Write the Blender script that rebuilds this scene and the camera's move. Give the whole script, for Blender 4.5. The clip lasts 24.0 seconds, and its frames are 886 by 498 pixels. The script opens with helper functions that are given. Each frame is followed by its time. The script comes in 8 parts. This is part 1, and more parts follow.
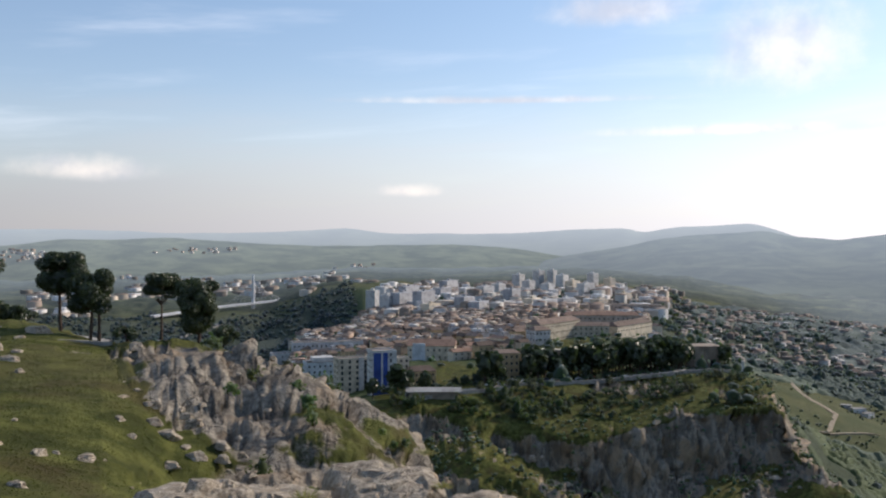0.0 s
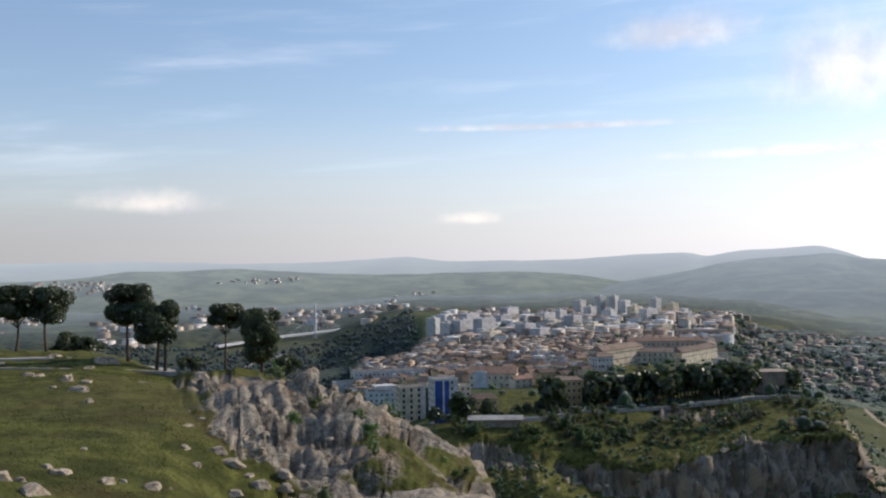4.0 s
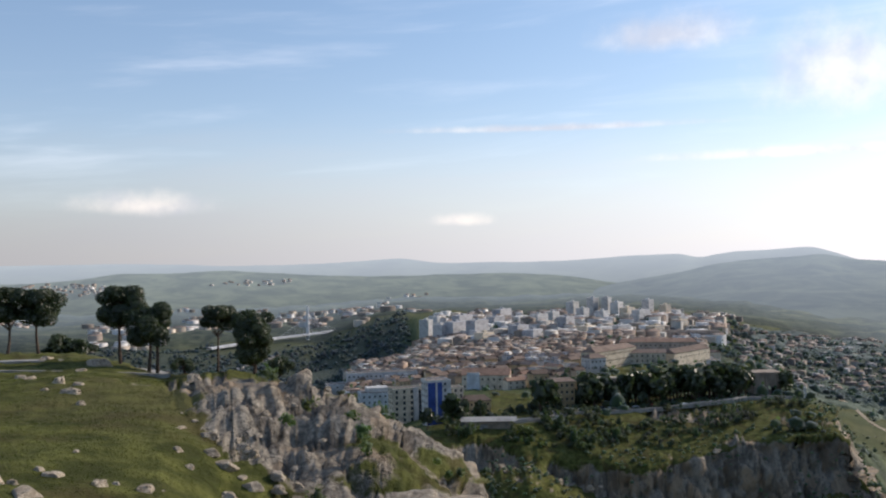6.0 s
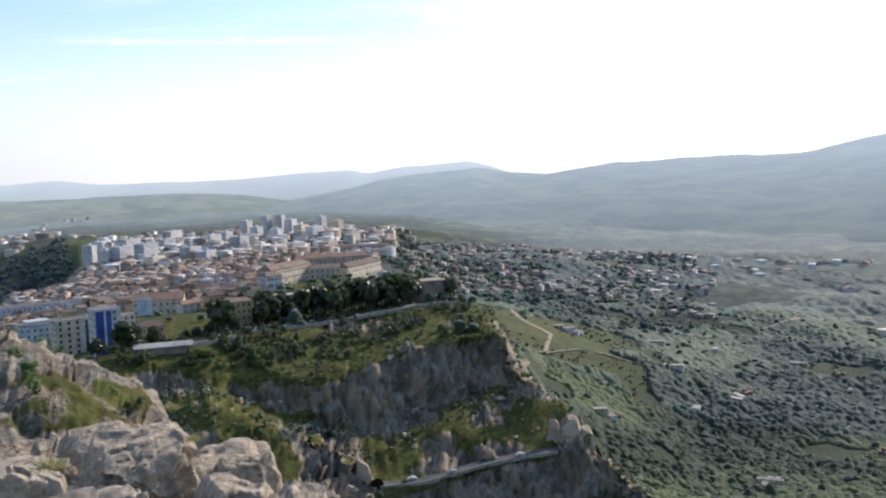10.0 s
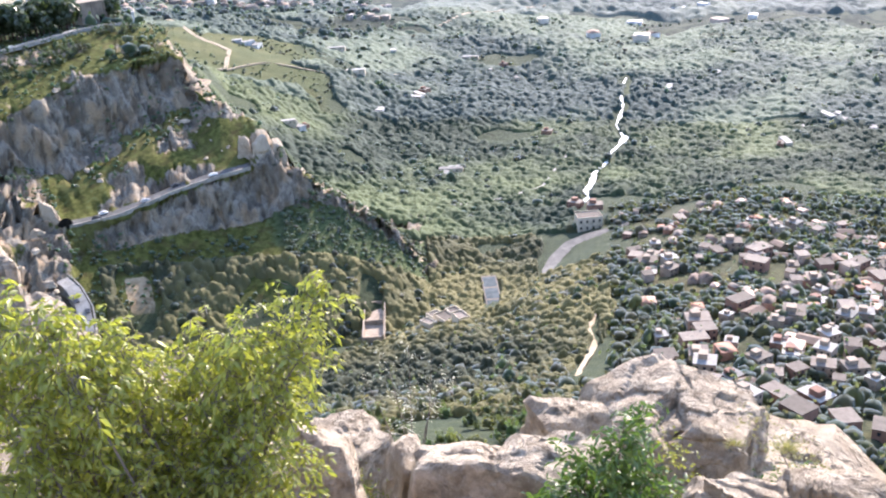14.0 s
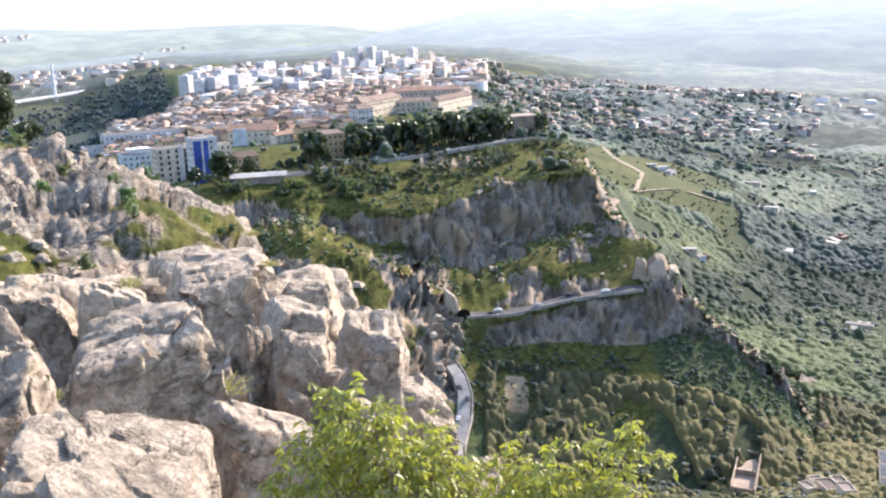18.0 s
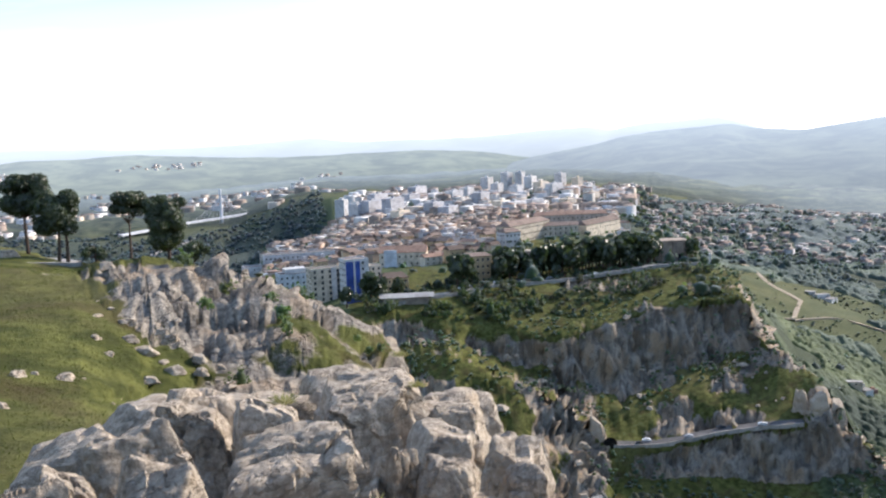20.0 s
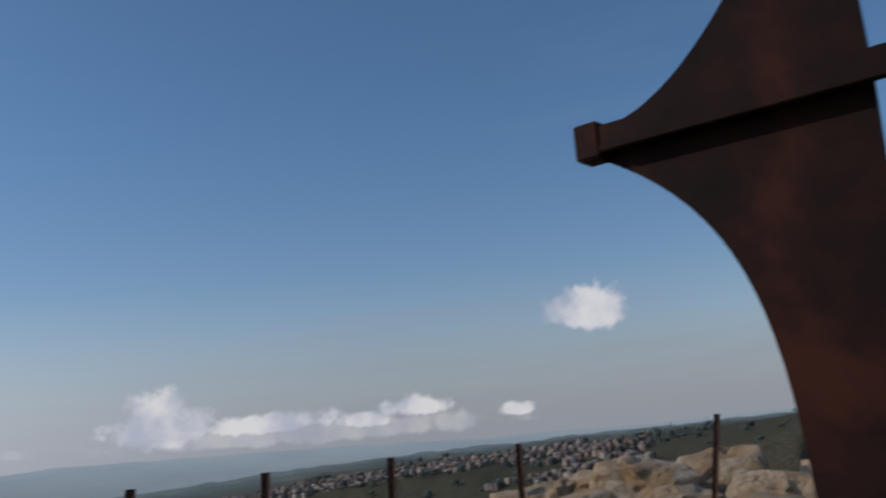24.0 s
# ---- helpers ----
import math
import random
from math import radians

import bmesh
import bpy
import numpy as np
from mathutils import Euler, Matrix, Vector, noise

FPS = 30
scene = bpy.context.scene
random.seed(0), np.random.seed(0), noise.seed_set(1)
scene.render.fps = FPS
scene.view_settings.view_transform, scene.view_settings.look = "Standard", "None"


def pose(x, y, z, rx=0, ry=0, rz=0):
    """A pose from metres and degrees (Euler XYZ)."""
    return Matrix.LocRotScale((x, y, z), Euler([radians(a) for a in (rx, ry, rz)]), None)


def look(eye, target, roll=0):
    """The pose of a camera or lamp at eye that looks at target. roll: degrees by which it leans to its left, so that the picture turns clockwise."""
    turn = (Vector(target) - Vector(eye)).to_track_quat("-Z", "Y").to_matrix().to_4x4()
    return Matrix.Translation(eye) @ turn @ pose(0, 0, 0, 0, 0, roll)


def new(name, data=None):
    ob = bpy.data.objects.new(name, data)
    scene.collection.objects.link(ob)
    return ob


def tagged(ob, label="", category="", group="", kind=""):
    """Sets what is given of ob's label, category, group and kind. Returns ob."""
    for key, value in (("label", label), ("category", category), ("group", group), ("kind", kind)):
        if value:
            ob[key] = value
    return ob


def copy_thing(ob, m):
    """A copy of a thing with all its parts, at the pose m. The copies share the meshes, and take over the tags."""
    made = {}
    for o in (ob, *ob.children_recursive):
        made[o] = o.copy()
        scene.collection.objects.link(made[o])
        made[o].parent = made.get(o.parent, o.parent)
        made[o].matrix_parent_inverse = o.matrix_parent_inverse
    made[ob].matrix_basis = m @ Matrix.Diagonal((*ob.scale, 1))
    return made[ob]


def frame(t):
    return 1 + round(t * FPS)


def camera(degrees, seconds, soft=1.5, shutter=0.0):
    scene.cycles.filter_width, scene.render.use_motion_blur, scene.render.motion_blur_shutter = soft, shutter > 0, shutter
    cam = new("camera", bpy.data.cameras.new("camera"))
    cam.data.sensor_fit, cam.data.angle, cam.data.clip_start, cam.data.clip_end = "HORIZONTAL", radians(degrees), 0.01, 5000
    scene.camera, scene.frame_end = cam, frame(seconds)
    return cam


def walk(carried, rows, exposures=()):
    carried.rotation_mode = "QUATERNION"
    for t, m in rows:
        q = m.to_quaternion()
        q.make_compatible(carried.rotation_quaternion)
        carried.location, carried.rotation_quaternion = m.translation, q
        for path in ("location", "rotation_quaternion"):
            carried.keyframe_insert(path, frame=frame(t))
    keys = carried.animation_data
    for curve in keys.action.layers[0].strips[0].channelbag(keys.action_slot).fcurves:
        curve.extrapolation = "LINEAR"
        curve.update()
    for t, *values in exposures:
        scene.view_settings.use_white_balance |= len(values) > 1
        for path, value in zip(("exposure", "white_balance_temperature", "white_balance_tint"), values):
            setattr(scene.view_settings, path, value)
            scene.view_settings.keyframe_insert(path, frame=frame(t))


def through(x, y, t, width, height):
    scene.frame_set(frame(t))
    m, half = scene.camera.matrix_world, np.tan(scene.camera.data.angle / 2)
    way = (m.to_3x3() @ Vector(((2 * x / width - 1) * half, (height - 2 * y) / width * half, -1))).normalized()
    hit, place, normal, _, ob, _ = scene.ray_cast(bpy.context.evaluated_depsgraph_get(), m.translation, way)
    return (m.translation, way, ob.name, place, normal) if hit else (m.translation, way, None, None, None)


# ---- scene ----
cam = camera(50.0, 24.0, soft=2.15, shutter=0.15)
EYE = 200.0  # height of the eye over the river flats
PATH = [
    (0, pose(-0.019, 0.023, 200.026, 89.05, -0.02, 0.15)),
    (0.5, pose(-0.005, 0.031, 200.028, 89.48, 0.48, 2.01)),
    (1, pose(0.007, 0.031, 200.018, 89.85, 0.20, 2.82)),
    (1.5, pose(0.010, 0.026, 200.010, 90.11, 0.22, 2.79)),
    (2, pose(0.036, 0.024, 200.010, 90.15, 0.28, 3.47)),
    (2.5, pose(0.053, 0.022, 200.035, 89.45, 0.77, 4.36)),
    (4.5, pose(0.036, -0.004, 199.997, 91.17, 0.85, 3.34)),
    (5, pose(0.029, -0.011, 199.996, 91.32, 0.81, 3.04)),
    (5.5, pose(0.027, -0.009, 200.004, 91.18, 0.74, 3.29)),
    (6, pose(0.034, -0.009, 199.990, 90.82, 0.95, 3.31)),
    (6.5, pose(0.019, -0.004, 199.989, 90.81, 1.06, 3.07)),
    (7, pose(0.001, 0.001, 199.999, 90.53, 1.11, 2.50)),
    (7.5, pose(-0.081, 0.038, 199.994, 90.16, 0.93, 0.41)),
    (8, pose(-0.252, 0.051, 199.989, 89.41, 0.27, -3.88)),
    (8.5, pose(-0.281, 0.006, 200.005, 88.70, 0.39, -8.31)),
    (9, pose(-0.269, -0.012, 200.016, 86.80, 1.32, -9.87)),
    (9.5, pose(-0.272, -0.029, 200.007, 85.87, 1.78, -12.95)),
    (10, pose(-0.274, -0.038, 200.005, 85.33, 2.19, -16.25)),
    (10.5, pose(-0.323, -0.060, 199.994, 84.42, 2.60, -22.71)),
    (11, pose(-0.288, -0.080, 199.996, 81.49, 2.58, -29.55)),
    (11.5, pose(-0.251, -0.101, 199.992, 71.92, 2.44, -35.74)),
    (13.5, pose(-0.086, -0.171, 199.951, 66.93, 3.69, -36.35)),
    (14, pose(-0.054, -0.150, 199.918, 67.09, 3.71, -35.70)),
    (14.5, pose(-0.114, -0.177, 199.974, 73.48, 4.91, -28.65)),
    (15, pose(-0.069, -0.195, 199.995, 75.18, 1.42, -20.56)),
    (15.5, pose(0.015, -0.315, 200.044, 73.77, 0.51, -15.41)),
    (16, pose(0.048, -0.370, 200.055, 72.74, 0.89, -15.76)),
    (16.5, pose(0.056, -0.380, 200.056, 73.69, 1.03, -14.80)),
    (17, pose(0.053, -0.368, 200.055, 74.93, 1.76, -13.67)),
    (17.5, pose(0.060, -0.368, 200.050, 75.75, 1.80, -12.01)),
    (18, pose(0.087, -0.241, 199.992, 75.62, 1.85, -10.70)),
    (18.5, pose(0.082, -0.294, 200.012, 75.46, 2.22, -9.49)),
    (19, pose(0.073, -0.285, 200.016, 76.30, 3.10, -5.61)),
    (19.5, pose(0.048, -0.264, 200.022, 80.00, 3.15, -0.72)),
    (21.5, pose(0.084, -0.235, 200.010, 88.61, 3.12, -33.29)),
    (21.7, pose(0.110, -0.223, 200.010, 86.67, 3.86, -42.48)),
    (21.9, pose(0.156, -0.252, 199.997, 87.22, 3.12, -52.42)),
    (22, pose(0.177, -0.262, 199.984, 88.02, 3.24, -58.35)),
    (22.2, pose(0.204, -0.258, 199.945, 89.23, 4.28, -70.67)),
    (22.4, pose(0.227, -0.229, 199.919, 90.39, 7.66, -81.39)),
    (22.6, pose(0.254, -0.316, 199.958, 91.59, 8.54, -91.74)),
    (22.8, pose(0.162, -0.405, 199.963, 94.92, 8.14, -102.14)),
    (23, pose(0.006, -0.489, 199.953, 95.10, 9.67, -110.07)),
    (23.2, pose(-0.045, -0.625, 199.972, 93.63, 10.32, -118.83)),
    (23.4, pose(-0.135, -0.696, 199.973, 96.89, 6.75, -128.98)),
    (23.5, pose(-0.175, -0.773, 199.972, 97.76, 5.52, -133.73)),
    (23.7, pose(-0.357, -0.787, 199.970, 98.80, 4.10, -141.00)),
    (23.9, pose(-0.470, -0.861, 199.988, 100.10, 4.33, -146.73)),
    (24, pose(-0.547, -0.863, 199.997, 100.63, 4.62, -149.95)),
]
walk(cam, PATH, exposures=[(0, 0.12, 6650, 15), (7, 0.12, 6650, 15), (9.5, 0.38, 6480, 15), (11.5, 1.35, 6350, 15), (14, 2.0, 6330, 22), (15.5, 1.88, 6430, 21), (19, 1.60, 6600, 20),
                           (19.5, 1.1, 6450, 18), (21.5, 1.1, 6350, 15), (22.1, 1.05, 6250, 10), (22.5, 0.3, 6500, 10), (23, -0.42, 6650, 10), (24, -0.62, 6000, 13)])


# ---- sky, sun ----
SUN_AZ, SUN_EL = -58.0, 27.0


def heading(az, el=0.0):
    """Unit vector for an azimuth (degrees to the left of +y) and an elevation."""
    a, e = radians(az), radians(el)
    return Vector((-math.sin(a) * math.cos(e), math.cos(a) * math.cos(e), math.sin(e)))


world = bpy.data.worlds.new("sky")
scene.world = world
world.use_nodes = True
wn, wl = world.node_tree.nodes, world.node_tree.links
wn.clear()


class Graph:
    """Short hand for node trees."""

    def __init__(self, tree):
        self.n, self.l = tree.nodes, tree.links

    def node(self, kind, **props):
        made = self.n.new(kind)
        for k, v in props.items():
            setattr(made, k, v)
        return made

    def put(self, socket, value):
        if isinstance(value, bpy.types.NodeSocket):
            self.l.new(value, socket)
        elif value is not None:
            socket.default_value = value

    def math(self, op, a, b=None, c=None, clamp=False):
        m = self.node("ShaderNodeMath", operation=op, use_clamp=clamp)
        for s, v in zip(m.inputs, (a, b, c)):
            self.put(s, v)
        return m.outputs[0]

    def noise(self, vec, scale, detail=4.0, rough=0.55, distort=0.0):
        m = self.node("ShaderNodeTexNoise")
        self.put(m.inputs["Vector"], vec)
        self.put(m.inputs["Scale"], scale)
        self.put(m.inputs["Detail"], detail)
        self.put(m.inputs["Roughness"], rough)
        self.put(m.inputs["Distortion"], distort)
        return m.outputs[0]

    def ramp(self, value, a, b, smooth=True):
        m = self.node("ShaderNodeMapRange", interpolation_type="SMOOTHSTEP" if smooth else "LINEAR")
        self.put(m.inputs["Value"], value)
        self.put(m.inputs["From Min"], a)
        self.put(m.inputs["From Max"], b)
        return m.outputs["Result"]

    def mix(self, fac, a, b, blend="MIX"):
        m = self.node("ShaderNodeMix", data_type="RGBA", blend_type=blend)
        self.put(m.inputs[0], fac)
        for s, v in ((m.inputs[6], a), (m.inputs[7], b)):
            self.put(s, (*v, 1) if isinstance(v, tuple) and len(v) == 3 else v)
        return m.outputs[2]

    def cracks(self, vec, scale, width):
        """Broken, wandering joints of rock."""
        wig = self.node("ShaderNodeTexNoise")
        self.put(wig.inputs["Vector"], vec)
        wig.inputs["Scale"].default_value, wig.inputs["Detail"].default_value = scale * 1.4, 5.0
        bend = self.node("ShaderNodeVectorMath", operation="SCALE")
        self.put(bend.inputs[0], wig.outputs["Color"])
        bend.inputs["Scale"].default_value = 1.1 / scale
        moved = self.node("ShaderNodeVectorMath", operation="ADD")
        self.put(moved.inputs[0], self.scaled(vec, 1, 1, 0.7))
        self.put(moved.inputs[1], bend.outputs[0])
        cell = self.node("ShaderNodeTexVoronoi", feature="DISTANCE_TO_EDGE")
        self.put(cell.inputs["Vector"], moved.outputs[0])
        cell.inputs["Scale"].default_value = scale
        return self.math("MULTIPLY", self.ramp(cell.outputs["Distance"], width, 0.0), self.ramp(self.noise(vec, scale * 0.8, 3.0), 0.40, 0.56))

    def scaled(self, vec, x, y, z):
        m = self.node("ShaderNodeVectorMath", operation="MULTIPLY")
        self.put(m.inputs[0], vec)
        m.inputs[1].default_value = (x, y, z)
        return m.outputs[0]


g = Graph(world.node_tree)
sky = g.node("ShaderNodeTexSky", sky_type="NISHITA", sun_disc=False, sun_elevation=radians(SUN_EL), sun_rotation=radians(-SUN_AZ),
             altitude=600.0, air_density=1.0, dust_density=0.7, ozone_density=2.5)
way = g.node("ShaderNodeTexCoord").outputs["Generated"]
split = g.node("ShaderNodeSeparateXYZ")
g.put(split.inputs[0], way)
wx, wy, wz = split.outputs
az_deg = g.math("MULTIPLY", g.math("ARCTAN2", g.math("MULTIPLY", wx, -1.0), wy), 57.2958)
el_deg = g.math("MULTIPLY", g.math("ARCSINE", wz), 57.2958)
# aureole of the low sun in hazy air
dot = g.node("ShaderNodeVectorMath", operation="DOT_PRODUCT")
g.put(dot.inputs[0], way)
dot.inputs[1].default_value = heading(SUN_AZ, SUN_EL)
toward = g.math("MAXIMUM", dot.outputs["Value"], 0.0)
glow = g.math("ADD", g.math("MULTIPLY", g.math("POWER", toward, 4.0), 0.9), g.math("ADD", g.math("MULTIPLY", g.math("POWER", toward, 14.0), 3.6), g.math("MULTIPLY", g.math("POWER", toward, 90.0), 20.0)))
# thin streaks of high cloud
plane = g.node("ShaderNodeCombineXYZ")
g.put(plane.inputs[0], g.math("MULTIPLY", az_deg, 0.035))
g.put(plane.inputs[1], g.math("MULTIPLY", g.math("ADD", el_deg, g.math("MULTIPLY", az_deg, 0.05)), 0.30))
streak = g.noise(plane.outputs[0], 1.5, 6.0, 0.55, 0.35)
band = g.math("MULTIPLY", g.ramp(el_deg, 1.0, 7.0), g.math("SUBTRACT", 1.0, g.math("MULTIPLY", g.ramp(az_deg, -80.0, -100.0), 0.95)))
cirrus = g.math("MULTIPLY", g.math("MULTIPLY", g.math("ADD", 0.16, g.ramp(streak, 0.48, 0.95)), band), 0.42)
# heaps of cumulus over the far hills: azimuth, elevation, half width, half height
CUMULUS = [(-102.0, 0.3, 15.0, 1.3), (-142.0, 0.2, 14.0, 1.1), (20.6, 3.5, 3.7, 0.9), (2.5, 2.5, 2.0, 0.5), (-19.7, 10.0, 4.4, 3.1), (-3.7, 7.9, 8.9, 0.3), (-17.8, 5.9, 8.2, 0.4), (-10.5, 12.9, 4.4, 1.4), (-88.0, 3.4, 6.2, 2.1), (-100.4, 2.0, 6.2, 1.6), (-111.0, 1.9, 5.6, 2.2),
           (-133.7, 1.2, 3.7, 2.7), (-122.9, 0.3, 4.6, 0.9), (-133.7, 1.2, 3.2, 2.6), (-148.2, 1.3, 2.7, 1.1), (-145.2, 0.7, 2.0, 0.8), (-154.3, 0.7, 1.5, 0.7), (-159.3, 6.0, 3.2, 2.2), (-139.9, 0.9, 5.1, 1.0)]
puff = g.noise(way, 34.0, 7.0, 0.60)
heap = 0.0
for c_az, c_el, c_w, c_h in CUMULUS:
    du = g.math("MULTIPLY", g.math("SUBTRACT", az_deg, c_az), 1.0 / c_w)
    dv = g.math("MULTIPLY", g.math("SUBTRACT", el_deg, c_el), 1.0 / c_h)
    dv = g.math("MULTIPLY", dv, g.math("ADD", 1.0, g.math("MULTIPLY", g.math("LESS_THAN", dv, 0.0), 0.7)))
    rr = g.math("SQRT", g.math("ADD", g.math("MULTIPLY", du, du), g.math("MULTIPLY", dv, dv)))
    high = c_az > -40
    one = g.ramp(g.math("ADD", g.math("SUBTRACT", 1.0, rr), g.math("MULTIPLY", g.math("SUBTRACT", puff, 0.5), 1.2 if high else 1.7)), -0.35 if high else 0.10, 1.0 if high else 0.50)
    heap = g.math("MAXIMUM", heap, g.math("MULTIPLY", one, 0.75 if high else 0.4 if c_w > 10 else 1.0))
murk = g.math("MULTIPLY", g.math("SUBTRACT", 1.0, g.ramp(g.math("ADD", el_deg, g.math("MULTIPLY", streak, 5.0)), 2.5, 12.0)), 0.85)
air = g.node("ShaderNodeVectorMath", operation="SCALE")
air.inputs[0].default_value = (6.85, 7.15, 7.8)
g.put(air.inputs["Scale"], g.math("ADD", 0.49, g.math("MULTIPLY", g.math("POWER", toward, 1.5), 0.88)))
clear = g.mix(g.ramp(el_deg, 5.0, 20.0), sky.outputs[0], g.mix(1.0, sky.outputs[0], (0.85, 1.02, 1.06), "MULTIPLY"))
base = g.mix(murk, clear, air.outputs[0])
base = g.mix(cirrus, base, (9.5, 9.9, 10.6))
base = g.mix(g.math("MULTIPLY", heap, 0.85), base, g.mix(g.ramp(g.noise(way, 18.0, 4.0), 0.35, 0.65), (5.2, 5.4, 6.0), (9.0, 8.5, 7.9)))
sun_warm = g.node("ShaderNodeVectorMath", operation="SCALE")
sun_warm.inputs[0].default_value = (1.0, 0.97, 0.9)
g.put(sun_warm.inputs["Scale"], glow)
total = g.mix(1.0, base, sun_warm.outputs[0], "ADD")
bg = g.node("ShaderNodeBackground")
g.put(bg.inputs["Color"], total)
bg.inputs["Strength"].default_value = 0.125
g.put(g.node("ShaderNodeOutputWorld").inputs[0], bg.outputs[0])

sun = new("sun", bpy.data.lights.new("sun", "SUN"))
sun.data.energy, sun.data.angle, sun.data.color = 3.4, radians(0.6), (1.0, 0.90, 0.76)
sun.matrix_world = look((0, 0, 0), -heading(SUN_AZ, SUN_EL))


# ---- materials ----
def material(name, dark, light, grain=2.0, stain=None, stain_scale=0.25, rough=0.85, bump=0.25, bump_scale=None, metal=0.0,
             vary=0.0, sheen=0.0, space="Object", detail=6.0, warp=0.0):
    """A mottled surface: grain between two colours, larger stains, relief, and a shift of tone from thing to thing."""
    m = bpy.data.materials.new(name)
    m.use_nodes = True
    k = Graph(m.node_tree)
    shader = m.node_tree.nodes["Principled BSDF"]
    where = k.node("ShaderNodeNewGeometry").outputs["Position"] if space == "World" else k.node("ShaderNodeTexCoord").outputs["Object"]
    col = k.mix(k.ramp(k.noise(where, grain, detail, 0.6, warp), 0.32, 0.68), dark, light)
    if stain:
        col = k.mix(k.math("MULTIPLY", k.ramp(k.noise(where, stain_scale, 4.0, 0.6, 0.4), 0.45, 0.68), 0.8), col, stain)
    if vary:
        tone = k.node("ShaderNodeHueSaturation")
        k.put(tone.inputs["Value"], k.math("ADD", 1.0 - vary, k.math("MULTIPLY", k.node("ShaderNodeObjectInfo").outputs["Random"], 2 * vary)))
        k.put(tone.inputs["Color"], col)
        col = tone.outputs[0]
    k.put(shader.inputs["Base Color"], col)
    shader.inputs["Roughness"].default_value = rough
    shader.inputs["Metallic"].default_value = metal
    shader.inputs["Specular IOR Level"].default_value = 0.2 if rough > 0.7 else 0.5
    if sheen:
        shader.inputs["Sheen Weight"].default_value = sheen
        shader.inputs["Sheen Roughness"].default_value = 0.5
    if bump:
        b = k.node("ShaderNodeBump")
        b.inputs["Strength"].default_value = bump
        b.inputs["Distance"].default_value = 0.4 / (bump_scale or grain)
        k.put(b.inputs["Height"], k.noise(where, bump_scale or grain * 2, 6.0, 0.65))
        k.put(shader.inputs["Normal"], b.outputs[0])
    return m


def tinted(name, rough=0.8, sheen=0.0, grain=0.4, spread=0.25, bump=0.0, bump_scale=1.0, through=0.0):
    """Colour from the mesh's own 'tint' (one paint per house, one green per tree), mottled."""
    m = bpy.data.materials.new(name)
    m.use_nodes = True
    k = Graph(m.node_tree)
    shader = m.node_tree.nodes["Principled BSDF"]
    a = k.node("ShaderNodeAttribute", attribute_name="tint")
    where = k.node("ShaderNodeNewGeometry").outputs["Position"]
    tone = k.node("ShaderNodeHueSaturation")
    k.put(tone.inputs["Color"], a.outputs["Color"])
    k.put(tone.inputs["Value"], k.math("ADD", 1.0 - spread, k.math("MULTIPLY", k.noise(where, grain, 5.0, 0.65), 2 * spread)))
    k.put(shader.inputs["Base Color"], tone.outputs[0])
    shader.inputs["Roughness"].default_value = rough
    shader.inputs["Specular IOR Level"].default_value = 0.12
    # bluish sheen stands in for haze over the woods
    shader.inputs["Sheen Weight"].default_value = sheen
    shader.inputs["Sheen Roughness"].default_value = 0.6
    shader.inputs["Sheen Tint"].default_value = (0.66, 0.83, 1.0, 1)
    if bump:
        b = k.node("ShaderNodeBump")
        b.inputs["Strength"].default_value = bump
        b.inputs["Distance"].default_value = 0.5 / bump_scale
        k.put(b.inputs["Height"], k.noise(where, bump_scale, 5.0, 0.7))
        k.put(shader.inputs["Normal"], b.outputs[0])
    if through:  # leaves let light through
        t, both = k.node("ShaderNodeBsdfTranslucent"), k.node("ShaderNodeMixShader")
        k.put(t.inputs["Color"], k.mix(1.0, tone.outputs[0], (1.5, 1.6, 1.35), "MULTIPLY"))
        both.inputs[0].default_value = through
        k.l.new(shader.outputs[0], both.inputs[1])
        k.l.new(t.outputs[0], both.inputs[2])
        k.l.new(both.outputs[0], m.node_tree.nodes["Material Output"].inputs[0])
    return m


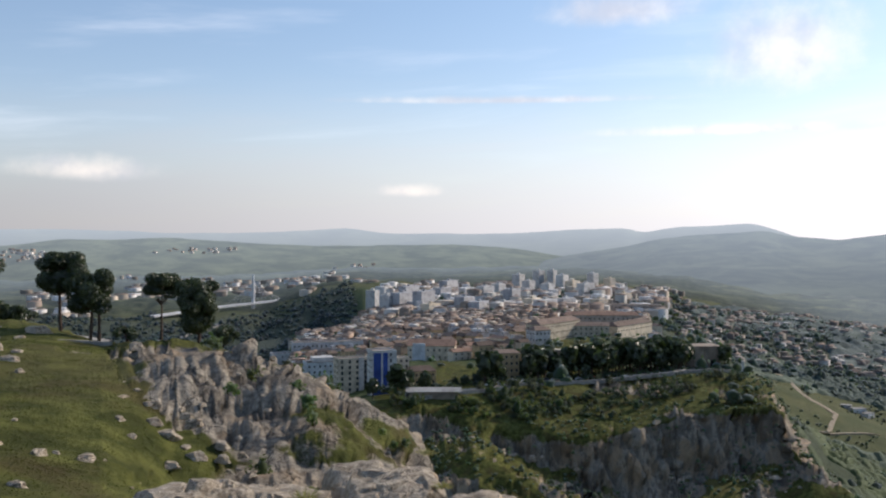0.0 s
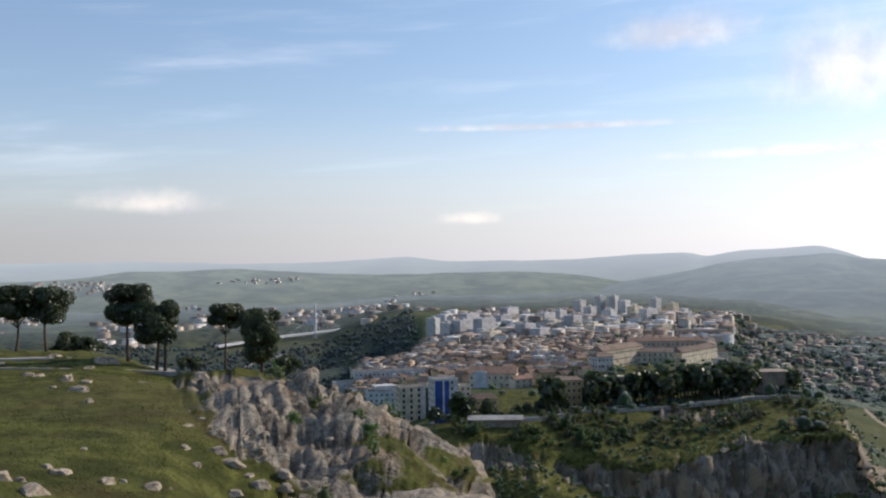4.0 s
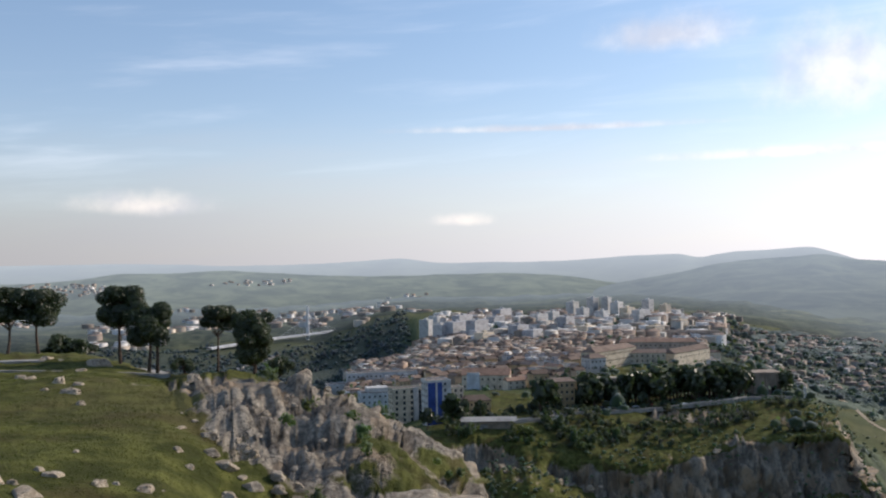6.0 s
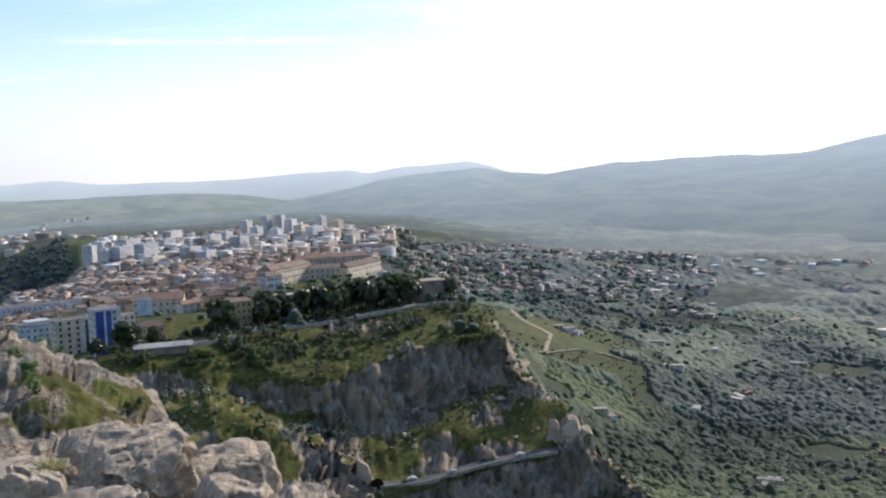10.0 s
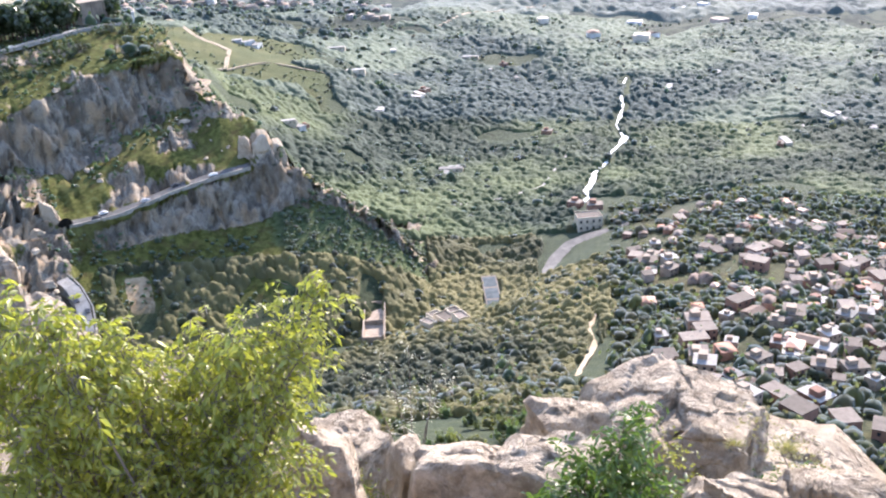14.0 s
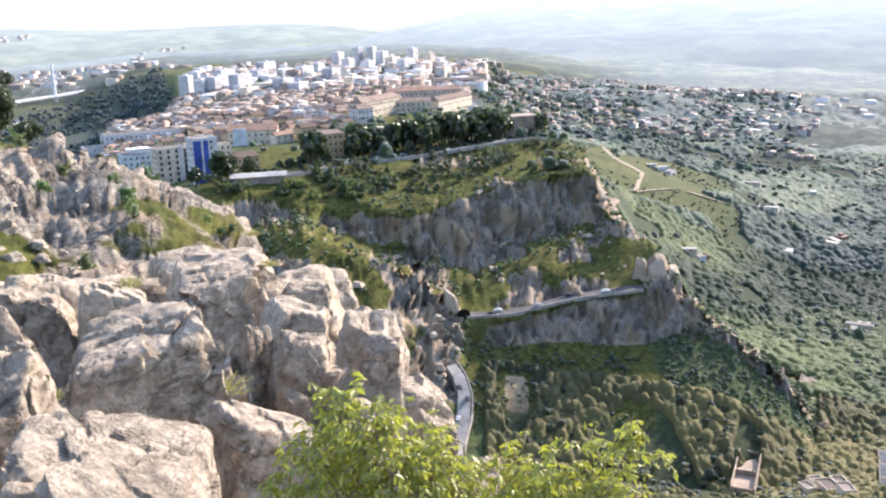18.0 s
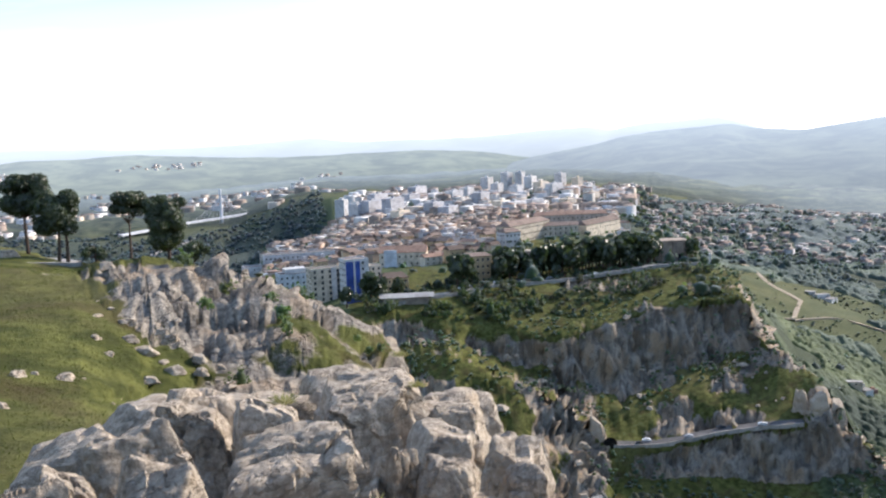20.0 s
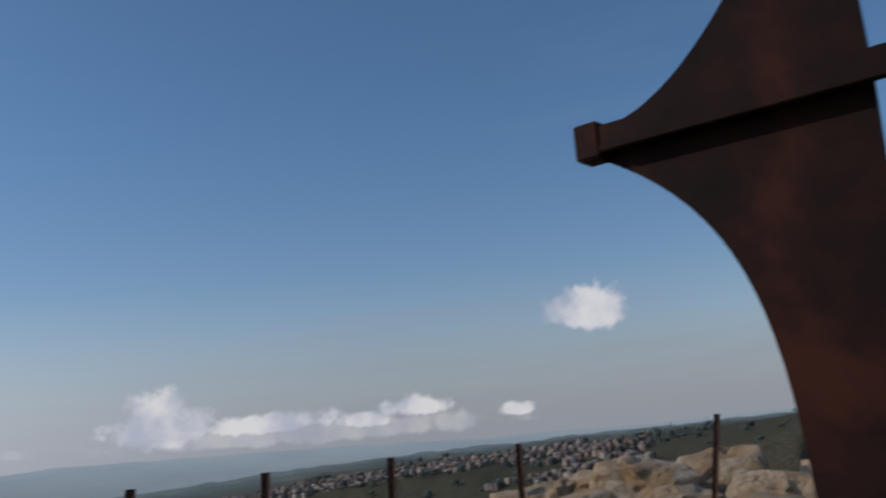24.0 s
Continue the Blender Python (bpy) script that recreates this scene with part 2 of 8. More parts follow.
def ground_material(name="hillside", air=None):
    """Grass, limestone, bare earth and scrub, laid by the mesh's cover masks and broken up by noise; air adds a painted
    haze glow.
    """
    m = bpy.data.materials.new(name)
    m.use_nodes = True
    k = Graph(m.node_tree)
    shader = m.node_tree.nodes["Principled BSDF"]
    where = k.node("ShaderNodeNewGeometry").outputs["Position"]

    def cover(name):
        return k.node("ShaderNodeAttribute", attribute_name=name).outputs["Fac"]
    fine, mid, wide = k.noise(where, 3.0, 6.0, 0.65), k.noise(where, 0.35, 6.0, 0.62), k.noise(where, 0.035, 5.0, 0.6)
    grass = k.mix(k.ramp(mid, 0.34, 0.66), (0.042, 0.048, 0.013), (0.118, 0.122, 0.034))
    grass = k.mix(k.math("MULTIPLY", k.ramp(k.noise(where, 0.16, 4.0, 0.6, 0.4), 0.50, 0.66), 0.65), grass, (0.064, 0.047, 0.022))
    grass = k.mix(k.math("MULTIPLY", k.ramp(wide, 0.5, 0.70), 0.6), grass, (0.125, 0.112, 0.045))
    scrub = k.mix(k.ramp(mid, 0.35, 0.65), (0.046, 0.066, 0.030), (0.092, 0.112, 0.050))
    col = k.mix(k.ramp(k.math("ADD", cover("scrub"), k.math("MULTIPLY", k.math("SUBTRACT", mid, 0.5), 1.1)), 0.35, 0.65), grass, scrub)
    earth = k.mix(k.ramp(mid, 0.3, 0.7), (0.24, 0.17, 0.10), (0.40, 0.31, 0.20))
    col = k.mix(k.ramp(k.math("ADD", cover("earth"), k.math("MULTIPLY", k.math("SUBTRACT", mid, 0.5), 0.7)), 0.4, 0.6), col, earth)
    floor = k.mix(k.ramp(mid, 0.3, 0.7), (0.026, 0.036, 0.020), (0.052, 0.062, 0.032))
    col = k.mix(k.math("MULTIPLY", cover("wooded"), 0.9), col, floor)
    field = k.mix(k.ramp(wide, 0.3, 0.7), (0.066, 0.076, 0.036), (0.105, 0.108, 0.054))
    col = k.mix(cover("field"), col, field)
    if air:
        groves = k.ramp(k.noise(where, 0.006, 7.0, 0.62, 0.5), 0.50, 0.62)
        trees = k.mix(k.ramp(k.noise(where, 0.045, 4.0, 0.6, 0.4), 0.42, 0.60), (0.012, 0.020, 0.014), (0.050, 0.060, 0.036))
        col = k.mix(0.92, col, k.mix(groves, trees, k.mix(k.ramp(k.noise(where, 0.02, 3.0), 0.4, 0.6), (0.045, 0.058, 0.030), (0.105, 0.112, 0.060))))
    stone = k.mix(k.ramp(fine, 0.3, 0.7), (0.18, 0.157, 0.127), (0.41, 0.365, 0.295))
    stone = k.mix(k.math("MULTIPLY", k.ramp(k.noise(k.scaled(where, 1, 1, 0.25), 0.5, 5.0, 0.65), 0.5, 0.66), 0.75), stone, (0.10, 0.086, 0.072))
    stone = k.mix(k.math("MULTIPLY", k.ramp(k.noise(k.scaled(where, 1, 1, 0.4), 0.11, 4.0, 0.6), 0.44, 0.62), 0.7), stone, (0.37, 0.265, 0.165))
    stone = k.mix(k.math("MULTIPLY", k.ramp(k.noise(k.scaled(where, 1, 1, 0.14), 0.17, 5.0, 0.62), 0.48, 0.60), 0.6), stone, (0.085, 0.074, 0.062))
    cracks = k.math("MAXIMUM", k.cracks(where, 0.42, 0.05), k.math("MULTIPLY", k.cracks(where, 1.5, 0.06), 0.7))
    stone = k.mix(k.math("MULTIPLY", cracks, 0.5), stone, (0.055, 0.048, 0.040))
    dry = k.mix(k.ramp(mid, 0.3, 0.7), (0.040, 0.036, 0.026), (0.085, 0.071, 0.048))
    col = k.mix(k.math("MULTIPLY", cover("dry"), 0.85), col, dry)
    bare = k.ramp(k.math("ADD", cover("rock"), k.math("MULTIPLY", k.math("SUBTRACT", k.noise(where, 0.6, 5.0, 0.65), 0.5), 0.9)), 0.4, 0.6)
    col = k.mix(bare, col, stone)
    k.put(shader.inputs["Base Color"], col)
    shader.inputs["Roughness"].default_value = 0.92
    shader.inputs["Specular IOR Level"].default_value = 0.06
    # wooded ground gets a bluish sheen in place of haze
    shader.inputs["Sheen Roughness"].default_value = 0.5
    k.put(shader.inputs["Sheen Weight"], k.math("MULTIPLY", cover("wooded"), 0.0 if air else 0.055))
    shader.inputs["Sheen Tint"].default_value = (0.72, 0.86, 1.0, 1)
    if air:  # haze painted as emission, by the air mask
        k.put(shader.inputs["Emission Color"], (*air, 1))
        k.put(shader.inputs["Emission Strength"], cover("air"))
    b = k.node("ShaderNodeBump")
    b.inputs["Strength"].default_value = 0.7
    b.inputs["Distance"].default_value = 0.5
    k.put(b.inputs["Height"], k.math("SUBTRACT", k.math("ADD", k.math("MULTIPLY", k.noise(where, 1.1, 8.0, 0.7), 1.0), k.math("MULTIPLY", mid, 1.0)), k.math("MULTIPLY", k.math("MULTIPLY", cracks, bare), 0.5)))
    k.put(shader.inputs["Normal"], b.outputs[0])
    return m


def backdrop_material(name, low, high, glow, scale):
    """Far hills: fields and woods in one plain backdrop, with haze painted as emission that grows with height."""
    m = bpy.data.materials.new(name)
    m.use_nodes = True
    k = Graph(m.node_tree)
    shader = m.node_tree.nodes["Principled BSDF"]
    where = k.node("ShaderNodeNewGeometry").outputs["Position"]
    patch = k.noise(k.scaled(where, 1, 1, 3), scale, 8.0, 0.66, 0.5)
    col = k.mix(k.ramp(patch, 0.34, 0.68), low, high)
    k.put(shader.inputs["Base Color"], col)
    shader.inputs["Roughness"].default_value = 1.0
    shader.inputs["Specular IOR Level"].default_value = 0.0
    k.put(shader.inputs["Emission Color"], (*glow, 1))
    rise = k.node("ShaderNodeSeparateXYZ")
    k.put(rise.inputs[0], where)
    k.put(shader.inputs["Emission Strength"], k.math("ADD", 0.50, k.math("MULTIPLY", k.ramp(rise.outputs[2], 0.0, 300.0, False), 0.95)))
    return m


def rock_material(name="limestone", tawny=0.45):
    """Weathered limestone: mottled, lichen-stained, pitted and seamed."""
    m = bpy.data.materials.new(name)
    m.use_nodes = True
    k = Graph(m.node_tree)
    shader = m.node_tree.nodes["Principled BSDF"]
    where = k.node("ShaderNodeNewGeometry").outputs["Position"]
    pits, speck, mid = k.noise(where, 6.0, 10.0, 0.72), k.noise(where, 28.0, 6.0, 0.7), k.noise(where, 1.6, 8.0, 0.66)
    col = k.mix(k.ramp(pits, 0.34, 0.66), (0.27, 0.220, 0.165), (0.56, 0.475, 0.365))
    col = k.mix(k.math("MULTIPLY", k.ramp(mid, 0.52, 0.68), 0.5), col, (0.18, 0.145, 0.11))
    col = k.mix(k.math("MULTIPLY", k.ramp(k.noise(where, 0.8, 6.0, 0.6, 0.8), 0.52 if tawny < 0.5 else 0.3, 0.66), tawny), col, (0.38, 0.295, 0.195) if tawny < 0.5 else (0.33, 0.20, 0.095))
    col = k.mix(k.math("MULTIPLY", k.ramp(speck, 0.56, 0.70), 0.5), col, (0.56, 0.52, 0.46))
    vein = k.noise(k.scaled(where, 1, 1, 1.7), 2.2, 7.0, 0.62, 1.2)
    crease = k.ramp(k.math("ABSOLUTE", k.math("SUBTRACT", vein, 0.5)), 0.018, 0.0)
    broken = k.math("MULTIPLY", crease, k.ramp(k.noise(where, 1.1, 3.0), 0.48, 0.62))
    col = k.mix(k.math("MULTIPLY", broken, 0.22), col, (0.10, 0.08, 0.065))
    tone = k.node("ShaderNodeHueSaturation")
    k.put(tone.inputs["Value"], k.math("ADD", 0.9, k.math("MULTIPLY", k.node("ShaderNodeObjectInfo").outputs["Random"], 0.2)))
    k.put(tone.inputs["Color"], col)
    k.put(shader.inputs["Base Color"], tone.outputs[0])
    shader.inputs["Roughness"].default_value = 0.92
    shader.inputs["Specular IOR Level"].default_value = 0.15
    relief = k.math("ADD", k.math("ADD", k.math("MULTIPLY", pits, 0.10), k.math("MULTIPLY", mid, 0.34)), k.math("ADD", k.math("MULTIPLY", speck, 0.02), k.math("MULTIPLY", broken, -0.10)))
    b = k.node("ShaderNodeBump")
    b.inputs["Strength"].default_value = 1.0
    b.inputs["Distance"].default_value = 0.75
    k.put(b.inputs["Height"], relief)
    k.put(shader.inputs["Normal"], b.outputs[0])
    return m


M_GROUND = ground_material()
M_DISTANCE = ground_material("hazed_far_ground", (0.185, 0.228, 0.272))
M_ROCK = rock_material()
M_TAWNY = rock_material("tawny_limestone", 0.9)
M_TINT = tinted("painted_masonry", 0.85, 0.0, 0.3, 0.18)
# sheen is raised for far woods to imitate thicker haze
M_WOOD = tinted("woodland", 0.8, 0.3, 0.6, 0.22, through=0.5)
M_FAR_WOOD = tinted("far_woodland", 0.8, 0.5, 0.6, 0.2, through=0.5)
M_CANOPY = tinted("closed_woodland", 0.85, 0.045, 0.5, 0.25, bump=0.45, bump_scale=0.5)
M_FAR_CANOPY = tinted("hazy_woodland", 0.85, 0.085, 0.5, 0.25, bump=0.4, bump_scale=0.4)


# ---- lie of the land ----
def lattice(ix, iy, iz, seed):
    h = (ix.astype(np.int64) * 374761393 + iy.astype(np.int64) * 668265263 + iz.astype(np.int64) * 2147483647 + seed * 974634721) & 0xFFFFFFFF
    h = ((h ^ (h >> 13)) * 1274126177) & 0xFFFFFFFF
    return ((h ^ (h >> 16)) & 0xFFFF) / 32767.5 - 1.0


def value_noise(x, y, z, seed=0):
    ix, iy, iz = np.floor(x), np.floor(y), np.floor(z)
    fx, fy, fz = x - ix, y - iy, z - iz
    fx, fy, fz = (q * q * (3 - 2 * q) for q in (fx, fy, fz))
    out = 0.0
    for cx in (0, 1):
        for cy in (0, 1):
            for cz in (0, 1):
                w = (fx if cx else 1 - fx) * (fy if cy else 1 - fy) * (fz if cz else 1 - fz)
                out = out + w * lattice(ix + cx, iy + cy, iz + cz, seed)
    return out


def fractal(x, y, z, scale, octaves=4, seed=0, gain=0.5):
    out, amp = 0.0, 1.0
    for k in range(octaves):
        out = out + amp * value_noise(x * scale, y * scale, z * scale, seed + k)
        amp, scale = amp * gain, scale * 2.03
    return out


def blocks(x, y, z, scale, seed):
    """Broken-rock pattern: gap to the next block, the block's own level, and the tilt of its face."""
    p = np.stack([x, y, z]) * scale
    base = np.floor(p)
    f1, f2 = np.full(len(x), 9.0), np.full(len(x), 9.0)
    cell, heart = np.zeros_like(p), np.zeros_like(p)
    for k in range(27):
        c = base + np.array([k % 3 - 1, k // 3 % 3 - 1, k // 9 - 1])[:, None]
        h = c + 0.5 + 0.45 * np.stack([lattice(*c, seed + n) for n in (1, 2, 3)])
        d = np.sum((h - p) ** 2, 0)
        new_best = d < f1
        f2 = np.where(new_best, f1, np.minimum(f2, d))
        f1 = np.where(new_best, d, f1)
        cell, heart = np.where(new_best, c, cell), np.where(new_best, h, heart)
    tilt = sum(lattice(*cell, seed + 20 + n) * (p - heart)[n] for n in range(3))
    return np.sqrt(f2) - np.sqrt(f1), lattice(*cell, seed + 9), tilt


# Break lines of the land, from the lookout outwards: azimuth, distance, height under the eye
LINES = [
    # the trodden ledge
    [(180, .6, -1.62)],
    # its lip, with the fence
    [(180, 16, -1.5), (120, 25, -1.6), (60, 15, -1.8), (40, 2.2, -1.75), (20, 1.3, -1.7), (0, 1.1, -1.75), (-60, 1.1, -1.7), (-76, 1.7, -1.68),
     (-100, 3.9, -1.6), (-115, 5.3, -1.55), (-130, 7, -1.5), (-150, 10.5, -1.5), (-170, 14.5, -1.5)],
    # foot of the lip
    [(180, 24, -2.2), (120, 30, -2), (60, 20, -4), (40, 8, -4.3), (20, 5, -4.2), (0, 3.6, -4.1), (-30, 3.0, -3.9), (-60, 3.6, -4.6), (-76, 4, -5),
     (-100, 6, -5), (-115, 8, -5), (-130, 10, -4.3), (-150, 15, -3.2), (-170, 20, -2.4)],
    # shelf of fallen blocks
    [(180, 29, -2.7), (120, 40, -3.2), (60, 25, -5.5), (40, 13, -5.0), (20, 9, -3.75), (10, 9, -3.95), (0, 9.5, -4.25), (-7, 9, -5.1), (-14, 6.5, -5.5), (-30, 5, -5.1),
     (-45, 6, -5.7), (-60, 6, -5.7), (-76, 6, -6.4), (-100, 8, -6.8), (-130, 12, -5.9), (-150, 17.5, -3.9), (-170, 25, -2.9)],
    # outer edge of the boulder field
    [(180, 38, -3.4), (120, 60, -5), (60, 35, -8), (30, 25, -8), (20, 25, -8.3), (10, 27, -8.6), (0, 23, -8), (-7, 26, -10.5), (-14, 10, -7.5), (-30, 9, -7.2),
     (-45, 11.5, -7.4), (-60, 11.5, -7.4), (-76, 10, -9), (-100, 12, -10), (-130, 16, -8), (-150, 22, -5), (-170, 32, -3.6)],
    # foot of the crag, brink of the gorge
    [(180, 90, -9), (120, 100, -10), (60, 60, -9), (30, 38, -8.3), (20, 40, -9.7), (16, 47, -12.0), (12, 49, -12.3), (7, 49, -12.4), (2, 51, -13.4), (1, 50, -15),
     (-4, 60, -34), (-14, 60, -42), (-45, 50, -44), (-60, 45, -45), (-100, 45, -45), (-130, 45, -35), (-150, 60, -22), (-170, 80, -9)],
    # brow of the crag
    [(180, 200, -30), (120, 200, -20), (60, 100, -10), (30, 70, -8.6), (20, 75, -8.9), (17, 75, -8.3), (14, 73, -8.2), (11, 68, -8.6), (8, 66, -9.5), (5, 64, -11.0),
     (2.8, 62, -11.9), (1.5, 60, -13.2), (0.6, 60, -18), (-4, 120, -75), (-14, 140, -95), (-45, 150, -110), (-60, 140, -106), (-76, 130, -108), (-100, 130, -100),
     (-130, 130, -85), (-150, 150, -55), (-170, 180, -30)],
    # back of the meadow, and the wooded slope under the lookout
    [(180, 350, -60), (120, 300, -40), (60, 140, -12), (30, 124, -9.3), (24, 122, -9.8), (20, 99, -10.7), (16, 98, -10.5), (12, 85, -11), (8, 79, -12), (5, 74, -13.5),
     (2.7, 70, -15), (1, 68, -24), (0, 100, -58), (-4, 200, -120), (-14, 240, -150), (-30, 258, -155), (-45, 250, -143), (-54, 230, -132), (-62, 190, -125),
     (-76, 200, -145), (-100, 220, -150), (-130, 220, -140), (-150, 250, -100), (-170, 300, -50)],
    # bed of the gorge
    [(180, 700, -90), (120, 700, -90), (60, 400, -100), (30, 300, -120), (12, 300, -150), (3, 315, -164), (-4, 330, -168), (-9, 350, -174), (-14, 352, -181), (-22, 348, -187), (-30, 358, -190),
     (-38, 385, -189), (-45, 455, -184), (-53, 480, -174), (-58, 440, -170), (-62, 400, -165), (-76, 430, -165), (-84, 560, -150), (-100, 700, -200),
     (-130, 700, -190), (-150, 500, -130), (-170, 450, -70)],
    # foot of the lower cliff
    [(180, 900, -100), (60, 500, -120), (30, 440, -150), (12, 410, -140), (3, 368, -140), (-4, 366, -146), (-9.5, 390, -151), (-12, 407, -152), (-14.5, 414, -152.5), (-22.5, 427, -156),
     (-25.7, 438, -152), (-28.3, 432, -160), (-31, 425, -173), (-33, 415, -188), (-36, 450, -193), (-45, 600, -198), (-53, 600, -195), (-62, 600, -195), (-76, 520, -150),
     (-84, 640, -152), (-100, 900, -190), (-130, 900, -180), (-150, 650, -120), (-170, 600, -70)],
    # outer edge of the corniche road, ribs, spur
    [(180, 1000, -90), (60, 520, -120), (30, 470, -140), (12, 450, -118), (3, 445, -104), (-1.7, 440, -95), (-4, 430, -104), (-7, 426, -112.5), (-9.5, 421, -122), (-11.5, 421, -141.5),
     (-14.4, 422, -141.5), (-18.5, 432, -138), (-22.6, 441, -134.5), (-23.3, 447, -128), (-24.6, 450, -127), (-25.7, 447, -141), (-28.3, 437, -153.5), (-31, 428, -166.5),
     (-33, 419, -184), (-36, 500, -195), (-45, 640, -199), (-62, 660, -197), (-76, 560, -140), (-84, 720, -155), (-100, 1000, -185), (-130, 950, -165), (-150, 700, -105), (-170, 650, -60)],
    # inner edge of the road
    [(180, 1050, -88), (60, 530, -118), (30, 480, -138), (12, 456, -115), (3, 452, -101), (-1.7, 449, -96), (-4, 440, -108), (-7, 437, -118), (-9.5, 431, -130), (-11.5, 430, -141.3),
     (-14.4, 431, -141.2), (-18.5, 441, -137.7), (-22.6, 450, -134.2), (-23.3, 456, -126), (-24.6, 458, -128), (-25.7, 457, -146), (-28.3, 447, -160), (-31, 438, -173),
     (-33, 430, -188), (-36, 520, -195), (-45, 680, -200), (-62, 700, -198), (-76, 600, -132), (-84, 780, -158), (-100, 1050, -183), (-130, 1000, -160), (-150, 740, -100), (-170, 680, -57)],
    # foot of the upper cliff
    [(180, 1100, -86), (60, 560, -110), (30, 500, -135), (12, 470, -108), (3, 466, -94), (-1.7, 466, -97), (-4, 463, -108), (-8.9, 464, -125), (-11.7, 477, -126), (-15.8, 494, -123),
     (-19.5, 511, -118), (-21.1, 496, -111), (-22.4, 486, -117), (-23.7, 474, -124), (-25.7, 475, -160), (-28.3, 470, -178), (-31, 465, -188), (-36, 560, -197), (-45, 700, -200),
     (-62, 740, -198), (-76, 680, -124), (-84, 850, -160), (-100, 1100, -182), (-130, 1050, -155), (-150, 780, -95), (-170, 700, -54)],
    # brink of the upper cliff
    [(180, 1150, -84), (60, 580, -105), (30, 520, -130), (12, 480, -100), (3, 474, -89), (-1.7, 480, -91), (-4, 474, -99), (-8.3, 471, -103), (-11.1, 485, -98.7), (-14.5, 504, -93.5),
     (-19.1, 521, -91.5), (-19.9, 522, -95), (-20.6, 522, -112), (-22.4, 530, -150), (-25.7, 560, -185), (-31, 560, -194), (-36, 600, -198), (-45, 720, -200), (-62, 780, -198),
     (-76, 760, -112), (-84, 900, -162), (-100, 1150, -180), (-130, 1100, -150), (-150, 800, -90), (-170, 720, -52)],
    # rim of the town plateau
    [(180, 1200, -82), (60, 600, -100), (30, 540, -125), (12, 490, -94), (3.3, 484, -86.5), (-1.5, 503, -84), (-5.7, 531, -83), (-11.2, 553, -82), (-14.5, 573, -81), (-17.2, 586, -81),
     (-19.0, 575, -86), (-20.2, 590, -112), (-22, 640, -150), (-25.7, 660, -170), (-31, 680, -192), (-45, 760, -200), (-62, 820, -198), (-76, 840, -118), (-84, 960, -164),
     (-100, 1200, -178), (-130, 1150, -146), (-150, 820, -86), (-170, 740, -50)],
    # town
    [(180, 1300, -80), (60, 700, -100), (30, 650, -140), (20, 640, -130), (12, 620, -114), (9.5, 620, -99), (3, 620, -88), (-11, 660, -82), (-16, 680, -84), (-18.5, 700, -125), (-22, 740, -142), (-27, 790, -158),
     (-35, 820, -194), (-45, 840, -200), (-62, 880, -198), (-76, 920, -150), (-84, 1020, -166), (-100, 1300, -175), (-130, 1250, -138), (-150, 880, -78), (-166, 800, -40), (-174, 800, -18)],
    [(180, 1500, -75), (60, 1000, -120), (30, 950, -175), (20, 950, -175), (12, 950, -165), (10.2, 950, -140), (9.0, 930, -102), (6, 930, -99), (0, 900, -94), (-7, 850, -86), (-13, 930, -93), (-18, 1000, -130), (-22, 1030, -138),
     (-30, 1100, -168), (-45, 1150, -196), (-62, 1150, -196), (-76, 1100, -190), (-86, 1080, -195), (-96, 1150, -180), (-110, 1450, -160), (-127, 1500, -118), (-145, 1100, -60), (-166, 950, -30), (-174, 950, -9)],
    [(180, 1800, -70), (60, 1500, -150), (30, 1600, -180), (20, 1650, -178), (11, 1650, -182), (8, 1400, -168), (6.2, 1280, -138), (4.9, 1250, -105), (0, 1250, -100), (-7, 1250, -98), (-13, 1300, -108), (-19, 1450, -128), (-30, 1550, -160),
     (-45, 1650, -178), (-62, 1700, -190), (-86, 1500, -190), (-96, 1450, -165), (-110, 1700, -178), (-127, 1750, -132), (-145, 1300, -62), (-166, 1150, -32), (-174, 1150, -10)],
    [(180, 2300, -60), (60, 2200, -140), (30, 2200, -150), (20, 2150, -140), (11, 2150, -140), (6, 1900, -100), (0, 1750, -104), (-8, 1750, -98), (-13, 1750, -114), (-19, 2000, -165), (-30, 2100, -185),
     (-45, 2300, -190), (-62, 2300, -195), (-86, 2200, -195), (-110, 2200, -225), (-127, 2100, -150), (-145, 1800, -70), (-170, 1500, -30)],
    [(180, 4900, -60), (30, 4900, -170), (-8, 4900, -150), (-30, 4900, -150), (-62, 4900, -200), (-110, 4900, -220), (-145, 4900, -120), (-170, 4900, -60)],
]


def line_at(line, az):
    pts = sorted(line)
    a = np.array([p[0] for p in pts], float)
    d = np.log([p[1] for p in pts])
    h = np.array([p[2] for p in pts], float)
    return np.exp(np.interp(az, a, d, period=360)), np.interp(az, a, h, period=360)


def profiles(az):
    """Distances and heights of all break lines at the azimuths given; distances kept in order."""
    ds, hs = zip(*(line_at(l, az) for l in LINES))
    ds, hs = np.array(ds), np.array(hs)
    for k in range(1, len(ds)):
        ds[k] = np.maximum(ds[k], ds[k - 1] * 1.004 + 0.05)
    return ds, hs


def roughness_of(x, y, d):
    big = fractal(x, y, 0 * x, 1 / 90.0, 4, 3) * np.clip((d - 60) / 300, 0, 1) * np.clip(d / 400, 0.4, 3.0) * 2.2
    small = fractal(x, y, 0 * x, 1 / 7.0, 3, 9) * np.clip((d - 12) / 40, 0, 1) * 0.30
    return big + small


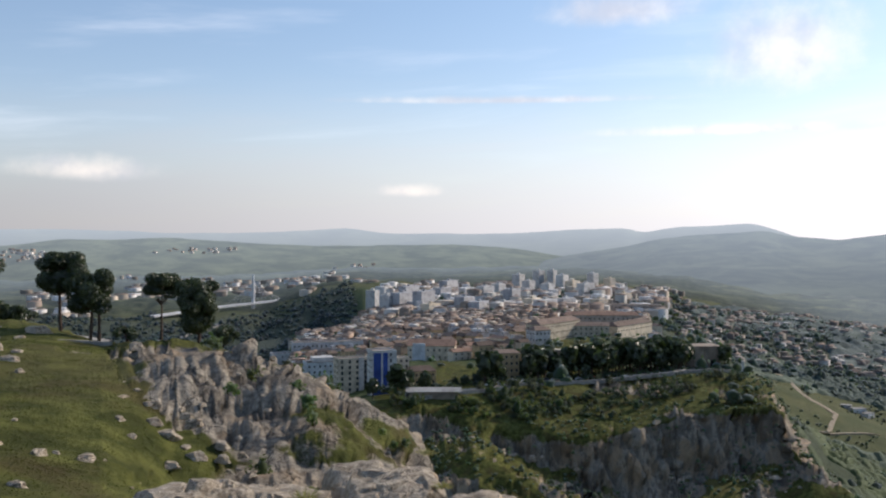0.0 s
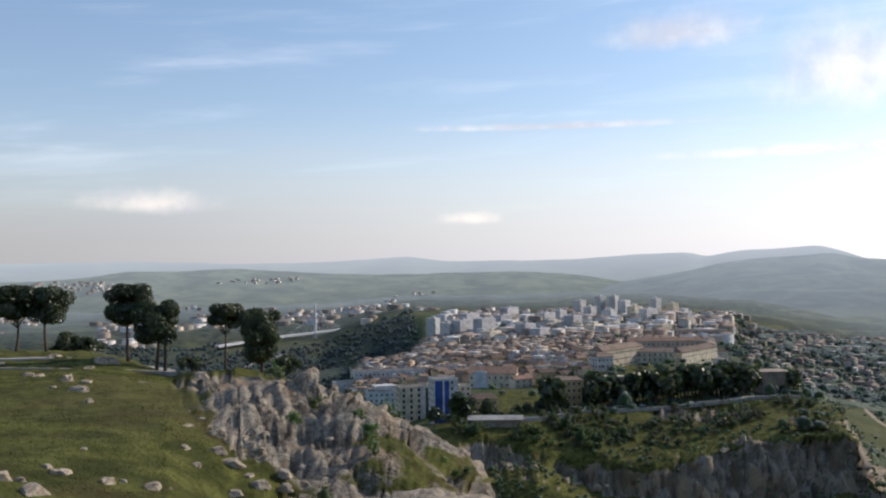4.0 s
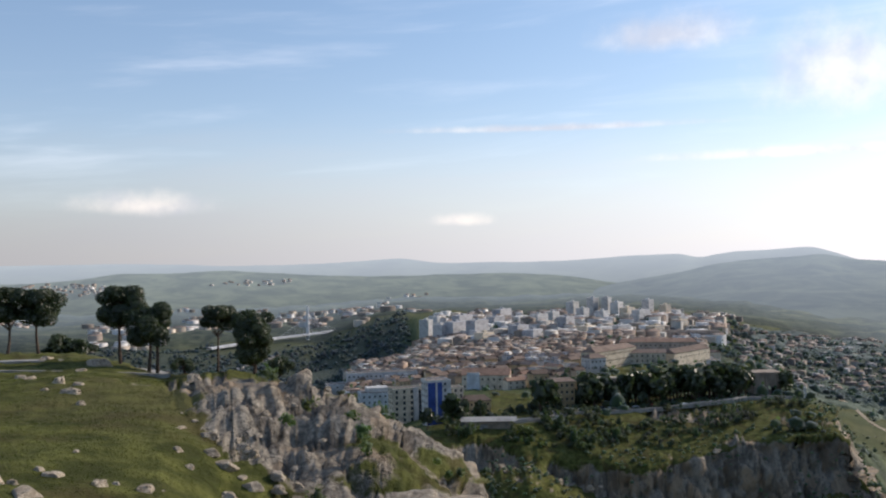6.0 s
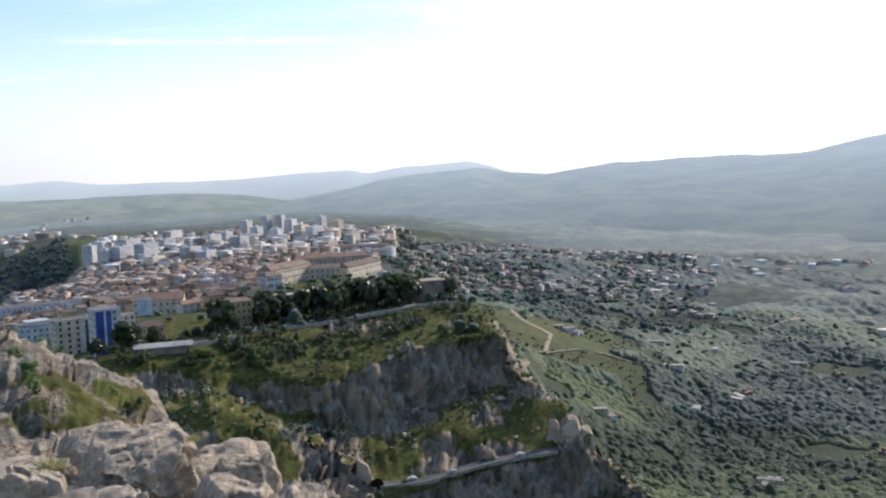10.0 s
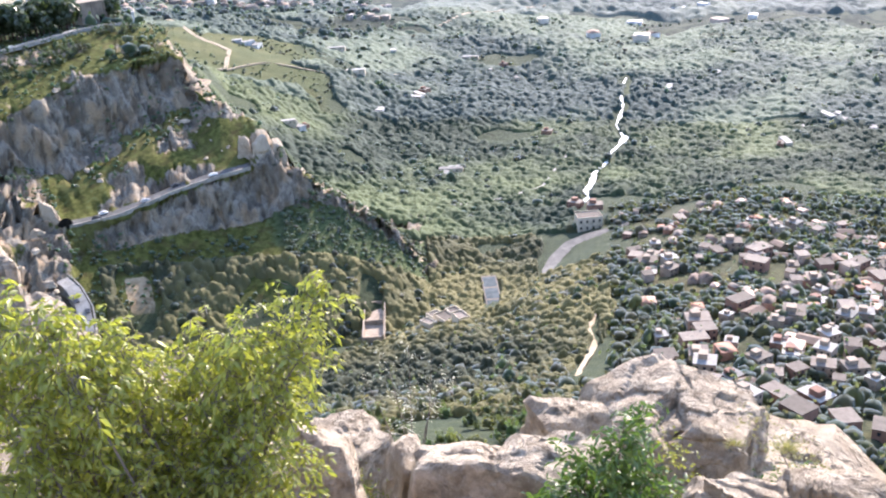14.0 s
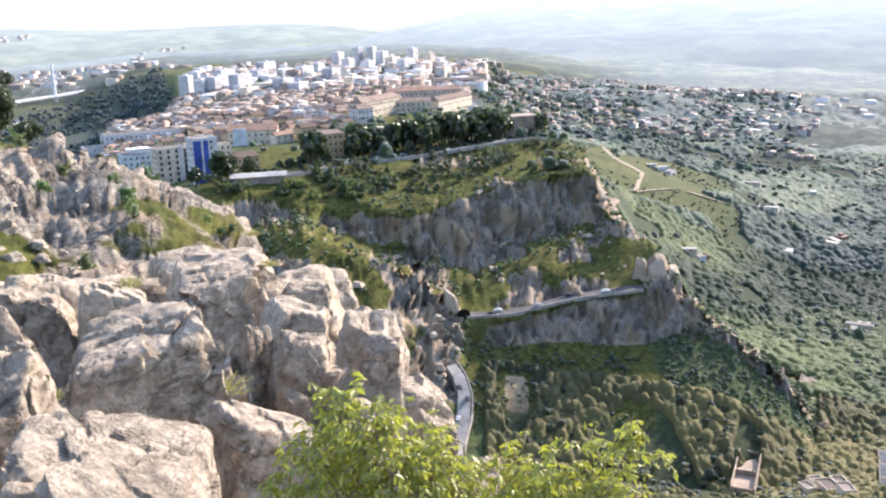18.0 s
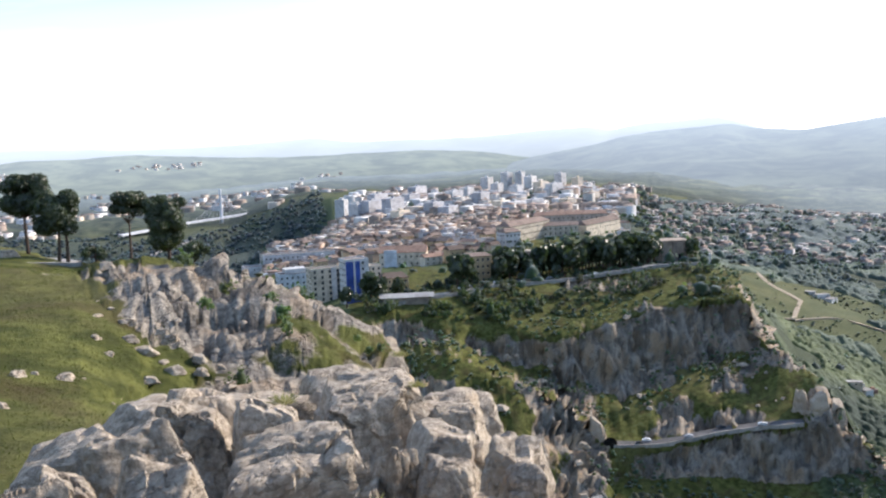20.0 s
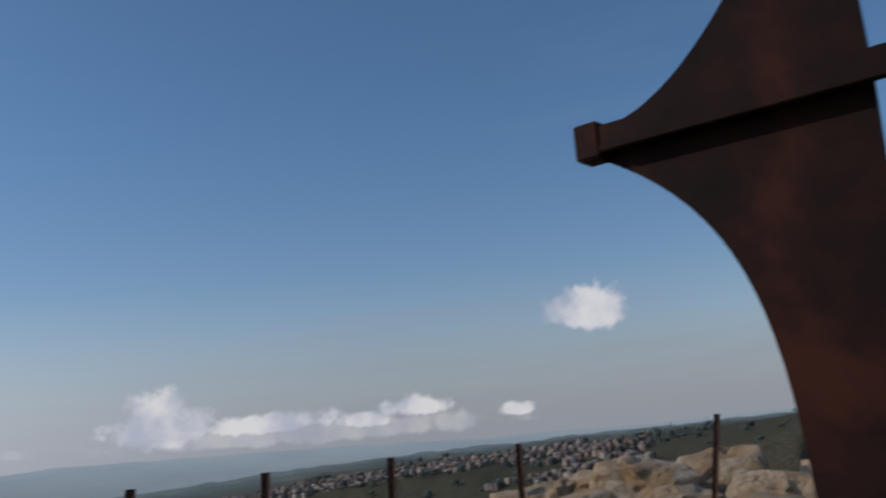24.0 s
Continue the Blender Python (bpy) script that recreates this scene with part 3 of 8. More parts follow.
def height(x, y):
    """Height of the ground at points of the plan."""
    x, y = np.atleast_1d(np.asarray(x, float)), np.atleast_1d(np.asarray(y, float))
    d = np.hypot(x, y)
    ds, hs = profiles(np.degrees(np.arctan2(-x, y)))
    out = hs[0].copy()
    for k in range(len(ds) - 1):
        f = np.clip((d - ds[k]) / (ds[k + 1] - ds[k]), 0, 1)
        out = np.where(d >= ds[k], hs[k] * (1 - f) + hs[k + 1] * f, out)
    return EYE + out + roughness_of(x, y, d)


def on_ground(az, d):
    """World place on the ground at an azimuth and distance from the lookout."""
    a = radians(az)
    x, y = -math.sin(a) * d, math.cos(a) * d
    return Vector((x, y, float(height(x, y)[0])))


def polar(az, d, up):
    a = radians(az)
    return Vector((-math.sin(a) * d, math.cos(a) * d, EYE + up))


def ravine_edge(d):
    """Azimuth at which the old town's plateau breaks off into the ravine."""
    return np.interp(d, [620, 930, 1250, 1900], [10.0, 9.2, 5.0, 5.5])


def build_land():
    az = np.concatenate([np.arange(-180, -64, 0.24), np.arange(-64, 34, 0.125), np.arange(34, 180, 1.2)])
    rows = 305
    ds, hs = profiles(az)
    na = len(az)
    D = np.empty((na, rows))
    for i in range(na):
        d = np.concatenate([np.geomspace(ds[k, i], ds[k + 1, i], 24, endpoint=False) for k in range(len(ds) - 1)] + [[ds[-1, i]]])
        h = np.interp(d, ds[:, i], hs[:, i])
        e = np.arctan2(h, d)
        s = np.concatenate([[0], np.cumsum(np.hypot(np.diff(e), 0.075 * np.diff(np.log(d))))])
        D[i] = np.interp(np.linspace(0, s[-1], rows), s, d)
    D = (np.roll(D, 1, 0) + 2 * D + np.roll(D, -1, 0)) / 4
    A = np.repeat(az[:, None], rows, 1)
    X, Y = -np.sin(np.radians(A)) * D, np.cos(np.radians(A)) * D
    Z = height(X.ravel(), Y.ravel()).reshape(na, rows)
    P = np.stack([X, Y, Z], -1)
    gu = np.roll(P, -1, 0) - np.roll(P, 1, 0)
    gv = np.gradient(P, axis=1)
    N = np.cross(gu, gv)
    N /= np.linalg.norm(N, axis=-1, keepdims=True) + 1e-9
    N *= np.sign(N[..., 2:3] + 1e-9)
    slope = 1 - N[..., 2]
    band = lambda v, a, b, s: np.clip((v - a) / s, 0, 1) * np.clip((b - v) / s, 0, 1)
    steep = np.clip((slope - 0.18) / 0.22, 0, 1)
    crag = np.clip((A - 0.3) / 2.5, 0, 1) * np.clip((23.5 - (88 - D) * 0.19 - A) / 3.0, 0, 1) * band(D, 42, 86, 4)
    crag = np.clip(1.35 * crag + 1.0 * (fractal(X, Y, 0 * X, 1 / 7.0, 4, 41) - 0.34) * (crag > 0.01), 0, 1)
    field_of_boulders = band(A, -66, 22, 2) * band(D, 2.0, 27, 2)
    patches = np.clip(0.5 + 1.6 * fractal(X, Y, Z, 1 / 24.0, 4, 43), 0, 1)
    far_rock = steep * band(D, 380, 600, 15) * np.where(A > -9.8, 0.25 + 0.75 * patches, 1.0)
    far_rock = np.maximum(far_rock, band(A, -34, -9, 2) * band(D, 430, 512, 6) * np.clip(0.55 + 1.5 * fractal(X, Y, Z, 1 / 15.0, 4, 48), 0, 1))
    far_rock = np.maximum(far_rock, band(A, -20, -8, 1.5) * band(D, 530, 560, 6) * patches)
    rib = band(A, -12, 4, 2) * band(D, 366, 480, 8) * np.clip(0.62 + 1.5 * fractal(X, Y, Z, 1 / 18.0, 4, 47), 0, 1)
    rock = np.clip(np.maximum.reduce([crag, field_of_boulders * 0.9, far_rock, rib, steep * (D < 130)]), 0, 1)
    q = P.reshape(-1, 3).T
    lump = fractal(q[0], q[1], q[2], 1 / 7.0, 5, 21, 0.55).reshape(na, rows)
    cleft = np.abs(fractal(q[0], q[1], np.where(D.ravel() < 150, q[2] * 1.4, q[2] * 0.35), 1 / 16.0, 4, 33).reshape(na, rows))
    amp = np.clip(D / 60, 0.1, 2.6)
    fine = fractal(q[0], q[1], q[2], 1 / 1.9, 5, 77, 0.6).reshape(na, rows) * 0.34 * np.clip(D / 40, 0.2, 1) * (D < 110)
    gash = np.exp(-np.abs(fractal(q[0], q[1], q[2] * 1.1, 1 / 4.5, 4, 81).reshape(na, rows)) * 11) * 0.6 * np.clip(D / 40, 0.1, 1) * (D < 110)
    rill = (fractal(q[0], q[1], q[2] * 0.22, 1 / 5.0, 4, 83, 0.6).reshape(na, rows) * 1.9 - np.exp(-np.abs(fractal(q[0], q[1], q[2] * 0.15, 1 / 8.0, 3, 85).reshape(na, rows)) * 10) * 2.6) * (D > 380)
    upright = fractal(q[0], q[1], q[2] * 0.06, 1 / 10.0, 3, 87, 0.6).reshape(na, rows)
    seam = np.exp(-np.abs(fractal(q[0], q[1], q[2] * 0.04, 1 / 13.0, 3, 89).reshape(na, rows)) * 8)
    pillar = (upright * 2.4 - seam * 4.2) * (D > 380) * (D < 620)
    broken = np.zeros(na * rows)
    r, dd = rock.ravel(), D.ravel()
    wob = fractal(q[0], q[1], q[2], 1 / 6.0, 3, 95) * 1.4
    for lo, hi, upright, layers in ((40, 130, 1.1, ((1 / 6.5, 0.85, 0.40, 0.55), (1 / 2.6, 0.34, 0.24, 0.28), (1 / 0.95, 0.09, 0.10, 0.08))), (380, 620, 0.35, ((1 / 12.0, 2.6, 3.0, 2.8), (1 / 4.5, 1.2, 1.4, 0.9)))):
        pick = (r > 0.03) & (dd > lo) & (dd < hi)
        x, y, z = q[0][pick] + wob[pick] * (lo / 60), q[1][pick], q[2][pick] * upright
        for n, (scale, level, slant, cut) in enumerate(layers):
            gap, tone, tilt = blocks(x, y, z, scale, 200 + n)
            broken[pick] += level * tone + slant * tilt - cut * np.exp(-gap * 9)
    P += N * (rock * (amp * np.where(D < 150, 0.55, 1.0) * (lump * 0.55 - np.exp(-cleft * 9) * 0.8) + fine * 0.6 - gash * 0.5 + rill * 0.6 + pillar + broken.reshape(na, rows)))[..., None]
    verts = P.reshape(-1, 3)
    i, j = np.meshgrid(np.arange(na), np.arange(rows - 1), indexing="ij")
    i2 = (i + 1) % na
    faces = np.stack([i * rows + j, i * rows + j + 1, i2 * rows + j + 1, i2 * rows + j], -1).reshape(-1, 4)
    hub = len(verts)
    verts = np.vstack([verts, [[0, 0, EYE - 1.62]]])
    ring = np.arange(na)
    cap = np.stack([np.full(na, hub), ring * rows, ((ring + 1) % na) * rows], -1)
    me = bpy.data.meshes.new("ground")
    loops = np.concatenate([faces.ravel(), cap.ravel()])
    me.vertices.add(len(verts))
    me.vertices.foreach_set("co", verts.ravel())
    me.loops.add(len(loops))
    me.loops.foreach_set("vertex_index", loops)
    me.polygons.add(len(faces) + na)
    me.polygons.foreach_set("loop_start", np.concatenate([np.arange(len(faces)) * 4, len(faces) * 4 + np.arange(na) * 3]))
    me.update(calc_edges=True)
    me.polygons.foreach_set("use_smooth", np.ones(len(faces) + na, bool))
    q = verts[:-1].T
    patch = fractal(q[0], q[1], 0 * q[0], 1 / 40.0, 4, 51).reshape(na, rows)
    scrub = np.maximum(band(D, 140, 900, 40), np.maximum(band(A, -181, -19, 2) * band(D, 500, 2300, 40), band(A, -181, -100, 5) * band(D, 14, 2300, 8))) * np.clip(0.85 + 0.8 * patch, 0, 1) * (1 - band(A, -24, 5, 1) * band(D, 366, 585, 10) * 0.65)
    scrub = np.maximum(scrub, band(A, 2, 40, 1) * band(D, 600, 2200, 40))
    Aw, Dw = A + 1.3 * fractal(X, Y, 0 * X, 1 / 60.0, 3, 66), D + 30 * fractal(X, Y, 0 * X, 1 / 50.0, 3, 67)
    earth = np.maximum(band(A, -180, -70, 8) * (D < 22) * 0.75, band(A, -15.6, -13.8, 0.3) * band(D, 375, 400, 6))
    earth = np.maximum(earth, band(A, 8, 60, 2) * band(D, 26, 120, 6) * np.clip(0.9 * fractal(X, Y, 0 * X, 1 / 9.0, 4, 59) - 0.12, 0, 0.55))
    earth = np.maximum(earth, band(A, -181, -128, 5) * band(D, 26, 900, 20) * 0.42)
    earth = np.maximum(earth, band(Aw, -96, -87, 1.2) * band(Dw + 14 * (A + 91), 860, 1080, 30) * 0.62)
    field = np.maximum(band(Aw, -27.5, -18, 2.2) * band(Dw, 680, 960, 70) * 0.8, band(D, 1700, 5000, 200) * (0.35 + 0.65 * (A > -16) * (A < 40)))
    dry = np.maximum(band(A, -181, -100, 6) * band(D, 20, 2300, 8), np.maximum(band(A, -84, -62, 5) * band(D, 440, 900, 90) * 0.45, band(A, -68, -46, 1) * band(D, 185, 480, 12) * 0.6))
    wooded = np.maximum(np.where(D < 480, band(A, -84, -12.4, 1), band(A, -84, -9, 2)) * band(D, 10, 1500, 3) * (1 - 0.7 * band(A, -68, -46, 1) * band(D, 185, 470, 12)) * (1 - band(A, -24.5, -9, 1) * band(D, 376, 600, 8)) * (1 - band(A, -34, -24, 1) * band(D, 395, 470, 8)), np.clip((A - ravine_edge(D)) / 0.8, 0, 1) * (A < 34) * band(D, 640, 1950, 60) * 1.2)
    wooded = wooded * (1 - np.clip(band(Aw, -27.5, -18, 2.2) * band(Dw, 680, 960, 70) * 1.4, 0, 1)) * np.clip(1.5 + 1.0 * fractal(X, Y, 0 * X, 1 / 70.0, 4, 57), 0, 1)
    for name, values in (("wooded", wooded), ("dry", dry), ("rock", rock), ("scrub", scrub), ("earth", earth), ("field", field)):
        at = me.attributes.new(name, "FLOAT", "POINT")
        at.data.foreach_set("value", np.concatenate([np.asarray(values, np.float32).ravel(), np.zeros(1, np.float32)]))
    # beyond these distances the land is backdrop, its haze painted as outward-growing emission
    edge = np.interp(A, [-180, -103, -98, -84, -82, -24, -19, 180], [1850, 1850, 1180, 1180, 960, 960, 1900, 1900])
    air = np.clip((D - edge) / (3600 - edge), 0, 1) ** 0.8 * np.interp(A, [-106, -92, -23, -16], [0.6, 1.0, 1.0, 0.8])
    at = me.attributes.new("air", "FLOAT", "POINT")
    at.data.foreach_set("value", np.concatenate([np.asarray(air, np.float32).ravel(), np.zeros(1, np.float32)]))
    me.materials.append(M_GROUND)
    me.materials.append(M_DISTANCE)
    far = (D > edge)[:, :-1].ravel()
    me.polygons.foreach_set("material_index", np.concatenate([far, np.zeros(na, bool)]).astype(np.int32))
    return tagged(new("ground", me), "hillside of green grass, pale limestone crags and scrub falling into a deep valley", "ground", kind="structure")


ground = build_land()


# far ranges, with haze in their emission: azimuth and elevation of their skylines
def range_backdrop(name, skyline, dist, foot, mat, label, amp=6.0, near=0.76, bow=1.25):
    az = np.arange(skyline[-1][0], skyline[0][0], 0.15)
    pts = sorted(skyline)
    el = np.interp(az, [p[0] for p in pts], [p[1] for p in pts])
    el = np.convolve(np.pad(el, 3, mode="edge"), np.ones(7) / 7, "valid")
    top = np.tan(np.radians(el)) * dist
    rows = 34
    verts, faces = [], []
    for i in range(len(az)):
        for j in range(rows):
            f = j / (rows - 1)
            d = dist - (1 - f) * dist * (1 - near)
            a = math.radians(az[i])
            x, y = -math.sin(a) * d, math.cos(a) * d
            verts.append((x, y, EYE + foot + (top[i] - foot) * f ** bow))
    v = np.array(verts)
    v[:, 2] += fractal(v[:, 0], v[:, 1], 0 * v[:, 0], 1 / 260.0, 5, len(name)) * amp * np.tile(np.clip(np.arange(rows) / 12, 0.15, 1), len(az))
    for i in range(len(az) - 1):
        for j in range(rows - 1):
            faces.append((i * rows + j, i * rows + j + 1, (i + 1) * rows + j + 1, (i + 1) * rows + j))
    me = bpy.data.meshes.new(name)
    me.from_pydata(v.tolist(), [], faces)
    me.polygons.foreach_set("use_smooth", [True] * len(faces))
    me.materials.append(mat)
    return tagged(new(name, me), label, "hills", kind="structure")


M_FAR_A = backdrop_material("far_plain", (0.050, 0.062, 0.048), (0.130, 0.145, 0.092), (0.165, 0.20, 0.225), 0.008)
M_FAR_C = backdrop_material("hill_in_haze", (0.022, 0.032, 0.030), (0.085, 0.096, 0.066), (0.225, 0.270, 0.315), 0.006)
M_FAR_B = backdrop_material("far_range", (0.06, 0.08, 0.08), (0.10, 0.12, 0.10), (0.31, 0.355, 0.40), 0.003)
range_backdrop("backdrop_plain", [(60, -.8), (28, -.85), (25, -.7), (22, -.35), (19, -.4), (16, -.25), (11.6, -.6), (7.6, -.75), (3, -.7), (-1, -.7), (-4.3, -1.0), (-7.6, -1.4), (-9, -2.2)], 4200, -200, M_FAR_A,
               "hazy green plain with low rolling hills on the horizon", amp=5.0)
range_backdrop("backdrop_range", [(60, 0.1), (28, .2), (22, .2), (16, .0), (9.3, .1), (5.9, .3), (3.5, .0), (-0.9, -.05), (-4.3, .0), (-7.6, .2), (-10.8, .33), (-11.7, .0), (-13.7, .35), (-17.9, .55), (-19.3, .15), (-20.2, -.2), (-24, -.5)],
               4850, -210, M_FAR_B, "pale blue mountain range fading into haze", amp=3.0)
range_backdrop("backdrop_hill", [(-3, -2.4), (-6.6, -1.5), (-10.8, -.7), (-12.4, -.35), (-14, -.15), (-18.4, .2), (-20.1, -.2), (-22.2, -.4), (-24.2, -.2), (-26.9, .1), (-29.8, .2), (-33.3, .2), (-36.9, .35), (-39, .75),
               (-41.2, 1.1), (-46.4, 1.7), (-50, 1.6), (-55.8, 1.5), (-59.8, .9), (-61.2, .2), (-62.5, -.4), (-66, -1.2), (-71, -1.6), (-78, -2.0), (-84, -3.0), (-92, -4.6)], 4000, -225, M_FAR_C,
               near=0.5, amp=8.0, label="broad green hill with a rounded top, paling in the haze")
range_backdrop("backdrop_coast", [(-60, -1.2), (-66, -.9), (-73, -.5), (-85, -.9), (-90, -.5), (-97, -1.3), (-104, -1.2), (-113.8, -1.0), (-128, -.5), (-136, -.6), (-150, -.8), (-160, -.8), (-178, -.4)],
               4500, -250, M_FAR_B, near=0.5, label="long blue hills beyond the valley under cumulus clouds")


# ---- makers ----
def mesh_of(name, verts, faces, mat, smooth=False, tint=None):
    me = bpy.data.meshes.new(name)
    verts = np.asarray(verts, float)
    if isinstance(faces, np.ndarray):
        n, k = faces.shape
        me.vertices.add(len(verts))
        me.vertices.foreach_set("co", verts.ravel())
        me.loops.add(n * k)
        me.loops.foreach_set("vertex_index", faces.ravel())
        me.polygons.add(n)
        me.polygons.foreach_set("loop_start", np.arange(n) * k)
        me.update(calc_edges=True)
    else:
        me.from_pydata(verts.tolist(), [], faces)
    if smooth:
        me.polygons.foreach_set("use_smooth", np.ones(len(me.polygons), bool))
    if tint is not None:
        at = me.color_attributes.new("tint", "FLOAT_COLOR", "POINT")
        at.data.foreach_set("color", np.column_stack([tint, np.ones(len(verts))]).astype(np.float32).ravel())
    me.materials.append(mat)
    return me


def piece(name, data, parent=None, label="", m=None):
    ob = new(name, data)
    if parent is not None:
        ob.parent = parent
    if m is not None:
        ob.matrix_basis = m
    return tagged(ob, label)


def holder(name, m, label, category, group=""):
    ob = new(name)
    ob.matrix_basis = m
    return tagged(ob, label, category, group)


def part(name, bm, mat, parent=None, label="", m=None, smooth=False):
    me = bpy.data.meshes.new(name)
    bm.to_mesh(me)
    bm.free()
    me.materials.append(mat)
    if smooth:
        me.polygons.foreach_set("use_smooth", np.ones(len(me.polygons), bool))
    return piece(name, me, parent, label, m)


def box_bm(x0, x1, y0, y1, z0, z1, bevel=0.0):
    bm = bmesh.new()
    bmesh.ops.create_cube(bm, size=1)
    for v in bm.verts:
        v.co = ((x0 + x1) / 2 + v.co.x * (x1 - x0), (y0 + y1) / 2 + v.co.y * (y1 - y0), (z0 + z1) / 2 + v.co.z * (z1 - z0))
    if bevel:
        bmesh.ops.bevel(bm, geom=bm.edges[:], offset=bevel, segments=2, affect="EDGES")
    return bm


def box_mesh(name, x0, x1, y0, y1, z0, z1, mat, bevel=0.0):
    bm = box_bm(x0, x1, y0, y1, z0, z1, bevel)
    me = bpy.data.meshes.new(name)
    bm.to_mesh(me)
    bm.free()
    me.materials.append(mat)
    return me


def tube(points, radii, sides=6):
    """Verts and faces of a tube along a line of points."""
    pts = [Vector(p) for p in points]
    verts, faces = [], []
    for i, p in enumerate(pts):
        ahead = (pts[min(i + 1, len(pts) - 1)] - pts[max(i - 1, 0)]).normalized()
        side = ahead.cross(Vector((0, 0, 1)) if abs(ahead.z) < 0.9 else Vector((1, 0, 0))).normalized()
        up = side.cross(ahead)
        r = radii[i] if isinstance(radii, (list, tuple)) else radii
        for k in range(sides):
            a = 2 * math.pi * k / sides
            verts.append(p + side * math.cos(a) * r + up * math.sin(a) * r)
    for i in range(len(pts) - 1):
        for k in range(sides):
            a, b = i * sides + k, i * sides + (k + 1) % sides
            faces.append((a, b, b + sides, a + sides))
    faces.append(tuple(range(sides - 1, -1, -1)))
    faces.append(tuple(len(verts) - sides + k for k in range(sides)))
    return verts, faces


def merged(chunks):
    verts, faces = [], []
    for v, f in chunks:
        o = len(verts)
        verts += [tuple(p) for p in v]
        faces += [tuple(i + o for i in q) for q in f]
    return verts, faces


def facing(az, d, turn=0.0, lift=0.0, scale=1.0):
    """Pose on the ground, its -y side towards the lookout, turned about the upright."""
    p = on_ground(az, d)
    return Matrix.LocRotScale((p.x, p.y, p.z + lift), Euler((0, 0, radians(az + turn))), (scale, scale, scale))


BALLS = {}


def ball(sub):
    if sub not in BALLS:
        bm = bmesh.new()
        bmesh.ops.create_icosphere(bm, subdivisions=sub, radius=1)
        bm.verts.ensure_lookup_table()
        BALLS[sub] = (np.array([v.co[:] for v in bm.verts]), np.array([[v.index for v in f.verts] for f in bm.faces]))
        bm.free()
    v, f = BALLS[sub]
    return v.copy(), f


def boulder_mesh(w, depth, h, seed, sub=4, roof=None):
    """A broken limestone block: flat tilted faces, chipped edges, joints. Its foot is at z = 0."""
    rng = np.random.default_rng(seed)
    u, f = ball(sub)
    planes = []
    for k in range(4):
        a = radians(90 * k + rng.uniform(-20, 20))
        planes.append((math.cos(a), math.sin(a), rng.uniform(0.0, 0.5), rng.uniform(0.82, 1.0)))
    if roof is None:
        planes.append((rng.uniform(-0.32, 0.32), rng.uniform(-0.30, 0.20), 1, rng.uniform(0.8, 0.95)))
    else:
        for sgn in (-1, 1):
            planes.append((sgn * math.tan(radians(roof)), rng.uniform(-0.2, 0.05), 1, 0.8))
    planes.append((0, 0, -1, 1.0))
    for k in range(6):
        n = rng.normal(size=3) + (0, 0, 0.35)
        n /= np.linalg.norm(n)
        planes.append((*n, rng.uniform(1.0, 1.3)))
    planes = np.array(planes)
    n = planes[:, :3] / np.linalg.norm(planes[:, :3], axis=1, keepdims=True)
    r = (np.maximum(u @ n.T, 0) / planes[:, 3]) ** 22
    v = u * (r.sum(1) ** (-1 / 22))[:, None]
    v *= np.array([w, depth, h]) / 2 / np.abs(v).max(0)
    size = (w * depth * h) ** (1 / 3)
    q = v.T + rng.uniform(0, 50, (3, 1))
    q = q + np.array([fractal(q[0], q[1], q[2], 3.0 / size, 3, seed + 40 + k) * 0.06 * size for k in range(3)])
    nrm = v / (np.linalg.norm(v, axis=1, keepdims=True) + 1e-9)
    gap, tone, tilt = blocks(q[0], q[1], q[2], 1.7 / size, seed)
    move = 0.030 * tone + 0.075 * tilt - 0.05 * np.exp(-gap * 18) * (fractal(q[0], q[1], q[2], 1.3 / size, 2, seed + 3) > 0.0)
    gap, tone, tilt = blocks(q[0], q[1], q[2], 5.0 / size, seed + 1)
    move += 0.010 * tone + 0.030 * tilt - 0.008 * np.exp(-gap * 12)
    move += fractal(q[0], q[1], q[2], 10.0 / size, 4, seed + 5, 0.7) * 0.009
    v += nrm * move[:, None] * size
    v = (v - (v.max(0) + v.min(0)) / 2) * np.array([w, depth, h]) / (v.max(0) - v.min(0))
    v[:, 2] += h / 2
    return v, f


def boulder(az, d, top, w, h, depth=None, turn=0.0, seed=1, sub=4, label="", lean=0.0, roof=None, mat=None):
    depth = depth or w * 0.9
    v, f = boulder_mesh(w, depth, h, seed, sub, roof)
    me = mesh_of("boulder", v, f, mat or M_ROCK, True)
    me.set_sharp_from_angle(angle=radians(24))
    ob = new("boulder", me)
    p = polar(az, d, top - h)
    ob.matrix_basis = Matrix.LocRotScale(p, Euler((0, radians(lean), radians(az + turn))), None)
    return tagged(ob, label or "pale angular limestone block with pitted weathered faces", "boulder", "boulders on the lookout slope")


def leaf_shell(n, centres, radii, size, rng, flat=0.35, long=1.0):
    """Quads scattered through ball-shaped clumps: verts, faces, and each vert's clump."""
    k = rng.integers(0, len(centres), n)
    u = rng.normal(size=(n, 3))
    u /= np.linalg.norm(u, axis=1, keepdims=True)
    pos = centres[k] + u * radii[k] * rng.uniform(0.55, 1.05, (n, 1)) ** 0.6
    nor = u + rng.normal(size=(n, 3)) * flat
    nor /= np.linalg.norm(nor, axis=1, keepdims=True)
    t = np.cross(nor, rng.normal(size=(n, 3)))
    t /= np.linalg.norm(t, axis=1, keepdims=True)
    b = np.cross(nor, t)
    s = size * rng.uniform(0.6, 1.3, (n, 1))
    corners = [pos - t * s * long, pos + b * s * 0.6, pos + t * s * long, pos - b * s * 0.6]
    v = np.stack(corners, 1).reshape(-1, 3)
    f = np.arange(n * 4).reshape(n, 4)
    return v, f, np.repeat(k, 4)


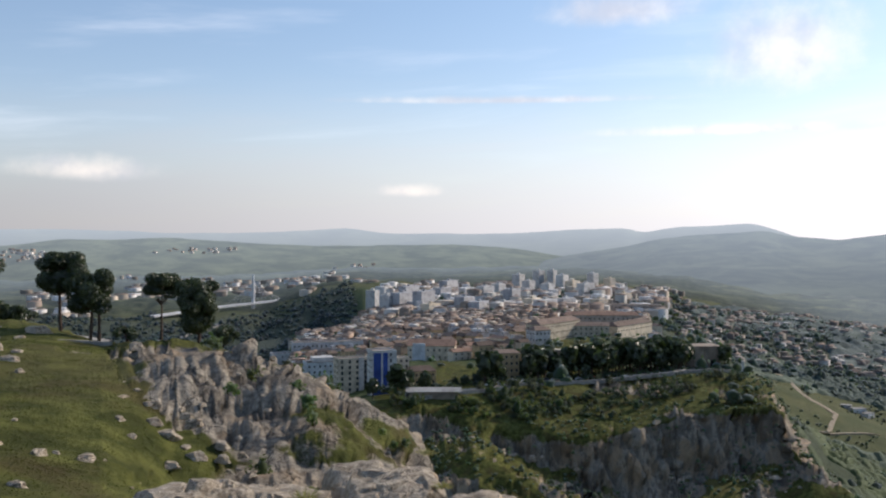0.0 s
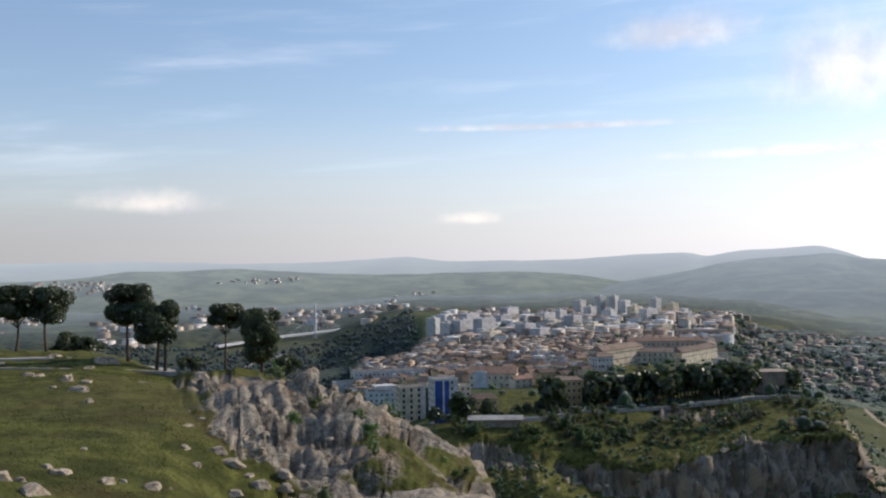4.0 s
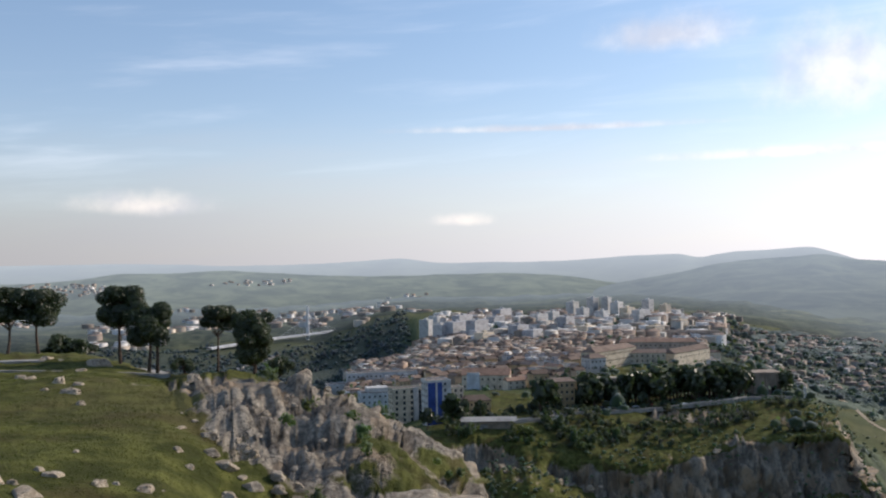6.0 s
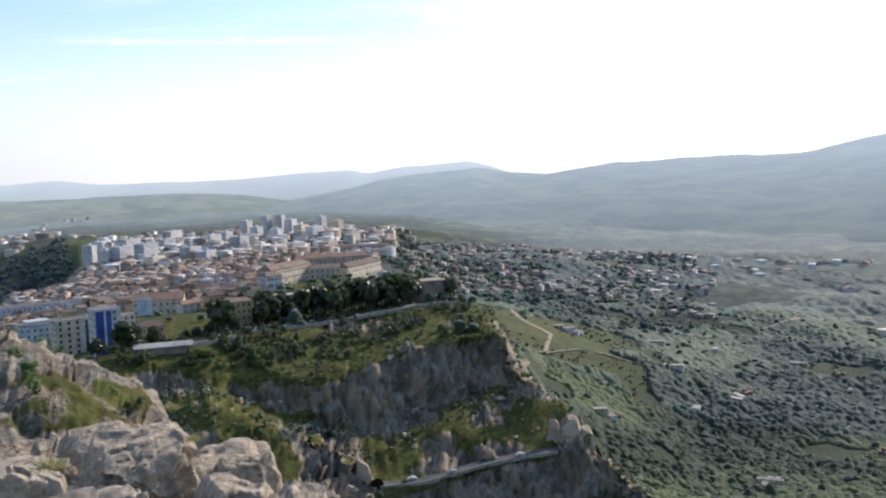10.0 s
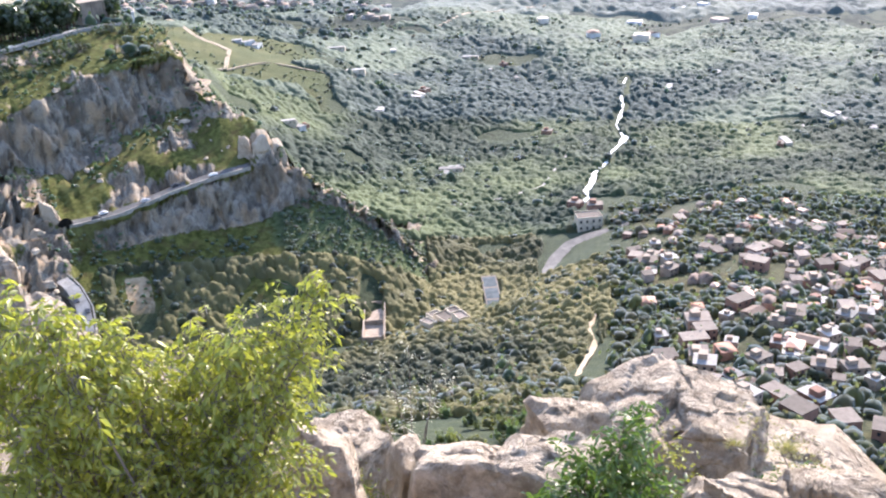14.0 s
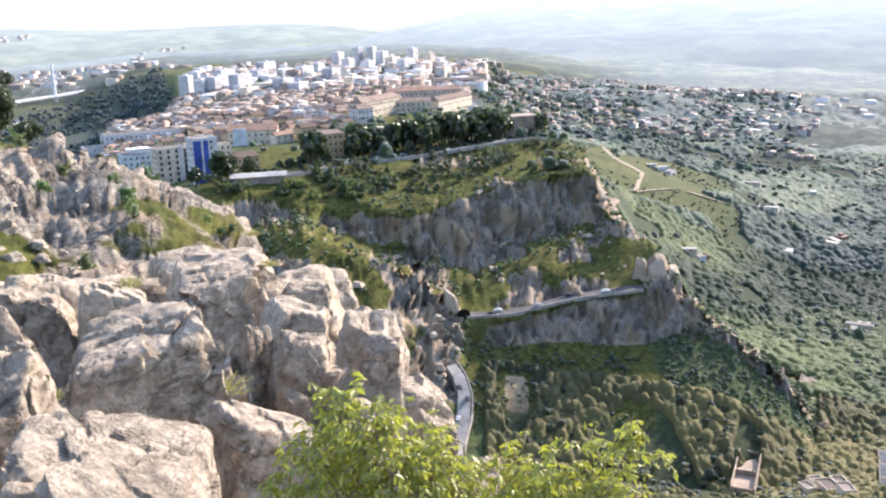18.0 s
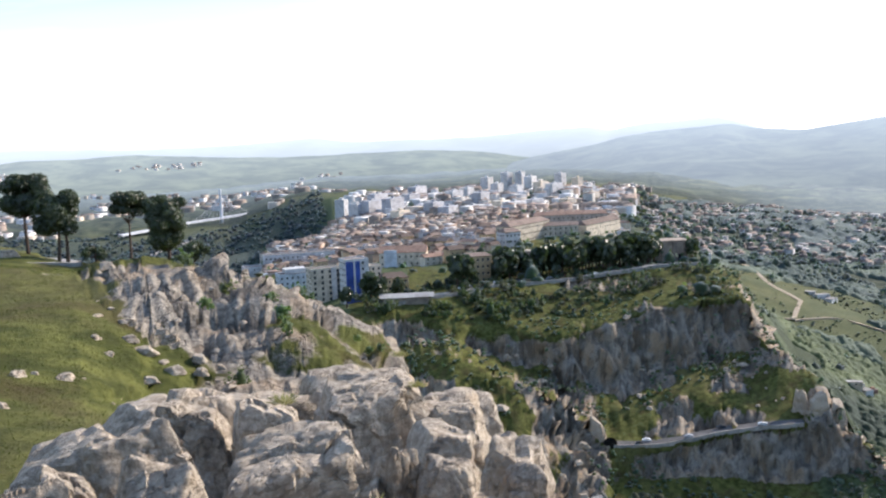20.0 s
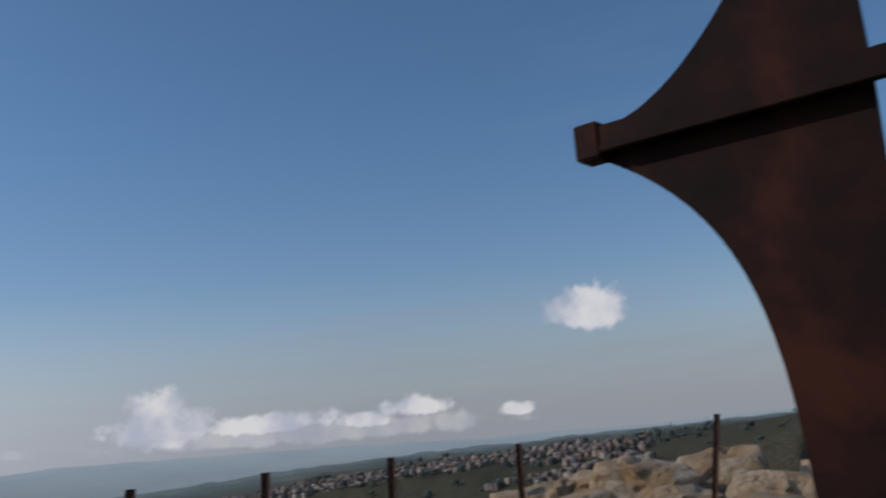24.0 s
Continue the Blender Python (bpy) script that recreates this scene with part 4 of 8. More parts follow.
def crown_template(seed, clumps=9, quads=84, size=0.18, rise=1.0, solid=1):
    """A rough unit crown, one wide and about `rise` high, standing on z = 0."""
    rng = np.random.default_rng(seed)
    c = rng.normal(size=(clumps, 3)) * (0.24, 0.24, 0.2 * rise)
    c[:, 2] += 0.52 * rise
    r = rng.uniform(0.16, 0.30, (clumps, 1))
    v, f, _ = leaf_shell(quads, c, r, size, rng, 0.22)
    core, cf = ball(solid)
    cf = cf[core[cf][:, :, 2].mean(1) > -0.45]
    core = core * (0.34, 0.34, 0.38 * rise) * (1 + (0.2 if solid < 2 else 0.13) * rng.normal(size=(len(core), 1))) + (0, 0, 0.45 * rise)
    f3 = np.concatenate([f[:, [0, 1, 2]], f[:, [0, 2, 3]], cf + len(v)])
    return np.vstack([v, core]), f3


CROWNS = [crown_template(k, 10, 110, 0.13, rise=(1.0, 1.2, 0.85, 1.5, 1.0, 1.1)[k]) for k in range(6)]
FAR_CROWNS = [crown_template(20 + k, 7, 4, 0.15, (0.62, 0.75, 0.55, 0.68, 0.6, 0.85)[k]) for k in range(6)]


def woods(name, spots, label, category="woodland", greens=((0.045, 0.065, 0.020), (0.11, 0.135, 0.04)), seed=1, far=False):
    """Many crowns in one mesh; spots: x, y, z, width."""
    rng = np.random.default_rng(seed)
    spots = np.asarray(spots)
    kinds = FAR_CROWNS if far else CROWNS
    which = rng.integers(0, len(kinds), len(spots))
    V, F, T, base = [], [], [], 0
    lo, hi = np.array(greens[0]), np.array(greens[1])
    for k, (cv, cf) in enumerate(kinds):
        s = spots[which == k]
        if not len(s):
            continue
        a = rng.uniform(0, 6.28, len(s))
        ca, sa = np.cos(a)[:, None], np.sin(a)[:, None]
        w = s[:, 3:4]
        x = (cv[:, 0] * ca - cv[:, 1] * sa) * w + s[:, 0:1]
        y = (cv[:, 0] * sa + cv[:, 1] * ca) * w + s[:, 1:2]
        z = cv[:, 2] * w * rng.uniform(0.8, 1.15, (len(s), 1)) + s[:, 2:3] - 0.06 * w
        V.append(np.stack([x, y, z], -1).reshape(-1, 3))
        F.append((cf[None] + (np.arange(len(s)) * len(cv))[:, None, None]).reshape(-1, 3) + base)
        f = rng.beta(1.6, 2.2, (len(s), 1))
        tone = (lo * (1 - f) + hi * f) * rng.uniform(0.85, 1.15, (len(s), 3))
        T.append(np.repeat(tone, len(cv), 0))
        base += len(s) * len(cv)
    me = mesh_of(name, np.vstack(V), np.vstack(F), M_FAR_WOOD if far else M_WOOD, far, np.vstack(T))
    return tagged(new(name, me), label, category, kind="stuff")


def closed_canopy(name, az0, az1, d0, d1, keep, cell, tall, label, greens, seed, step=0.09, grow=1.0026):
    """Closed woodland seen from above: one surface of rounded crowns of uneven size, each in its own green; keep tells where it grows."""
    az = np.arange(az0, az1, step)
    d = d0 * grow ** np.arange(int(math.log(d1 / d0) / math.log(grow)))
    A, D = (q.ravel() for q in np.meshgrid(az, d, indexing="ij"))
    X, Y = -np.sin(np.radians(A)) * D, np.cos(np.radians(A)) * D
    wx, wy = X + fractal(X, Y, 0 * X, 0.35 / cell, 2, seed) * cell * 0.5, Y + fractal(X, Y, 0 * X, 0.35 / cell, 2, seed + 5) * cell * 0.5
    p = np.stack([wx, wy]) / cell
    base = np.floor(p)
    best, who = np.full(len(X), 9.0), np.zeros_like(p)
    for k in range(9):
        c = base + np.array([k % 3 - 1, k // 3 - 1])[:, None]
        h = c + 0.5 + 0.42 * np.stack([lattice(c[0], c[1], 0 * c[0], seed + n) for n in (1, 2)])
        r = np.hypot(*(h - p)) / (0.85 + 0.25 * lattice(c[0], c[1], 0 * c[0], seed + 3))
        near = r < best
        best, who = np.where(near, r, best), np.where(near, c, who)
    own = 0.5 + 0.5 * lattice(who[0], who[1], 0 * who[0], seed + 7)
    grows = keep(A, D, X, Y) & (A > az0 + 2 * step) & (A < az1 - 3 * step) & (D > d0 * grow ** 2) & (D < d1 / grow ** 4)
    patch = np.clip(0.5 + 0.9 * fractal(X, Y, 0 * X, 1 / 75.0, 3, 73), 0, 1)
    H = tall * (0.4 + 0.6 * own) * (0.55 + 0.45 * patch) * np.sqrt(np.clip(1.0 - (best / 0.8) ** 2, 0.0, 1)) + fractal(X, Y, 0 * X, 3.0 / cell, 3, seed + 9) * tall * 0.13
    nd = len(d)
    soft = grows.reshape(len(az), nd).astype(float)
    for axis in (0, 1, 0, 1, 0, 1):
        soft = (np.roll(soft, 1, axis) + 2 * soft + np.roll(soft, -1, axis)) / 4
    edge = np.clip(soft.ravel() * 2 - 0.6, 0, 1)
    V = np.column_stack([X, Y, height(X, Y) + (H + 1.5) * edge - 1.5])
    i, j = np.meshgrid(np.arange(len(az) - 1), np.arange(nd - 1), indexing="ij")
    F = np.stack([i * nd + j, i * nd + j + 1, (i + 1) * nd + j + 1, (i + 1) * nd + j], -1).reshape(-1, 4)
    F = F[grows[F].any(1)]
    f = np.clip(own * 0.32 + 0.6 * fractal(X, Y, 0 * X, 1 / 110.0, 4, 72, 0.6) + 0.56 - 0.70 * patch, 0, 1)[:, None]
    tone = np.array(greens[0]) * (1 - f) + np.array(greens[1]) * f
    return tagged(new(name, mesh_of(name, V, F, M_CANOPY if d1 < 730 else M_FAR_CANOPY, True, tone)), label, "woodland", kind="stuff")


def scatter(n, az0, az1, d0, d1, seed, keep=None, w=(4, 8)):
    """Places on the ground in a sector, even over the plan."""
    rng = np.random.default_rng(seed)
    az = rng.uniform(az0, az1, n)
    d = np.sqrt(rng.uniform(d0 * d0, d1 * d1, n))
    a = np.radians(az)
    x, y = -np.sin(a) * d, np.cos(a) * d
    ok = np.ones(n, bool) if keep is None else keep(az, d, x, y)
    az, d, x, y = az[ok], d[ok], x[ok], y[ok]
    return az, d, np.column_stack([x, y, height(x, y), rng.uniform(*w, len(x))])


# ---- the lookout: boulders ----
# azimuth, distance, top under the eye, width, height, depth, turn, seed, subdivision, lean
for row in [
    (12.1, 4.71, -2.13, 1.51, 1.3, 1.5, 6, 11, 6, 9), (16.1, 6.11, -2.09, 0.96, 1.6, 1.2, -10, 12, 6, 3), (22.5, 5.21, -2.01, 0.8, 1.2, 1, 12, 36, 5, 6), (9.4, 7.01, -2.14, 1.48, 1.7, 1.5, -8, 13, 6, 12),
    (3.2, 5.91, -2.63, 1.18, 1.3, 1.3, 14, 14, 6, 12), (1.5, 8.91, -2.97, 0.57, 1.1, 0.7, 20, 15, 5, 4), (-1.3, 8.62, -3.06, 0.86, 1.3, 0.9, -6, 19, 5, 6), (-5.8, 8.62, -3.14, 0.6, 1.5, 0.8, 10, 62, 5, 5),
    (-1.3, 10.92, -3.45, 1.19, 1.2, 1.3, -6, 61, 5, 6), (3.5, 13.21, -3.46, 1.98, 1.9, 1.8, 8, 63, 6, 7), (-1.8, 12.72, -3.73, 0.88, 1.4, 1.2, 20, 71, 5, 8), (16.9, 11.71, -3.26, 1.46, 1.3, 1.4, -5, 66, 5, -5),
    (16.7, 9.11, -2.84, 0.83, 1.1, 1, 12, 69, 5, 4), (13.8, 13.71, -3.61, 1.37, 1.4, 1.4, -10, 78, 5, 0), (9.7, 13.11, -3.52, 1.09, 1.4, 1.3, 15, 65, 5, 5), (21, 7.91, -2.44, 0.68, 1.3, 1, 8, 68, 5, -4),
    (-3.1, 8.52, -3.37, 0.4, 0.8, 0.5, 30, 73, 4, 5), (-4.4, 8.12, -3.52, 0.39, 0.8, 0.6, -20, 74, 4, 8), (-9.2, 7.33, -3.36, 0.43, 0.9, 0.7, 10, 67, 5, 10), (-12.5, 6.44, -3.41, 0.54, 0.9, 0.9, -14, 24, 5, 10),
    (2.4, 8.31, -3.3, 0.33, 0.8, 0.5, 8, 75, 4, -5), (-1, 8.22, -3.45, 0.33, 0.7, 0.5, 25, 76, 4, 0), (4, 8.71, -3.28, 0.41, 0.9, 0.6, -15, 77, 4, 5), (-1.2, 6.32, -3.09, 0.33, 0.8, 0.7, 12, 79, 5, 8),
    (24.8, 6.91, -2.24, 0.59, 1.4, 1.3, 20, 81, 5, 5), (-4.6, 10.12, -3.38, 0.43, 1, 0.8, 0, 80, 4, 6),
]:
    boulder(*row[:4], h=row[4], depth=row[5], turn=row[6], seed=row[7], sub=row[8], lean=row[9])
# farther blocks and the slabs beside the ledge; the last number is the pitch of a ridged top
for row in [
    (13.4, 15.2, -3.78, 1.75, 1.8, 1.6, 18, 78, 5), (2.4, 17.0, -4.4, 1.97, 2.4, 1.88, 10, 63, 5), (4.8, 18.0, -4.6, 1.97, 2.2, 2.00, -16, 64, 4), (-48.4, 8.9, -5.62, 2.75, 1.5, 1.9, 4, 25, 6, 20),
    (-38.9, 6.3, -4.52, 2.1, 1.6, 1.2, -10, 26, 5, 14), (-54.3, 6.4, -4.82, 1.35, 1.3, 1.1, 10, 27, 5), (-60.0, 6.8, -5.05, 1.35, 1.4, 1.1, -14, 35, 5, 16), (-30.9, 7.1, -5.0, 0.65, 0.9, 0.7, 0, 28, 4),
    (-25.2, 6.3, -4.15, 0.7, 1.4, 0.8, 15, 29, 4), (-43.0, 7.6, -4.95, 0.9, 1.0, 0.8, 25, 72, 4), (3.2, 19.5, -4.85, 2.67, 1.6, 3.00, 10, 16, 4), (-1.2, 20.0, -5.6, 2.78, 1.6, 2.75, -20, 17, 4),
    (1.9, 16.6, -5.2, 1.39, 1.3, 1.50, 40, 18, 4), (-5.0, 17.4, -5.75, 1.74, 1.9, 1.88, -12, 20, 4), (-8.3, 15.5, -6.35, 1.39, 1.1, 1.50, 25, 21, 4), (16.3, 18.5, -4.75, 2.55, 1.6, 2.50, 15, 22, 4),
    (20.5, 15.0, -4.2, 1.86, 1.5, 2.00, 0, 23, 4), (6.5, 16.5, -5.0, 1.51, 1.2, 1.62, 3, 31, 4), (-17.5, 7.6, -4.5, 1.51, 1.2, 1.50, -25, 32, 4), (13.0, 15.5, -4.55, 1.39, 1.2, 1.62, 9, 33, 4),
    (5.2, 22.5, -5.5, 2.32, 1.5, 2.50, -8, 37, 4), (10.5, 21.5, -5.6, 2.55, 1.4, 2.50, 26, 38, 4), (-2.5, 24.0, -6.6, 2.20, 1.5, 2.38, 12, 39, 4), (-27.0, 9.0, -5.9, 1.1, 1.0, 1.0, 31, 40, 4),
]:
    boulder(*row[:4], h=row[4], depth=row[5], turn=row[6], seed=row[7], sub=row[8], roof=row[9] if len(row) > 9 else None, lean=(row[7] * 37 % 17) - 8 if row[1] > 5.7 and row[0] > -20 else 0)
# tawny boulders beyond the fence
for row in [(-160.4, 22.0, -1.15, 2.6, 1.9, 41), (-163.6, 24.0, -0.75, 2.4, 2.3, 42), (-167.2, 25.0, -0.50, 2.9, 2.6, 43), (-165.8, 19.5, -1.35, 2.0, 1.4, 44),
            (-170.5, 20.5, -1.30, 2.8, 1.5, 45), (-158.0, 20.0, -1.75, 1.6, 1.2, 46), (-150.0, 17.0, -2.2, 1.8, 1.4, 47), (-173.5, 26.0, -0.9, 2.6, 2.2, 48),
            (-154.5, 18.5, -2.0, 1.5, 1.2, 49), (-141.5, 12.6, -1.60, 1.9, 1.3, 50), (-145.2, 13.4, -1.70, 2.1, 1.3, 51), (-149.2, 14.2, -1.55, 2.4, 1.5, 52),
            (-139.0, 14.0, -2.3, 1.5, 1.2, 53), (-157.0, 21.0, -0.80, 2.2, 1.6, 54), (-159.6, 23.0, -0.72, 2.6, 1.8, 55), (-163.0, 22.0, -0.42, 2.8, 2.0, 56), (-170.2, 21.0, -0.78, 3.0, 1.8, 57),
            (-166.5, 18.5, -0.85, 2.4, 1.4, 58), (-160.2, 18.0, -0.78, 2.2, 1.3, 59), (-169.0, 17.5, -0.95, 2.6, 1.4, 60)]:
    boulder(row[0], row[1], row[2] - 0.5, row[3] * 0.9, row[4] * 0.7, seed=row[5], sub=4, mat=M_TAWNY, label="tawny limestone boulder beyond the wire fence")

STONES = []
for k in range(5):
    v, f = boulder_mesh(1.0, 0.85, 0.62, 60 + k, 3 + (k < 2))
    ob = new("rock", mesh_of("rock", v, f, M_ROCK, True))
    ob.data.set_sharp_from_angle(angle=radians(24))
    tagged(ob, "loose pale limestone rock half sunk in the ground", "rock", "loose rocks on the slopes")
    STONES.append(ob)
placed = [0] * 5
rng = np.random.default_rng(5)


def strew(places, grow):
    for x, y, z, w in places:
        k = int(rng.integers(0, 5))
        m = Matrix.LocRotScale((x, y, z - 0.16 * w * grow), Euler((0, 0, rng.uniform(0, 6.28))), (w * grow, w * grow, w * grow * rng.uniform(0.7, 1.1)))
        if placed[k]:
            copy_thing(STONES[k], m)
        else:
            STONES[k].matrix_basis = m
        placed[k] += 1


strew(scatter(130, -10, 26, 9.5, 25, 71, w=(0.25, 0.95))[2], 1.0)
strew(scatter(34, -64, -16, 4.5, 10.5, 72, w=(0.3, 0.9))[2], 1.0)
strew(scatter(120, 10, 30, 30, 70, 73, lambda a, d, x, y: (rng.uniform(0, 1, len(a)) < np.clip((24 - a) / 9, 0.3, 1)) & (fractal(x, y, 0 * x, 1 / 9.0, 2, 99) > -0.1), w=(0.3, 1.3))[2], 1.0)
strew(scatter(70, -10.8, 2.0, 374, 474, 76, lambda a, d, x, y: fractal(x, y, 0 * x, 1 / 26.0, 2, 97) > -0.15, w=(2.5, 7.5))[2], 1.0)
strew(scatter(46, -23, -11, 452, 500, 77, lambda a, d, x, y: fractal(x, y, 0 * x, 1 / 26.0, 2, 98) > -0.1, w=(2, 5.5))[2], 1.0)
# pale outcrops in the grass: azimuth, distance, width
for a0, d0, w0 in [(25.8, 43.9, 1.9), (23.2, 42.8, 1.0), (20.8, 43.2, 1.2), (27.1, 40.1, 1.8), (16.5, 52.4, 1.9), (24.5, 49.0, 0.6), (18.4, 49.7, 1.0), (19.0, 51.9, 0.8), (16.2, 48.9, 1.7), (14.8, 50.2, 1.2),
                   (17.3, 57.4, 1.7), (14.9, 55.0, 1.3), (17.7, 66.3, 1.6), (15.8, 63.2, 1.9), (13.3, 52.0, 1.2), (23.2, 97.0, 3.0), (17.4, 70.2, 2.0), (26.4, 44.6, 0.9), (22.4, 43.6, 0.7)]:
    strew([(*on_ground(a0, d0), w0)], 1.0)
strew(scatter(14, 18, 30, 66, 110, 74, w=(0.8, 2.2))[2], 1.0)

# ---- the lookout: plants ----
M_STEM = material("grey_bark", (0.10, 0.085, 0.07), (0.22, 0.19, 0.16), 14.0, None, 1, 0.9, 0.5)


def leaf_material(name, dark, light, through, gloss=0.06):
    m = bpy.data.materials.new(name)
    m.use_nodes = True
    k = Graph(m.node_tree)
    k.n.remove(m.node_tree.nodes["Principled BSDF"])
    where = k.node("ShaderNodeNewGeometry")
    col = k.mix(where.outputs["Random Per Island"], dark, light)
    col = k.mix(k.math("MULTIPLY", k.noise(where.outputs["Position"], 5.0), 0.5), col, light)
    col = k.mix(k.math("MULTIPLY", k.ramp(k.noise(where.outputs["Position"], 0.28, 5.0), 0.4, 0.65), 0.6), col, dark)
    d, t, s = k.node("ShaderNodeBsdfDiffuse"), k.node("ShaderNodeBsdfTranslucent"), k.node("ShaderNodeBsdfGlossy")
    k.put(d.inputs["Color"], col)
    k.put(t.inputs["Color"], k.mix(0.5, col, through))
    s.inputs["Roughness"].default_value = 0.45
    a, b = k.node("ShaderNodeMixShader"), k.node("ShaderNodeMixShader")
    a.inputs[0].default_value, b.inputs[0].default_value = 0.45, gloss
    k.l.new(d.outputs[0], a.inputs[1])
    k.l.new(t.outputs[0], a.inputs[2])
    k.l.new(a.outputs[0], b.inputs[1])
    k.l.new(s.outputs[0], b.inputs[2])
    k.l.new(b.outputs[0], m.node_tree.nodes["Material Output"].inputs[0])
    return m


M_FRESH = leaf_material("spring_leaves", (0.15, 0.185, 0.02), (0.40, 0.42, 0.07), (0.42, 0.46, 0.04))
M_DEEP = leaf_material("dark_leaves", (0.028, 0.070, 0.012), (0.10, 0.18, 0.03), (0.13, 0.24, 0.03))
M_DRY = leaf_material("dry_grass", (0.16, 0.17, 0.05), (0.36, 0.33, 0.14), (0.32, 0.32, 0.10))
M_PALE = leaf_material("pale_umbels", (0.45, 0.47, 0.36), (0.75, 0.75, 0.62), (0.6, 0.62, 0.45))
M_PINE = leaf_material("pine_needles", (0.018, 0.034, 0.012), (0.060, 0.085, 0.028), (0.05, 0.08, 0.02))


def leaf_blades(pos, way, length, width, rng):
    """Pointed leaves, folded along the midrib, hanging from pos along way."""
    n = len(pos)
    way = way / np.linalg.norm(way, axis=1, keepdims=True)
    side = np.cross(way, rng.normal(size=(n, 3)))
    side /= np.linalg.norm(side, axis=1, keepdims=True)
    up = np.cross(side, way)
    l = (length * rng.uniform(0.6, 1.25, n))[:, None]
    w = l * width
    mid = pos + way * l * 0.5 + up * w * 0.25
    tip = pos + way * l - np.array([0, 0, 1]) * l * 0.18
    v = np.stack([pos, mid + side * w * 0.5, tip, mid - side * w * 0.5, mid - up * w * 0.3], 1).reshape(-1, 3)
    o = np.arange(n)[:, None, None] * 5
    f = (np.array([[0, 1, 4], [1, 2, 4], [2, 3, 4], [3, 0, 4]])[None] + o).reshape(-1, 3)
    return v, f


def shrub(name, at, tips, leaf, per_tip, mat, label, category, seed, stem_r=0.022, droop=0.55, spread=0.11, bushy=7):
    """Stems that fork to the tips given (relative to the foot), each tip with sprays of pinnate leaves."""
    rng = np.random.default_rng(seed)
    thing = holder(name, Matrix.Translation(at), label, category)
    twigs, pos, way = [], [], []
    for k, tip in enumerate(tips):
        tip = Vector(tip)
        bend = Vector(rng.normal(size=3) * 0.08)
        line = [tip * s + bend * math.sin(s * 3.1) + Vector((0, 0, 0.12 * math.sin(s * 3.1))) for s in np.linspace(0, 1, 8)]
        piece("stem", mesh_of("stem", *tube(line, [stem_r * (1.15 - s) for s in np.linspace(0, 1, 8)], 6), M_STEM, True), thing)
        for _ in range(bushy):
            s = rng.uniform(0.45, 1.0)
            base = tip * s + bend * math.sin(s * 3.1) + Vector((0, 0, 0.12 * math.sin(s * 3.1)))
            out = Vector(rng.normal(size=3) * (1, 1, 0.6) + np.array([0, 0, 0.35])).normalized()
            twig = [base + out * spread * 2.6 * q * (0.6 + 0.6 * rng.uniform()) for q in np.linspace(0, 1, 4)]
            twigs.append(tube(twig, stem_r * 0.22, 4))
            m = per_tip // bushy
            q = rng.uniform(0.15, 1.08, m)[:, None]
            p = np.array(twig[0]) * (1 - q) + np.array(twig[-1]) * q + rng.normal(size=(m, 3)) * spread * 0.55
            pos.append(p)
            way.append(rng.normal(size=(m, 3)) * (1, 1, 0.6) + np.array(out) * 0.5 - np.array([0, 0, droop]))
    tagged(piece("brushwood", mesh_of("brushwood", *merged(twigs), M_STEM), thing), kind="stuff")
    v, f = leaf_blades(np.vstack(pos), np.vstack(way), leaf, 0.34, rng)
    tagged(piece("foliage", mesh_of("foliage", v, f, mat), thing), kind="stuff")
    return thing


